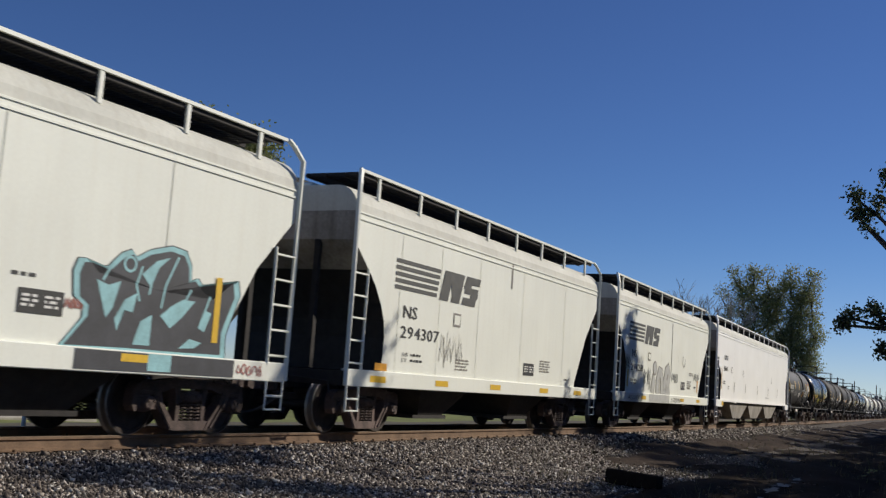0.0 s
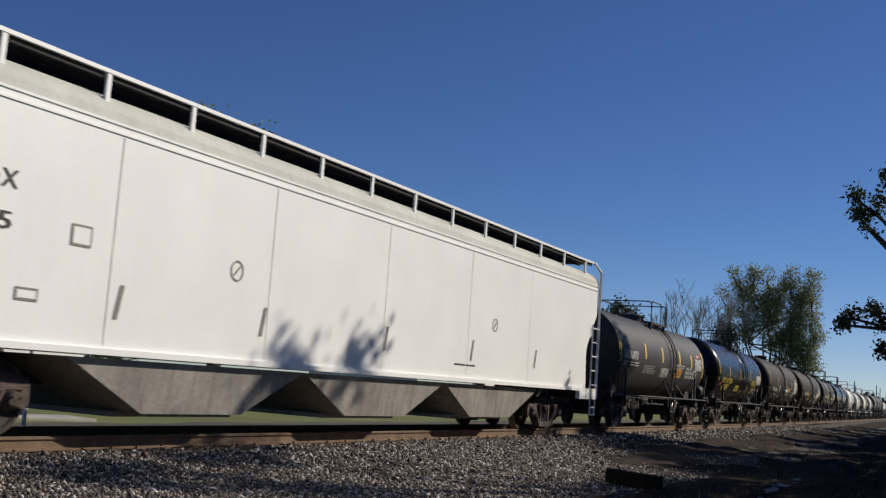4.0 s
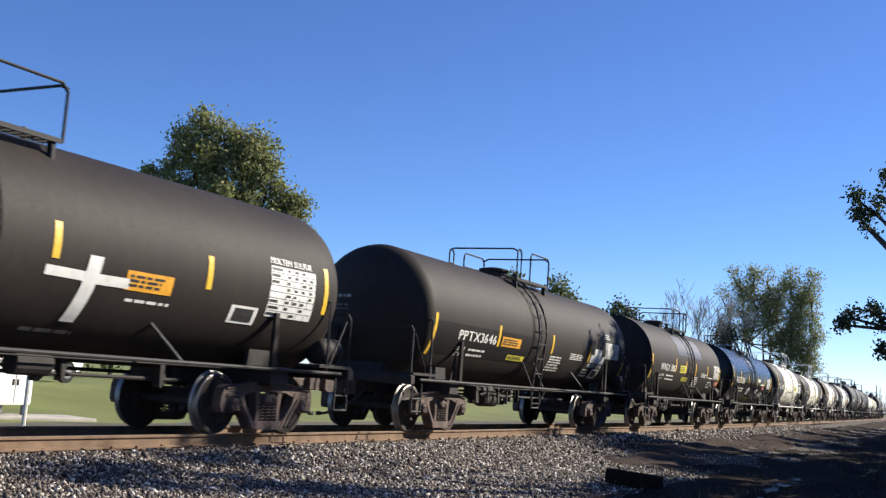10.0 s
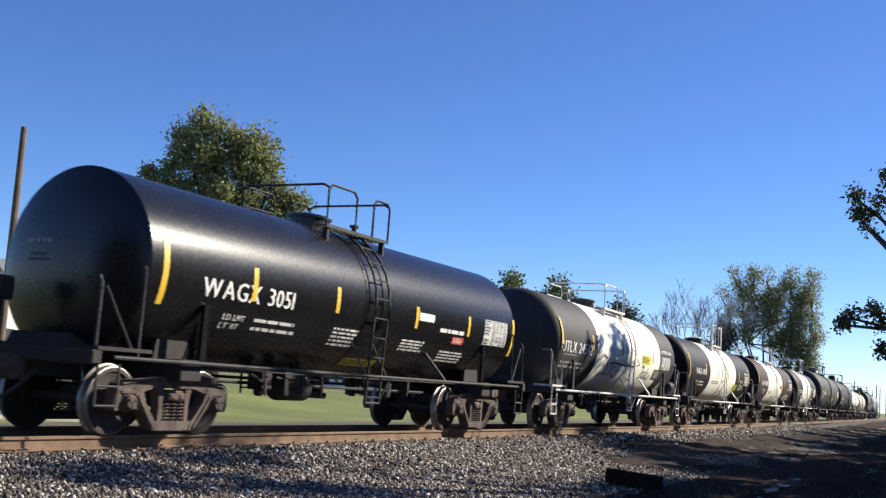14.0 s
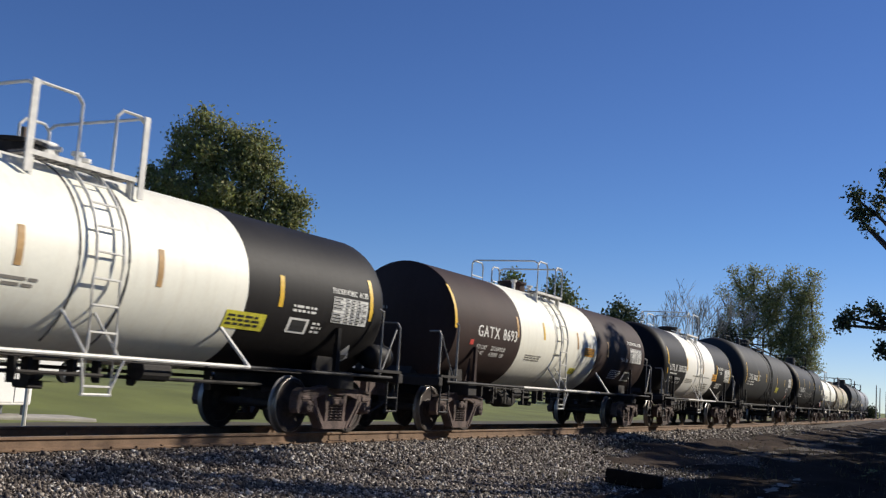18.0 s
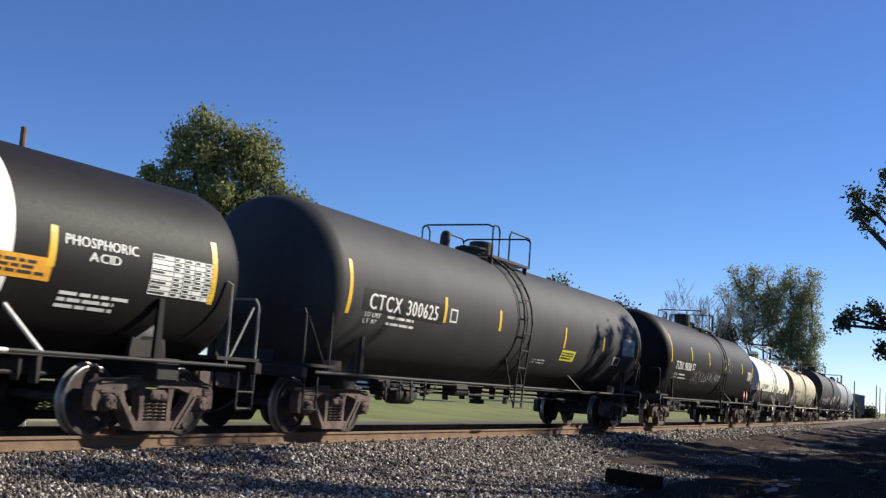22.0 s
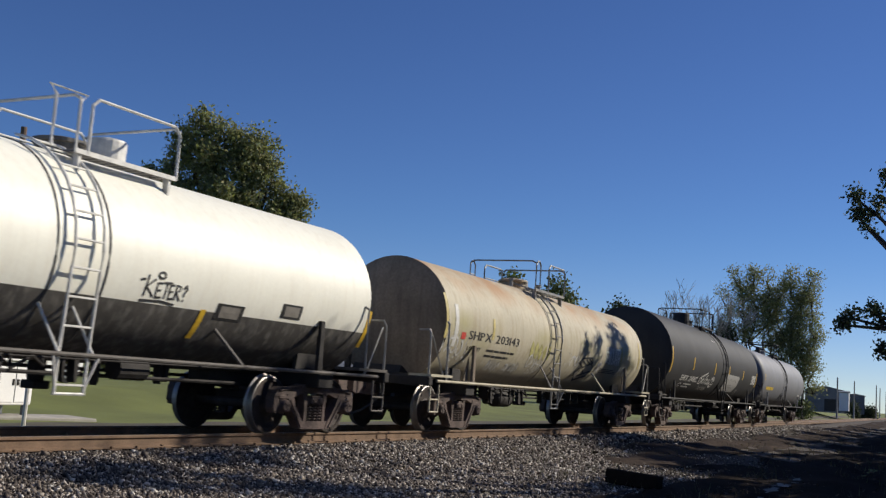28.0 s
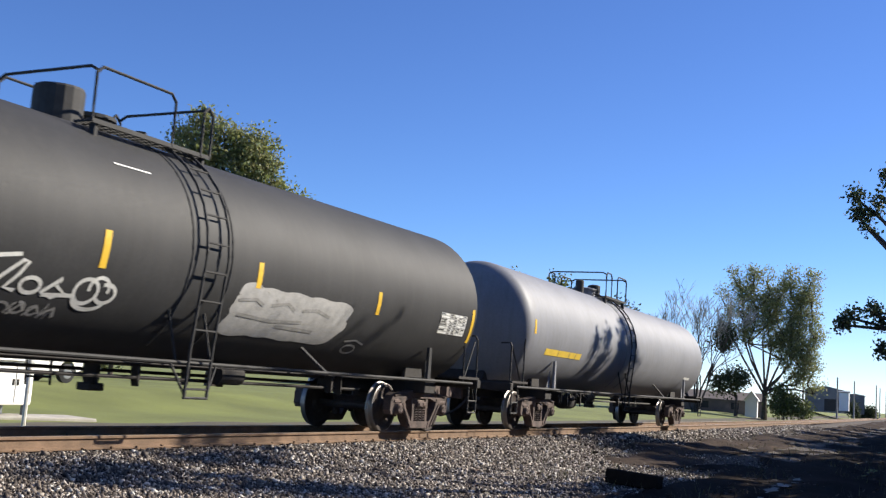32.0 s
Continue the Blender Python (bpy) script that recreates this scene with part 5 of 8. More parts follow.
panel(car, side, "weld_scar", -1.63, 1.4, 1.915, 1.945, M_INK, lift=0.002)

car, side = tank_car("long charcoal tank car with a black number panel", 230.67, 15.8, 8.72, r=1.460, zc=2.59, paint=M_GREY, pots=((-1.96, 0.1, 0.38), (0.0, 0.3, 0.42)), ladder_u=-0.71, top_u=-0.25, rails=2.3, seed=11)
marks(car, side, [
    ('kpanel', -7.99, 2.13, -4.90, 2.52),
    ('text', "CTCX 300625", -7.77, 2.18, -5.16, 2.47),
    ('bars', -7.84, 1.93, -5.78, 2.16, 2),
    ('stripe', -8.44, 2.04, 2.95),
    ('stripe', -4.84, 2.17, 2.67),
    ('stripe', -2.12, 2.20, 2.66),
    ('stripe', 2.07, 2.08, 2.60),
    ('stripe', 5.18, 2.18, 2.57),
    ('box', -4.62, 2.20, -4.29, 2.47),
    ('lemon', 2.05, 1.77, 3.06, 2.04),
    ('bars', 0.35, 1.62, 1.22, 1.75, 2),
    ('table', 6.94, 2.16, 8.18, 2.66),
    ('placard', 7.15, 1.36, 7.55, 1.76),
    ('box', 6.30, 1.84, 6.90, 2.08),
    ('stripe', 8.55, 1.98, 2.75),
], seed=11)

car, side = tank_car("long black tank car with chalky white graffiti", 251.57, 15.4, 8.51, r=1.457, zc=2.59, paint=M_BLACK, pots=((-0.14, 0.33, 0.5),), ladder_u=1.17, top_u=0.52, rails=2.3, seed=12)
side = slid(side, -0.19)
marks(car, side, [
    ('text', "TCBX 198310", -7.34, 2.06, -4.93, 2.36),
    ('stripe', -8.11, 2.26, 3.21),
    ('stripe', -4.91, 2.45, 2.95),
    ('stripe', -1.70, 2.40, 2.90),
    ('stripe', 1.67, 2.35, 2.89),
    ('stripe', 5.69, 2.36, 2.83),
    ('box', -4.68, 2.12, -4.33, 2.35),
    ('bars', -7.26, 1.72, -5.29, 1.97, 2),
    ('scrawl', -4.38, 1.69, -1.45, 2.12),
    ('scrawl', -1.25, 1.81, 0.85, 2.14),
    ('scrawl', 1.86, 2.32, 3.19, 3.03),
    ('stripe', 8.50, 1.98, 2.75),
    ('table', 7.2, 2.1, 8.3, 2.5),
], seed=12)
on_rail = Side(flat=1.45)
for u in (6.75, 7.45):
    panel(car, on_rail, "placard_holder", u - 0.03, u + 0.03, 1.1, 1.3, M_PIPE)
marks(car, on_rail, [('placard', u - 0.2, 1.2, u + 0.2, 1.62) for u in (6.75, 7.45)], seed=12)

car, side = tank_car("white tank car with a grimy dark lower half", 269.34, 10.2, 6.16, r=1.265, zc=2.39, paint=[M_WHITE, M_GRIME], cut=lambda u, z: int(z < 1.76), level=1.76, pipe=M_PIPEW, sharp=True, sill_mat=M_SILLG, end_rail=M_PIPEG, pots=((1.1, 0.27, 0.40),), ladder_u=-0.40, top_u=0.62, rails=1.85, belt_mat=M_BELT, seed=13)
marks(car, side, [
    ('text', "UTLX 300449", -4.72, 1.88, -2.57, 2.14),
    ('faint', -4.74, 2.21, -3.35, 2.24, 1),
    ('stripe', -5.82, 1.48, 2.20),
    ('stripe', -1.66, 1.38, 1.74),
    ('stripe', 1.99, 1.37, 1.78),
    ('stripe', 6.30, 1.51, 2.15),
    ('kbox', 2.25, 1.67, 2.86, 1.90),
    ('kbox', 3.76, 1.82, 4.28, 2.04),
], ink=M_LETTERK, tagger=M_SPRAYK, seed=13)
tag = [[(0.0, 0.75), (0.10, 0.80)], [(0.16, 1.0), (0.14, 0.45), (0.13, 0.1)], [(0.30, 0.85), (0.15, 0.5), (0.32, 0.1)], [(0.46, 0.72), (0.36, 0.7), (0.36, 0.4), (0.45, 0.42), (0.36, 0.4), (0.37, 0.1), (0.48, 0.12)],
       [(0.48, 0.75), (0.66, 0.78)], [(0.56, 0.76), (0.55, 0.1)], [(0.72, 0.72), (0.63, 0.68), (0.63, 0.4), (0.71, 0.44), (0.63, 0.4), (0.64, 0.1), (0.73, 0.14)], [(0.76, 0.08), (0.77, 0.75), (0.86, 0.68), (0.84, 0.5), (0.77, 0.45), (0.88, 0.08)],
       [(0.92, 0.62), (0.97, 0.78), (1.0, 0.62), (0.95, 0.42), (0.95, 0.28)], [(0.94, 0.12), (0.97, 0.12)], curl(0.42, 1.05, 0.07, 0.13, 0, 360), [(0.08, -0.1), (0.5, -0.04), (0.8, -0.12)]]
for line in tag:
    strokes(car, side, [[(0.62 + 0.92 * a, 1.82 + 0.31 * b) for a, b in line]], 0.032, M_SPRAYK)

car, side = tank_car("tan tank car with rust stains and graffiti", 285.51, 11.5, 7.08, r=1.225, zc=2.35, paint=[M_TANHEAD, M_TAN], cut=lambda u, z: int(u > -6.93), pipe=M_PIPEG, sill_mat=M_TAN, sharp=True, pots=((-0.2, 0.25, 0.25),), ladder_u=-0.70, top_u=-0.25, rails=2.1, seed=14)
marks(car, side, [
    ('text', "SHPX 203143", -5.88, 1.95, -3.11, 2.14),
    ('kbars', -5.81, 1.61, -3.18, 1.84, 2),
    ('stripe', -7.00, 1.90, 2.81),
    ('stripe', -4.64, 2.01, 2.47),
    ('stripe', 5.02, 1.99, 2.43),
    ('stripe', 6.87, 1.86, 2.67),
    ('scrawl', -6.99, 1.61, -6.34, 2.01),
    ('scrawl', -2.25, 1.52, -1.50, 1.87),
    ('scrawl', 0.35, 1.66, 1.32, 1.98),
    ('scrawl', 2.66, 1.50, 3.30, 1.90),
    ('scrawl', 4.92, 1.53, 5.96, 1.86),
    ('table', 3.53, 1.86, 4.88, 2.36),
    ('red', -6.26, 1.93, -6.05, 2.07),
    ('kbars', 3.28, 1.59, 4.85, 1.73, 3),
], ink=M_LETTERK, stripe=M_FADEDY, tagger=M_WHITEMARK, seed=14)
panel(car, side, "faded_stripe", -6.62, -6.46, 1.75, 2.62, M_WHITEMARK, lift=0.004)
M_GROWTH = mat("yellow_green_growth", (0.40, 0.37, 0.13), 0.8, 0, 0.4, 6, 40, 0.02)
for k in range(5):
    u = -2.25 + 0.3 * k
    blob(car, side, [(u + a * (1 + 0.3 * math.sin(7 * a + k)), z + 0.03 * math.cos(9 * a + k)) for a, z in ((-0.1, 1.95), (-0.03, 1.78), (0.06, 1.72), (0.12, 1.86), (0.1, 2.05), (0.0, 2.12))], M_GROWTH, "growth_stain", 0.002)
for k, (a, b, c, d) in enumerate(((-6.5, 1.5, -5.6, 1.98), (-4.4, 1.36, -3.7, 1.58), (-3.4, 1.36, -2.6, 1.56), (-1.9, 1.36, -1.3, 1.76))):
    strokes(car, side, scrawl_lines(a, b, c, d, 140 + k, 4), 0.04, M_WHITEMARK)
for line in ([(1.42, 1.80), (1.40, 1.50), (1.72, 1.32), (2.50, 1.48), (2.62, 1.70), (2.36, 1.86)], [(1.42, 1.80), (1.60, 1.92), (2.34, 1.97), (2.52, 1.84), (1.80, 1.68), (1.42, 1.80)], [(1.80, 1.68), (1.72, 1.32)], [(1.66, 1.86), (2.08, 1.74)],
             [(1.90, 1.90), (2.30, 1.79)], [(2.12, 1.94), (2.46, 1.83)], [(1.52, 1.56), (1.56, 1.68), (1.60, 1.58), (1.66, 1.70), (1.70, 1.56)], [(1.72, 1.44), (2.4, 1.58), (2.62, 1.60)], [(1.9, 1.62), (2.1, 1.5)]):
    strokes(car, side, [line], 0.055, M_SPRAYK, "graffiti_cube")

car, side = tank_car("long dark grey tank car with silver graffiti", 304.32, 15.6, 9.06, r=1.490, zc=2.62, paint=M_GREY, sharp=True, pots=((-0.82, 0.34, 0.46),), ladder_u=0.74, top_u=0.09, rails=2.3, seed=15)
marks(car, side, [
    ('text', "SHPX 214882", -6.74, 1.70, -3.99, 1.91),
    ('bars', -6.61, 1.45, -4.47, 1.65, 2),
    ('stripe', -8.76, 1.92, 2.79),
    ('stripe', -5.26, 2.12, 2.59),
    ('stripe', -1.23, 2.09, 2.56),
    ('stripe', 1.84, 2.18, 2.56),
    ('stripe', 5.28, 2.09, 2.49),
    ('stripe', 9.03, 1.84, 2.52),
    ('box', -3.63, 1.65, -3.27, 1.90),
    ('white', -0.97, 3.45, -0.30, 3.47),
    ('table', 7.64, 1.95, 8.76, 2.36),
], seed=15)
outline = []
for u0, z0, ru, rz, a0, a1 in ((1.8, 2.16, 0.3, 0.1, 170, 80), (2.2, 2.14, 0.32, 0.08, 140, 50), (2.85, 2.15, 0.34, 0.07, 140, 45), (3.5, 2.13, 0.34, 0.08, 140, 45), (4.12, 2.08, 0.4, 0.12, 120, 0),
                               (4.2, 1.82, 0.28, 0.14, 40, -50), (3.85, 1.6, 0.4, 0.13, -10, -100), (3.0, 1.53, 0.34, 0.06, -50, -130), (2.3, 1.55, 0.34, 0.07, -50, -130), (1.68, 1.58, 0.36, 0.12, -80, -175), (1.62, 1.85, 0.24, 0.14, 215, 150)):
    outline += curl(u0, z0, ru, rz, a0, a1, 5)
blob(car, side, outline, M_SPRAY, "silver_overspray")
strokes(car, side, [[(1.5, 1.98), (1.9, 2.02), (2.1, 1.95)], [(2.3, 1.97), (2.7, 2.03), (2.9, 1.94)], [(3.1, 1.96), (3.5, 2.0), (3.9, 1.92)], [(1.6, 1.78), (2.4, 1.74), (3.2, 1.78)], [(2.6, 1.68), (3.6, 1.66)]], 0.05, M_CHALK, "graffiti_line", 0.006)
strokes(car, side, [curl(4.95, 1.46, 0.2, 0.07, 0, 360), [(4.7, 1.58), (5.0, 1.62), (5.3, 1.56)]], 0.03, M_CHALK)
tag = [[(0, 0.72), (0.02, 0.62), (0.09, 0.68), (0.2, 0.8), (0.4, 1.0)], [(0.22, 0.8), (0.16, 0.4), (0.06, 0.0), (0.11, -0.03)], [(0.13, 0.14), (0.22, 0.32), (0.24, 0.44), (0.19, 0.44), (0.15, 0.2), (0.2, 0.06), (0.29, 0.12)],
       [(0.29, 0.12), (0.37, 0.6), (0.42, 0.86), (0.45, 0.84), (0.42, 0.5), (0.37, 0.12), (0.43, 0.08)], curl(0.5, 0.26, 0.055, 0.2, 0, 360), [(0.57, 0.1), (0.66, 0.55), (0.64, 0.34), (0.7, 0.16), (0.64, 0.02), (0.58, 0.06), (0.76, 0.14)],
       curl(0.82, 0.3, 0.07, 0.34, 0, 360), curl(0.89, 0.42, 0.06, 0.3, -20, 200), curl(0.94, 0.3, 0.06, 0.26, -150, 120), curl(0.86, 0.12, 0.1, 0.3, 180, 340)]
for line in tag:
    strokes(car, side, [[(-3.48 + 2.62 * a, 1.66 + 0.44 * b) for a, b in line]], 0.048, M_WHITEMARK)
strokes(car, side, scrawl_lines(-3.2, 1.42, -1.6, 1.58, 77, 7), 0.03, M_CHALK)

car, side = tank_car("pale grey tank car with faded yellow lettering", 325.32, 14.2, 9.03, r=1.430, zc=2.56, paint=M_SILVER, pots=((-1.2, 0.13, 0.4), (0.2, 0.2, 0.4)), ladder_u=-0.60, top_u=-0.40, rails=2.1, seed=16)
marks(car, side, [
    ('stripe', -8.69, 2.30, 2.63),
    ('ybars', -7.74, 1.78, -4.4, 2.06, 1),
    ('white', 6.92, 1.72, 7.75, 1.81),
], seed=16)

# the covered hoppers in front of them
M_TEAL = mat("teal_spray_paint", (0.30, 0.55, 0.58), 0.55, 0, 0.2, 4, 40, 0.02)
M_INKBLUE = mat("blue_black_spray_paint", (0.055, 0.057, 0.066), 0.55, 0, 0.25, 3, 40, 0.02)
M_EMBLEM = mat("faded_black_emblem", (0.075, 0.075, 0.07), 0.6, 0, 0.25, 5, 50, 0.02)
M_SILVERFILL = mat("silver_fill_paint", (0.50, 0.50, 0.47), 0.5, 0, 0.12, 4, 40, 0.02)
M_REDMARK = mat("faded_red_marker", (0.42, 0.16, 0.13), 0.6, 0, 0.2, 6, 60, 0.02)
M_CLEAN = mat("clean_white_paint", (0.93, 0.92, 0.88), 0.5, 0, 0.04, 0.8, 20, 0.02, 0.04, (0.66, 0.62, 0.55))
M_SEAM = mat("weathered_seam", (0.74, 0.745, 0.665), 0.7, 0, 0.2, 3, 30, 0.02)


def emblem(car, side, u, z0, z1):
    """Five bars that run into bold slanted blocks."""
    h = (z1 - z0) / 5
    for k in range(5):
        zz = z1 - h * (k + 0.72)
        panel(car, side, "emblem_bar", u, u + 1.86 - 0.03 * k, zz, zz + h * 0.6, M_EMBLEM, lift=0.003)
    w = z1 - z0
    for a, b, c, d in ((1.84, 2.24, 2.02, 2.36), (2.02, 2.36, 2.36, 2.74), (2.38, 2.78, 2.66, 3.0)):
        up = c < d and a != 2.02
        lean = 0.22
        if up:
            blob(car, side, [(u + a, z0), (u + b, z0), (u + b + lean, z1), (u + a + lean, z1)], M_EMBLEM, "emblem_block", 0.003)
        else:
            blob(car, side, [(u + a + 0.06 + lean, z1), (u + a + 0.36 + lean, z1), (u + d + 0.02, z0), (u + d - 0.28, z0)], M_EMBLEM, "emblem_block", 0.004)
    for za, zb, a, b in ((0.0, 0.26, 2.90, 3.56), (0.26, 0.46, 3.30, 3.66), (0.40, 0.62, 3.00, 3.66), (0.56, 0.78, 2.98, 3.32), (0.74, 1.0, 3.04, 3.76)):
        zl, zh = z0 + w * za, z0 + w * zb
        blob(car, side, [(u + a, zl), (u + b, zl), (u + b + 0.06, zh), (u + a + 0.06, zh)], M_EMBLEM, "emblem_block", 0.003 + za * 0.001)


def seams(car, side, us, z0=1.12, z1=3.7):
    for u in us:
        panel(car, side, "panel_seam", u - 0.008, u + 0.008, z0, z1, M_SEAM, lift=0.001)


def sill_marks(car, us, w=0.5):
    s2 = Side(flat=1.55, out=0.006)
    for u in us:
        panel(car, s2, "reflective_stripe", u - w / 2, u + w / 2, 0.92, 1.03, M_YELLOW)


def data_box(car, side, u, z, w=0.62, h=0.26):
    p = panel(car, side, "data_box", u, u + w, z, z + h, M_LETTERK, lift=0.003)
    for k in range(2):
        q = bars(car, side, u + 0.05 + w * 0.5 * k, z + 0.06, w * 0.36, h * 0.6, 3, M_LETTER, "printed_block", 5 + k, 0.007)
        q.parent = p


car, side = hopper_car("pale grey covered hopper car with teal and black graffiti", 6.74, 9.9, 6.5, bays=2)
side = slid(side, -0.19)
OUT = [(2.28, 1.1), (2.62, 1.48), (2.62, 1.62), (2.46, 1.72), (2.42, 2.0), (2.48, 2.15), (2.6, 2.16), (2.72, 2.05), (2.95, 2.12), (3.15, 2.3), (3.3, 2.36), (3.4, 2.28), (3.62, 2.4), (4.0, 2.5), (4.28, 2.47), (4.4, 2.3),
       (4.42, 2.1), (4.55, 2.15), (4.7, 2.02), (4.95, 1.92), (5.15, 2.05), (5.38, 2.21), (5.44, 2.0), (5.3, 1.7), (5.2, 1.45), (5.22, 1.13), (4.3, 1.12), (3.3, 1.12)]
cu0, cz0 = 3.8, 1.72
blob(car, side, [(cu0 + (u - cu0) * 1.045, cz0 + (z - cz0) * 1.06) for u, z in OUT], M_LETTERK, "graffiti_edge", 0.002)
blob(car, side, [(cu0 + (u - cu0) * 1.03, cz0 + (z - cz0) * 1.04) for u, z in OUT], M_TEAL, "graffiti_outline", 0.004)
blob(car, side, [(cu0 + (u - cu0) * 0.96, cz0 + (z - cz0) * 0.95) for u, z in OUT], M_INKBLUE, "graffiti_fill", 0.006)
for pts in ([(2.75, 1.95), (2.95, 1.9), (3.15, 1.97), (3.05, 1.62), (2.95, 1.5)], [(3.1, 1.5), (3.25, 1.75), (3.45, 1.85), (3.4, 1.6), (3.25, 1.62), (3.15, 1.35)], [(3.45, 1.2), (3.55, 1.5), (3.75, 1.6), (3.75, 1.2)],
            [(3.9, 1.6), (4.1, 1.45), (4.3, 1.6), (4.55, 1.85), (4.3, 1.85), (4.1, 1.75)], [(4.65, 1.5), (4.75, 1.75), (4.9, 1.72), (4.78, 1.45)], [(4.3, 1.2), (4.6, 1.22), (4.75, 1.3), (4.5, 1.34)], [(3.5, 2.1), (3.75, 2.3), (4.0, 2.38), (3.8, 2.22), (3.68, 1.95)]):
    blob(car, side, pts, M_TEAL, "graffiti_highlight", 0.009)
strokes(car, side, [[(3.0, 2.2), (2.85, 1.95)], [(3.5, 2.2), (3.42, 1.95), (3.5, 1.75)], [(3.72, 2.25), (3.66, 1.85)], [(4.15, 2.4), (3.95, 2.0), (3.9, 1.7)], [(4.45, 2.0), (4.3, 1.75)], [(4.85, 1.95), (4.75, 1.7)], curl(3.28, 2.2, 0.1, 0.09, 0, 360)], 0.035, M_TEAL, "graffiti_line", 0.010)
panel(car, side, "reflective_stripe", 4.95, 5.07, 1.32, 2.23, M_YELLOW, lift=0.012)
data_box(car, side, 1.62, 1.45, 0.66, 0.28)
bars(car, side, 1.5, 1.84, 0.42, 0.08, 1, M_LETTERK, seed=3)
strokes(car, side, scrawl_lines(2.3, 1.56, 2.62, 1.68, 9, 4), 0.02, M_REDMARK)
s2 = Side(flat=1.55, out=0.006)
panel(car, s2, "graffiti_fill", 2.3, 5.25, 0.86, 1.10, M_INKBLUE, lift=0.001)
panel(car, s2, "reflective_stripe", 3.05, 3.52, 0.98, 1.08, M_YELLOW, lift=0.004)
panel(car, s2, "graffiti_highlight", 3.52, 3.95, 0.88, 1.1, M_TEAL, lift=0.004)
strokes(car, s2, scrawl_lines(5.3, 0.9, 5.9, 1.06, 4, 5), 0.02, M_REDMARK)
seams(car, side, (-4.6, -1.5, 1.2, 3.9))

car, side = hopper_car("pale grey covered hopper car with a black striped emblem", 21.3, 9.9, 6.46, bays=2)
side = slid(side, 0.04, -0.041)
emblem(car, side, -5.2, 2.6, 3.2)
marks(car, side, [("text", "NS", -4.8, 2.13, -4.25, 2.37), ("text", "294307", -4.86, 1.76, -3.25, 1.99), ("kbars", -4.75, 1.32, -3.85, 1.53, 2), ("faint", -2.4, 1.25, -1.7, 1.5, 4), ("faint", 2.4, 1.4, 3.2, 1.7, 5), ("kbars", 4.2, 1.25, 4.6, 1.32, 1)], ink=M_LETTERK, seed=50)
p = panel(car, side, "stencil_box", -2.62, -2.28, 2.13, 2.4, M_INK, lift=0.003)
panel(car, side, "stencil_field", -2.58, -2.32, 2.17, 2.36, M_HOPPER, lift=0.006).parent = p
strokes(car, side, scrawl_lines(-3.2, 1.4, -2.1, 1.95, 12, 4), 0.02, M_INK)
data_box(car, side, 1.35, 1.3, 0.66, 0.28)
seams(car, side, (-5.0, -3.3, -1.4, 1.1, 4.0))
panel(car, side, "rust_run", 0.32, 0.4, 3.2, 3.75, M_INK, lift=0.002)
sill_marks(car, (-5.4, -2.9, -0.3, 2.6, 5.0), 0.55)
panel(car, side, "reflective_stripe", -5.75, -5.3, 1.13, 1.26, M_ORANGE, lift=0.002)

car, side = hopper_car("weathered pale grey covered hopper car with an emblem and scrawls", 35.65, 9.9, 6.38, bays=2)
side = slid(side, 0.38, -0.042)
emblem(car, side, -5.55, 2.67, 3.27)
marks(car, side, [("text", "NS", -5.15, 2.2, -4.62, 2.43), ("text", "294281", -5.22, 1.78, -3.78, 2.0), ("kbars", -5.28, 1.36, -4.1, 1.56, 2), ("faint", 2.6, 1.4, 3.3, 1.7, 4)], ink=M_LETTERK, seed=51)
p = panel(car, side, "stencil_box", -3.2, -2.86, 2.16, 2.42, M_INK, lift=0.003)
panel(car, side, "stencil_field", -3.16, -2.9, 2.2, 2.38, M_HOPPER, lift=0.006).parent = p
panel(car, side, "reflective_stripe", -5.62, -5.48, 1.28, 1.79, M_YELLOW, lift=0.002)
# swelling silver letters with dark edges
swell = ([(-2.5, 1.12), (-2.38, 1.55), (-2.3, 1.68)], [(-1.85, 1.12), (-1.8, 1.6), (-1.62, 1.85), (-1.35, 1.8), (-1.22, 1.55), (-1.2, 1.12)],
         [(-0.8, 1.15), (-0.84, 1.5), (-0.66, 1.9), (-0.4, 2.0), (-0.22, 1.8), (-0.36, 1.5), (-0.6, 1.42)], [(-0.8, 1.18), (-0.5, 1.16), (-0.1, 1.3)])
for line in swell:
    strokes(car, side, [line], 0.46, M_INK, "graffiti_edge", 0.002)
for line in swell:
    strokes(car, side, [line], 0.36, M_SILVERFILL, "graffiti_fill", 0.005)
blob(car, side, curl(-2.25, 1.95, 0.27, 0.24, 0, 360, 20)[:-1], M_INK, "graffiti_edge", 0.003)
blob(car, side, curl(-2.25, 1.95, 0.22, 0.19, 0, 360, 20)[:-1], M_SILVERFILL, "graffiti_fill", 0.006)
strokes(car, side, [[(-1.55, 1.15), (-1.52, 1.55)]], 0.03, M_INK, "graffiti_line", 0.008)
for k, (a, b, c, d) in enumerate(((-3.7, 1.34, -2.75, 1.95), (-5.85, 1.83, -5.3, 2.2), (0.12, 1.56, 1.05, 1.9), (3.7, 1.72, 4.6, 2.0))):
    strokes(car, side, scrawl_lines(a, b, c, d, 60 + k, 4), 0.03, M_SPRAYK)
data_box(car, side, 1.6, 1.34, 0.62, 0.28)
strokes(car, side, [curl(2.0, 2.36, 0.2, 0.2, 110, 380)], 0.035, M_INK, "stencil_ring")
panel(car, side, "reflective_stripe", 4.3, 4.44, 1.28, 1.74, M_ORANGE, lift=0.004)
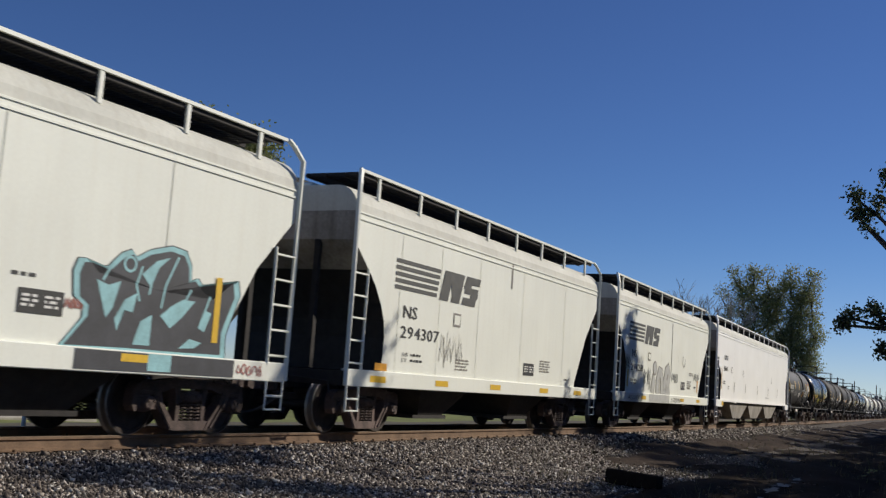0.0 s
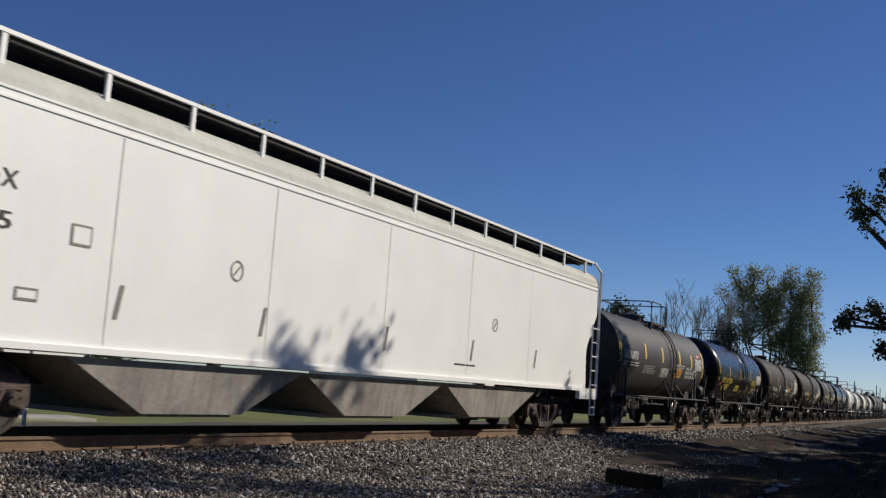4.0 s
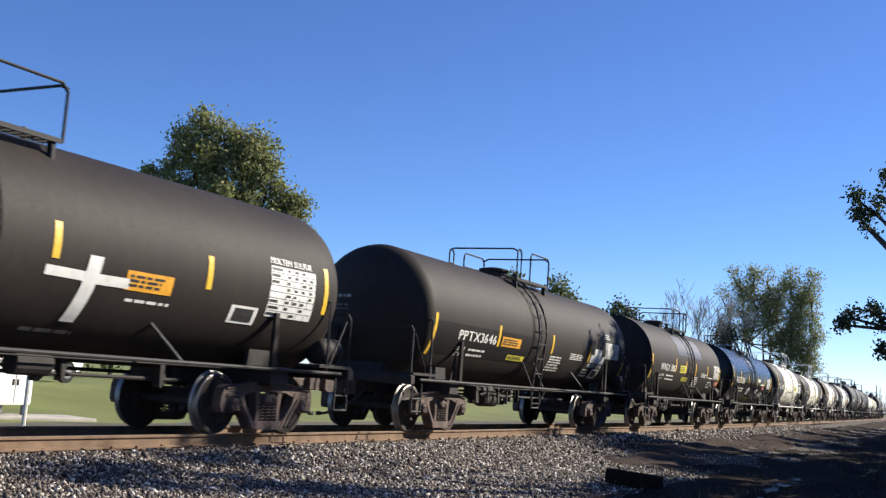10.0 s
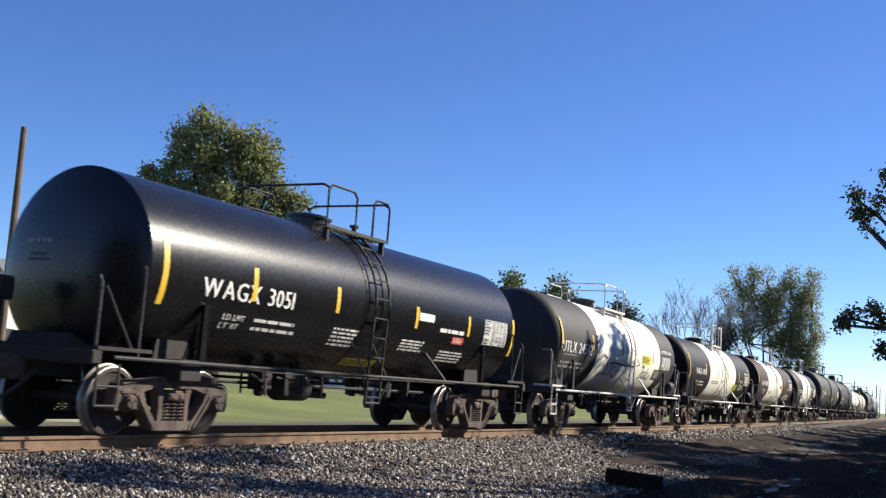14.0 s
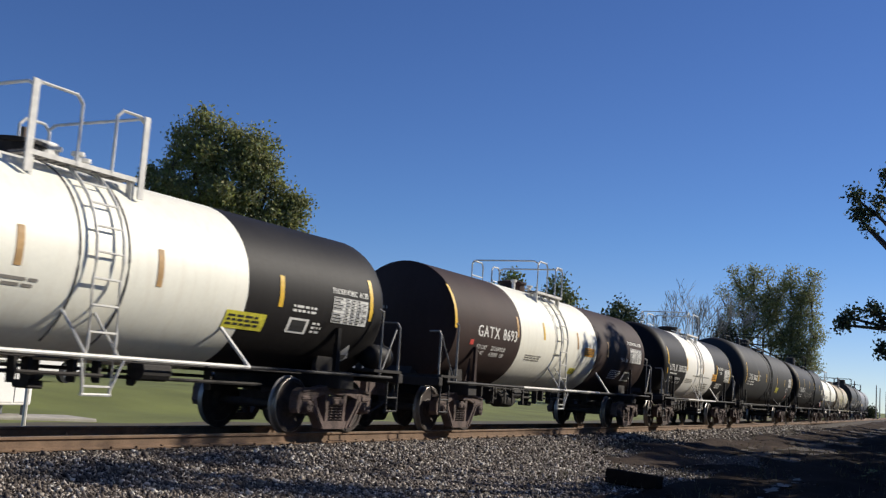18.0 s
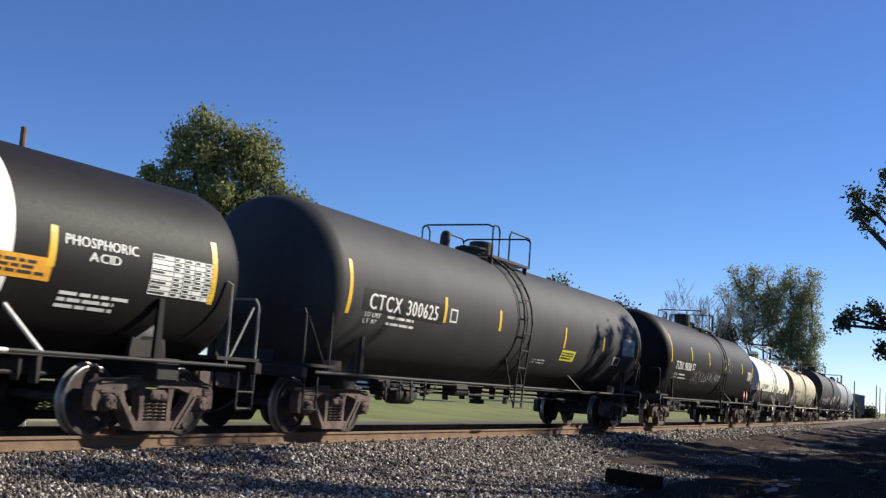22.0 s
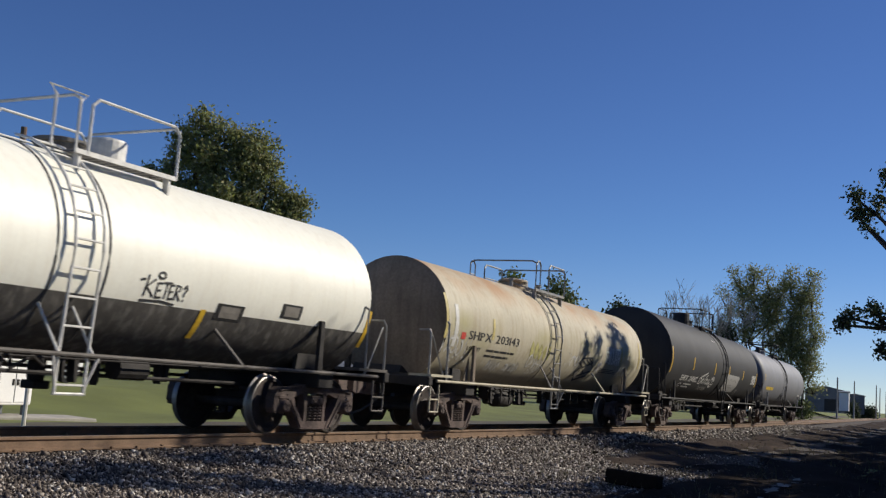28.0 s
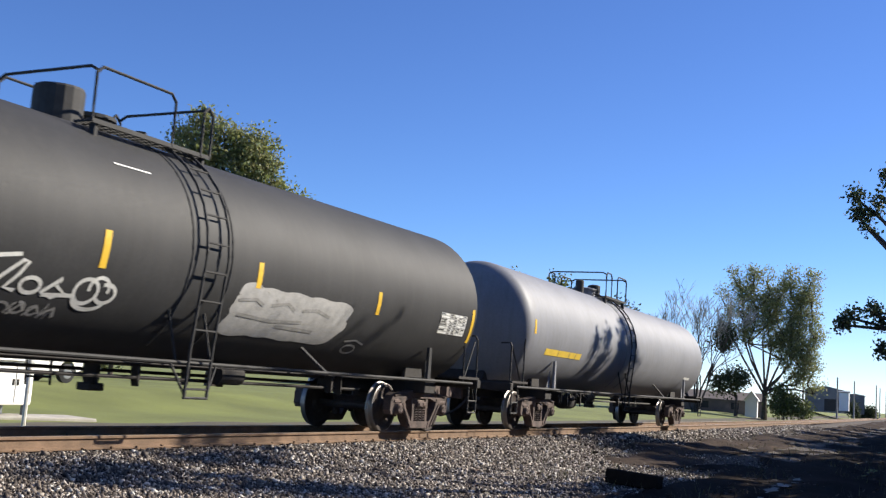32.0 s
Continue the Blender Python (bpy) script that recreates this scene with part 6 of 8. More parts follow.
marks(car, side, [("faint", 2.9, 1.86, 3.6, 2.0, 2), ("kbars", 3.75, 1.42, 4.15, 1.52, 1), ("faint", 2.7, 1.36, 3.2, 1.46, 1)], ink=M_LETTERK, seed=53)
seams(car, side, (-5.0, -3.3, -1.4, 1.1, 4.0))
panel(car, side, "rust_run", 0.02, 0.08, 1.9, 3.6, M_INK, lift=0.002)
sill_marks(car, (-3.2, -0.6, 2.0, 4.6), 0.55)
panel(car, Side(flat=1.55, out=0.006), "graffiti_fill", -2.5, 0.1, 0.86, 1.1, M_SILVERFILL, lift=0.001)
strokes(car, Side(flat=1.55, out=0.006), scrawl_lines(-5.0, 0.88, -3.6, 1.05, 70, 6) + scrawl_lines(0.3, 0.88, 2.0, 1.05, 71, 7), 0.025, M_INK, "graffiti", 0.006)

car, side = hopper_car("clean white three-bay covered hopper car with black lettering", 54.8, 17.6, 11.35, bays=3, z_notch=3.1, z_eave=3.92, z_top=4.3, posts=14, round_notch=True, paint=M_CLEAN)
side = slid(side, -0.22, -0.0345)
marks(car, side, [("text", "CRDX", -9.54, 2.8, -8.6, 3.02), ("text", "15165", -9.54, 2.34, -8.63, 2.55), ("kbars", -9.7, 1.77, -8.95, 1.93, 2), ("kbars", 3.0, 1.36, 4.2, 1.42, 1)], ink=M_LETTERK, seed=52)
panel(car, side, "reflective_stripe", -10.1, -9.96, 1.56, 2.46, mat("faded_orange_stripe", (0.55, 0.36, 0.16), 0.6, 0, 0.2, 8, 60, 0.02), lift=0.002)
for u0, z0, w, h in ((-7.72, 2.3, 0.34, 0.26), (-8.47, 1.58, 0.34, 0.15)):
    p = panel(car, side, "stencil_box", u0, u0 + w, z0, z0 + h, M_INK, lift=0.003)
    panel(car, side, "stencil_field", u0 + 0.03, u0 + w - 0.03, z0 + 0.03, z0 + h - 0.03, M_CLEAN, lift=0.006).parent = p
for u0, z0, rr in ((-4.45, 2.38, 0.14), (4.95, 2.32, 0.13)):
    strokes(car, side, [curl(u0, z0, rr, rr, 0, 360, 20), [(u0 - rr * 0.5, z0 - rr * 0.5), (u0 + rr * 0.5, z0 + rr * 0.5)]], 0.025, M_INK, "stencil_ring", 0.003)
for u0 in (-6.85, -3.75, 0.05, 3.78, 7.4):
    panel(car, side, "grey_streak", u0 - 0.04, u0 + 0.04, 1.49, 1.92, M_INK, lift=0.002, skew=0.2)
seams(car, side, (-7.0, -3.6, 0.0, 3.6, 7.0), 1.15, 3.8)
panel(car, Side(flat=1.55, out=0.006), "reflective_stripe", -10.0, -9.6, 0.88, 1.05, M_YELLOW)

# ---- ground, ballast, rails ----
M_GRASS = mat("mown_grass", (0.155, 0.175, 0.042), 0.95, 0, 0.3, 0.25, 18, 0.6)
M_SOIL = mat("bare_dry_soil", (0.060, 0.045, 0.036), 1.0, 0, 0.5, 0.6, 14, 0.6, spec=0.05)
# soil colour lowered to hold the shade under the verge trees
M_SHADESOIL = mat("shade_darkened_earth", (0.026, 0.019, 0.0145), 1.0, 0, 0.6, 0.6, 14, 0.6, spec=0.05)
M_BALLAST = mat("ballast_bed", (0.075, 0.056, 0.041), 0.95, 0, 0.45, 1.5, 18, 0.8)
M_GRAVEL = mat("pale_gravel", (0.096, 0.081, 0.054), 0.95, 0, 0.25, 0.8, 16, 0.6)


def smooth(a, b, x):
    u = max(0.0, min(1.0, (x - a) / (b - a)))
    return u * u * (3 - 2 * u)


def ground_z(x, y):
    """Flat land; behind the line it climbs a little towards the far end."""
    behind = smooth(6, 14, y - line_y(x))
    near = noise.noise(Vector((x * 0.35, y * 0.35, 0))) * 0.05 * smooth(120, 40, math.hypot(x, y))
    rise = 0.6 * smooth(12.5, 20, y - line_y(x)) * smooth(78, 48, x)
    return -0.62 + near + rise + behind * 0.0078 * max(0.0, min(x, 320) - 60)


def sheet(name, xs, ys, height, material):
    vs = [(x, y, height(x, y)) for y in ys for x in xs]
    n = len(xs)
    fs = [(j * n + k, j * n + k + 1, (j + 1) * n + k + 1, (j + 1) * n + k) for j in range(len(ys) - 1) for k in range(n - 1)]
    me = bpy.data.meshes.new(name)
    me.from_pydata(vs, [], fs)
    me.materials.append(material)
    me.polygons.foreach_set("use_smooth", [True] * len(fs))
    return tagged(new(name, me), kind="structure")


def spread(lo, a, b, hi, fine, coarse):
    out = [lo, lo * 0.5 + a * 0.5]
    x = a
    while x < b:
        out.append(x)
        x += fine
    while x < hi:
        out.append(x)
        x += coarse
        coarse *= 1.35
    return out + [hi]


tagged(sheet("ground", spread(-900, -60, 140, 3000, 1.6, 6), spread(-700, -30, 40, 3000, 1.0, 4), ground_z, M_GRASS), "mown green grass reaching the horizon", "ground")


BED = [(6.7, -0.74), (6.1, -0.55), (4.4, -0.49), (2.4, -0.34), (1.7, -0.21), (0.95, -0.20), (0.6, -0.23), (-0.6, -0.23), (-0.95, -0.20), (-1.7, -0.21), (-2.4, -0.40), (-3.2, -0.68)]


def bed_z(side):
    for (a, za), (b, zb) in zip(BED, BED[1:]):
        if b <= side <= a:
            return za + (zb - za) * (a - side) / (a - b)
    return -0.72


def strip(name, s0, s1, step, near, far, lift, material, label, category, ragged=0.0, cols=7, rough=0.0, on_bed=False):
    """A strip of other ground beside the line, between two distances from its centre (towards the camera is plus)."""
    n = int((s1 - s0) / step)
    vs, fs = [], []
    for k in range(n + 1):
        s = s0 + (s1 - s0) * k / n
        for c in range(cols):
            lo, hi = (near(s) if callable(near) else near), (far(s) if callable(far) else far)
            a = lo + (hi - lo) * c / (cols - 1)
            if c in (0, cols - 1):
                a += ragged * noise.noise(Vector((s * 0.3, a, 3)))
            p = on_line(s, a)
            edge = -0.06 if c in (0, cols - 1) else 0.0
            if rough:
                # wheel ruts along the line, and clods
                edge += rough * (noise.noise(Vector((p.x * 0.22, a * 1.5, 1))) * 1.1 + noise.noise(Vector((p.x * 1.1, a * 1.3, 5))) * 0.5 + noise.noise(Vector((p.x * 3.1, a * 3.3, 9))) * 0.3)
            z = ground_z(p.x, p.y) + lift
            if on_bed:
                z = max(z, bed_z(a) + 0.035)
            vs.append((p.x, p.y, z + edge))
    for k in range(n):
        for c in range(cols - 1):
            i = k * cols + c
            fs.append((i, i + 1, i + cols + 1, i + cols))
    me = bpy.data.meshes.new(name)
    me.from_pydata(vs, [], fs)
    me.materials.append(material)
    me.polygons.foreach_set("use_smooth", [True] * len(fs))
    return tagged(new(name, me), label, category, kind="structure")


strip("dirt_verge", 14, 420, 0.5, lambda s: 6.3 - 1.4 * smooth(12, 24, s), lambda s: 6.0 - 3.6 * smooth(17, 26, s), 0.09, M_SOIL, "bare brown rutted soil beside the line", "soil", 0.9, 12, 0.11, True)
# this strip's dark colour paints the tree shade onto the verge
strip("damp_verge", -60, 420, 0.5, 14.0, lambda s: 6.2 - 1.4 * smooth(12, 24, s), 0.088, M_SHADESOIL, "rutted earth coloured dark for tree shade beside the line", "soil", 0.9, 30, 0.13)
strip("gravel_road", -60, 420, 1.5, -7.2, -9.0, 0.05, M_GRAVEL, "pale gravel track behind the line", "road", 1.0)
strip("far_verge", -60, 420, 1.5, -2.4, -6.6, 0.04, M_SOIL, "brown soil verge behind the line", "soil", 1.0)


def swept(name, section, s0, s1, step, material, parent=None):
    """A section of (side, height) pairs drawn along the line."""
    vs, fs = [], []
    n, m = int((s1 - s0) / step), len(section)
    for k in range(n + 1):
        s = s0 + (s1 - s0) * k / n
        vs += [on_line(s, a, z) for a, z in section]
    for k in range(n):
        for i in range(m - 1):
            j = k * m + i
            fs.append((j, j + m, j + m + 1, j + 1))
    me = bpy.data.meshes.new(name)
    me.from_pydata(vs, [], fs)
    for q in (material if isinstance(material, list) else [material]):
        me.materials.append(q)
    ob = new(name, me)
    ob.parent = parent
    return ob


RAIL_SEC = [(0.075, -0.175), (0.075, -0.16), (0.012, -0.14), (0.009, -0.05), (0.036, -0.035), (0.036, -0.006), (0.028, 0.0), (-0.028, 0.0), (-0.036, -0.006), (-0.036, -0.035), (-0.009, -0.05), (-0.012, -0.14), (-0.075, -0.16), (-0.075, -0.175)]
tagged(swept("ballast_bed", BED, -120, 460, 1.5, M_BALLAST), "grey crushed stone ballast bed", "ballast", kind="structure")
for c in (0.7535, -0.7535):
    ob = swept("rail", [(c + a, z) for a, z in RAIL_SEC], -120, 460, 1.5, [M_RAILSIDE, M_RAILTOP])
    for p in ob.data.polygons:
        if p.center.z > -0.01:
            p.material_index = 1
    tagged(ob, "rust-brown steel rail spiked to timber ties", "rail", "pair of rails", kind="structure")

# ties with their plates and spikes
bm = bmesh.new()
box(bm, -0.115, 0.115, -1.3, 1.3, -0.36, -0.178, 0.012)
tie = part("tie", bm, M_TIE, None)
bm = bmesh.new()
prism(bm, [(-0.09, -0.182), (0.09, -0.182), (0.09, -0.168), (-0.09, -0.168)], 0.7535 - 0.17, 0.7535 + 0.17)
plate = part("tie_plate", bm, M_RAILSIDE, tie)
share("tie_plate", plate, tie, (0, -1.507, 0))
for sg in (-1, 1):
    bm = bmesh.new()
    box(bm, -0.03, 0.0, sg * 0.7535 - 0.115, sg * 0.7535 - 0.075, -0.17, -0.135)
    part("spike", bm, M_RAILSIDE, tie)
rng = random.Random(5)
for k in range(200):
    s = -2 + 0.52 * k
    p = on_line(s, rng.uniform(-0.06, 0.06))
    th = math.degrees(math.atan(BEND_A * math.tanh(s / BEND_L)))
    m = pose(p.x, p.y, rng.uniform(-0.01, 0.004), 0, 0, th + rng.uniform(-1.5, 1.5))
    if k == 0:
        tie.matrix_basis = m
        tagged(tie, "dark weathered timber tie half buried in ballast", "railway tie", "ties under the rails")
    else:
        copy_thing(tie, m)


# ---- loose stones ----
def leaf_like(name, base, rough=0.9, spread_v=0.6, hue=0.02, sat=(0.7, 1.1), translucent=0.0):
    """A material that differs from piece to piece of one mesh."""
    m = bpy.data.materials.new(name)
    m.use_nodes = True
    n, l = m.node_tree.nodes, m.node_tree.links
    b = n["Principled BSDF"]
    b.inputs["Roughness"].default_value = rough
    g = n.new("ShaderNodeNewGeometry")
    h = n.new("ShaderNodeHueSaturation")
    h.inputs["Color"].default_value = (*base, 1)
    for sock, lo, hi, mul in (("Value", 1 - spread_v, 1 + spread_v, 1.0), ("Hue", 0.5 - hue, 0.5 + hue, 7.31), ("Saturation", sat[0], sat[1], 3.77)):
        f = n.new("ShaderNodeMath")
        f.operation = "MULTIPLY"
        f.inputs[1].default_value = mul
        l.new(g.outputs["Random Per Island"], f.inputs[0])
        fr = n.new("ShaderNodeMath")
        fr.operation = "FRACT"
        l.new(f.outputs[0], fr.inputs[0])
        r = n.new("ShaderNodeMapRange")
        r.inputs["To Min"].default_value, r.inputs["To Max"].default_value = lo, hi
        l.new(fr.outputs[0] if mul != 1.0 else g.outputs["Random Per Island"], r.inputs["Value"])
        l.new(r.outputs[0], h.inputs[sock])
    l.new(h.outputs[0], b.inputs["Base Color"])
    if translucent > 0:
        t = n.new("ShaderNodeBsdfTranslucent")
        l.new(h.outputs[0], t.inputs["Color"])
        mx = n.new("ShaderNodeMixShader")
        mx.inputs[0].default_value = translucent
        l.new(b.outputs[0], mx.inputs[1])
        l.new(t.outputs[0], mx.inputs[2])
        l.new(mx.outputs[0], n["Material Output"].inputs["Surface"])
    return m




def stone_material():
    """Crushed stone: mostly dark, some pale chips, each stone its own tone."""
    m = bpy.data.materials.new("crushed_stone")
    m.use_nodes = True
    n, l = m.node_tree.nodes, m.node_tree.links
    b = n["Principled BSDF"]
    b.inputs["Roughness"].default_value = 0.75
    g = n.new("ShaderNodeNewGeometry")
    r = n.new("ShaderNodeValToRGB")
    for pos, tone in ((0.36, (0.062, 0.046, 0.036)), (0.60, (0.13, 0.10, 0.078)), (0.78, (0.245, 0.205, 0.168)), (0.92, (0.50, 0.45, 0.385))):
        e = r.color_ramp.elements.new(pos)
        e.color = (*tone, 1)
    r.color_ramp.elements[0].color = (0.028, 0.020, 0.017, 1)
    r.color_ramp.elements[-1].color = (0.66, 0.62, 0.55, 1)
    l.new(g.outputs["Random Per Island"], r.inputs[0])
    co = n.new("ShaderNodeTexCoord")
    t = n.new("ShaderNodeTexNoise")
    t.inputs["Scale"].default_value = 55
    l.new(co.outputs["Object"], t.inputs["Vector"])
    mr = n.new("ShaderNodeMapRange")
    mr.inputs["To Min"].default_value, mr.inputs["To Max"].default_value = 0.55, 1.4
    l.new(t.outputs["Fac"], mr.inputs["Value"])
    h = n.new("ShaderNodeHueSaturation")
    l.new(mr.outputs[0], h.inputs["Value"])
    l.new(r.outputs[0], h.inputs["Color"])
    l.new(h.outputs[0], b.inputs["Base Color"])
    return m


M_STONE = stone_material()


def fast_mesh(name, verts, faces, material):
    """A mesh from arrays; all faces have the same number of corners."""
    me = bpy.data.meshes.new(name)
    k = faces.shape[1]
    me.vertices.add(len(verts))
    me.vertices.foreach_set("co", verts.astype(np.float32).ravel())
    me.loops.add(faces.size)
    me.loops.foreach_set("vertex_index", faces.astype(np.int32).ravel())
    me.polygons.add(len(faces))
    me.polygons.foreach_set("loop_start", np.arange(0, faces.size, k, dtype=np.int32))
    me.update(calc_edges=True)
    me.validate()
    me.materials.append(material)
    return new(name, me)


def rotations(rng, n):
    q = rng.normal(size=(n, 4))
    q /= np.linalg.norm(q, axis=1)[:, None]
    w, x, y, z = q.T
    return np.stack([1 - 2 * (y * y + z * z), 2 * (x * y - z * w), 2 * (x * z + y * w), 2 * (x * y + z * w), 1 - 2 * (x * x + z * z), 2 * (y * z - x * w),
                     2 * (x * z - y * w), 2 * (y * z + x * w), 1 - 2 * (x * x + y * y)], -1).reshape(n, 3, 3)


def stones(name, n, s_lo, s_hi, a_lo, a_hi, size, seed, label, fade=None):
    rng = np.random.default_rng(seed)
    s, a = rng.uniform(s_lo, s_hi, n), rng.uniform(a_lo, a_hi, n)
    if fade:
        keep = rng.random(n) < fade(s, a)
        s, a = s[keep], a[keep]
        n = len(s)
    th = BEND_A * np.tanh(s / BEND_L)
    u = np.abs(s / BEND_L)
    y = TRACK_D + BEND_A * BEND_L * (u + np.log1p(np.exp(-2 * u)) - math.log(2))
    z = np.interp(-a, [-p[0] for p in BED], [p[1] for p in BED])
    size_n = size * rng.lognormal(0, 0.32, n)
    c = np.stack([s + a * np.sin(th), y - a * np.cos(th), z + size_n * rng.uniform(0.0, 0.6, n)], -1)
    octa = np.array([(1, 0, 0), (-1, 0, 0), (0, 1, 0), (0, -1, 0), (0, 0, 1), (0, 0, -1)], float)
    v = octa[None] * (size_n[:, None, None] * rng.uniform(0.55, 1.1, (n, 6, 1))) + rng.normal(0, 0.16, (n, 6, 3)) * size_n[:, None, None]
    v = np.einsum("nij,nkj->nki", rotations(rng, n), v) + c[:, None]
    f = np.array([(0, 2, 4), (2, 1, 4), (1, 3, 4), (3, 0, 4), (2, 0, 5), (1, 2, 5), (3, 1, 5), (0, 3, 5)])
    faces = (f[None] + 6 * np.arange(n)[:, None, None]).reshape(-1, 3)
    return tagged(fast_mesh(name, v.reshape(-1, 3), faces, M_STONE), label, "gravel", kind="stuff")


stones("ballast_stones", 205000, 4, 30, 0.95, 6.2, 0.0215, 1, "loose grey crushed stones of the ballast shoulder", lambda s, a: np.clip(1.25 - np.clip((s - 20 + (a - 2) * 1.3) / 6, 0, 1.2), 0.05, 1))
stones("ballast_stones", 26000, 24, 80, 0.95, 3.2, 0.036, 2, "loose grey crushed stones farther along the line", lambda s, a: np.clip(1.1 - (a - 0.95) / 2.6, 0.1, 1))
stones("ballast_stones", 14000, 2, 60, -2.2, 0.65, 0.042, 3, "loose grey crushed stones between the rails")

# ---- trees ----
M_BARK = mat("grey_bark", (0.11, 0.085, 0.065), 0.95, 0, 0.4, 3, 30, 0.6)
M_LEAF = leaf_like("green_leaves", (0.13, 0.16, 0.045), 0.75, 0.5, 0.03, (0.7, 1.1), 0.25)
M_LEAFO = leaf_like("autumn_green_leaves", (0.235, 0.25, 0.085), 0.7, 0.4, 0.035, (0.7, 1.1), 0.35)
M_LEAFP = leaf_like("olive_leaves", (0.255, 0.27, 0.105), 0.7, 0.45, 0.03, (0.7, 1.1), 0.4)
M_LEAFD = leaf_like("dark_leaves", (0.06, 0.08, 0.03), 0.75, 0.5, 0.03, (0.7, 1.1), 0.2)
M_TWIG = mat("bare_twigs", (0.38, 0.35, 0.31), 0.9, 0, 0.3, 3, 30, 0.3)


def limb(bm, pts, r0, r1, sides=6):
    """A tapered, bent branch."""
    pts = [Vector(p) for p in pts]
    rings = []
    for i, p in enumerate(pts):
        d = ((pts[min(i + 1, len(pts) - 1)] - p).normalized() + (p - pts[max(i - 1, 0)]).normalized()).normalized()
        q = d.to_track_quat("Z", "Y")
        r = r0 + (r1 - r0) * i / (len(pts) - 1)
        rings.append([bm.verts.new(p + q @ Vector((r * math.cos(a), r * math.sin(a), 0))) for a in (2 * math.pi * k / sides for k in range(sides))])
    for a, b in zip(rings, rings[1:]):
        for k in range(sides):
            bm.faces.new((a[k], a[(k + 1) % sides], b[(k + 1) % sides], b[k]))


def leaves(rng, tips, per, spread_r, size, flat=1.0):
    """Small pointed leaves in clumps round the tips."""
    n = len(tips) * per
    c = np.repeat(np.array(tips), per, 0) + rng.normal(0, 1, (n, 3)) * np.array([spread_r, spread_r, spread_r * flat])
    sz = size * rng.uniform(0.6, 1.4, n)
    q = np.array([(-0.5, 0, 0), (0, -0.32, 0.05), (0.55, 0, 0), (0, 0.32, 0.05)])
    v = np.einsum("nij,nkj->nki", rotations(rng, n), q[None] * sz[:, None, None]) + c[:, None]
    faces = np.arange(n * 4).reshape(n, 4)
    return v.reshape(-1, 3), faces


def tree(x, y, lumps, height, label, trunk_r=0.35, fork=0.3, material=None, per=26, clump=0.55, leaf=0.3, density=9.0, seed=1, z0=None, least=4, name="tree", lean=(0, 0), chain=False):
    """A tree: tapered trunk, limbs to each lump of the crown, leaves in clumps at many tips.
    lumps: (dx, dy, z, rx, ry, rz) ellipsoids over the tree's foot."""
    rng = np.random.default_rng(seed)
    z0 = ground_z(x, y) if z0 is None else z0
    root = new(name)
    root.location = (x, y, z0)
    tagged(root, label, "tree")
    bm = bmesh.new()
    top = Vector((lean[0], lean[1], height * fork))
    limb(bm, [(0, 0, -0.2), (lean[0] * 0.3, lean[1] * 0.3, height * fork * 0.4), top], trunk_r * 1.25, trunk_r * 0.75, 9)
    tips = []
    last = None
    for dx, dy, dz, rx, ry, rz in lumps:
        base = Vector((dx, dy, dz - rz * 0.6))
        if chain and last is not None and base.z > last.z:
            # the limb goes on upwards from clump to clump
            limb(bm, [last, last.lerp(base, 0.5), base], trunk_r * 0.34, trunk_r * 0.26, 6)
        else:
            mid = top.lerp(base, 0.5) + Vector(rng.normal(0, 0.25, 3))
            if chain:
                mid = Vector((top.x * 0.4 + base.x * 0.6, top.y * 0.4 + base.y * 0.6, mid.z * 1.0))
            limb(bm, [top * rng.uniform(0.75, 1.0), mid, base], trunk_r * (0.46 if chain else 0.5), trunk_r * (0.3 if chain else 0.2), 6)
        last = base
        n = max(least, int(density * rx * ry * rz))
        for _ in range(n):
            d = rng.normal(size=3)
            d /= np.linalg.norm(d)
            rad = rng.uniform(0.15, 1.0) ** 0.45
            wob = 0.8 + 0.35 * noise.noise(Vector(d) * 1.8 + Vector((seed, dx, dz)))
            p = np.array((dx, dy, dz)) + d * np.array((rx, ry, rz)) * rad * wob
            tips.append(p)
            if rng.random() < 0.22:
                b2 = base.lerp(Vector(p), 0.5) + Vector(rng.normal(0, 0.12, 3))
                limb(bm, [base, b2, Vector(p)], trunk_r * 0.12, 0.015, 4)
    part("trunk", bm, M_BARK, root)
    v, f = leaves(rng, tips, per, clump, leaf)
    crown = fast_mesh("crown", v, f, material or M_LEAF)
    crown.parent = root
    return root


def bare_tree(x, y, height, label, width, seed, stems=4, z0=None, r=0.16):
    rng = random.Random(seed)
    root = new("bare_tree")
    root.location = (x, y, ground_z(x, y) if z0 is None else z0)
    tagged(root, label, "tree")
    bm = bmesh.new()
    tw = bmesh.new()

    def grow(p, d, ln, rad, depth):
        rad = max(rad, 0.022)
        q = p + d * ln
        mid = p + d * ln * 0.5 + Vector((rng.uniform(-1, 1), rng.uniform(-1, 1), 0)) * ln * 0.07
        limb(bm if depth > 2 else tw, [p, mid, q], rad, rad * 0.6, 5 if depth > 2 else 3)
        if depth:
            for _ in range(rng.choice((2, 3, 3))):
                nd = (d + Vector((rng.uniform(-1, 1), rng.uniform(-1, 1), rng.uniform(-0.1, 0.7))) * 0.62).normalized()
                grow(p.lerp(q, rng.uniform(0.55, 1.0)), nd, ln * rng.uniform(0.55, 0.78), rad * 0.55, depth - 1)

    for k in range(stems):
        a = 2 * math.pi * (k + rng.random() * 0.5) / stems
        grow(Vector((0.15 * math.cos(a), 0.15 * math.sin(a), -0.2)), Vector((math.cos(a) * width, math.sin(a) * width, 1)).normalized(), height * 0.36, r, 5)
    part("trunk", bm, M_BARK, root)
    tagged(part("twig_work", tw, M_TWIG, root), kind="stuff")
    return root


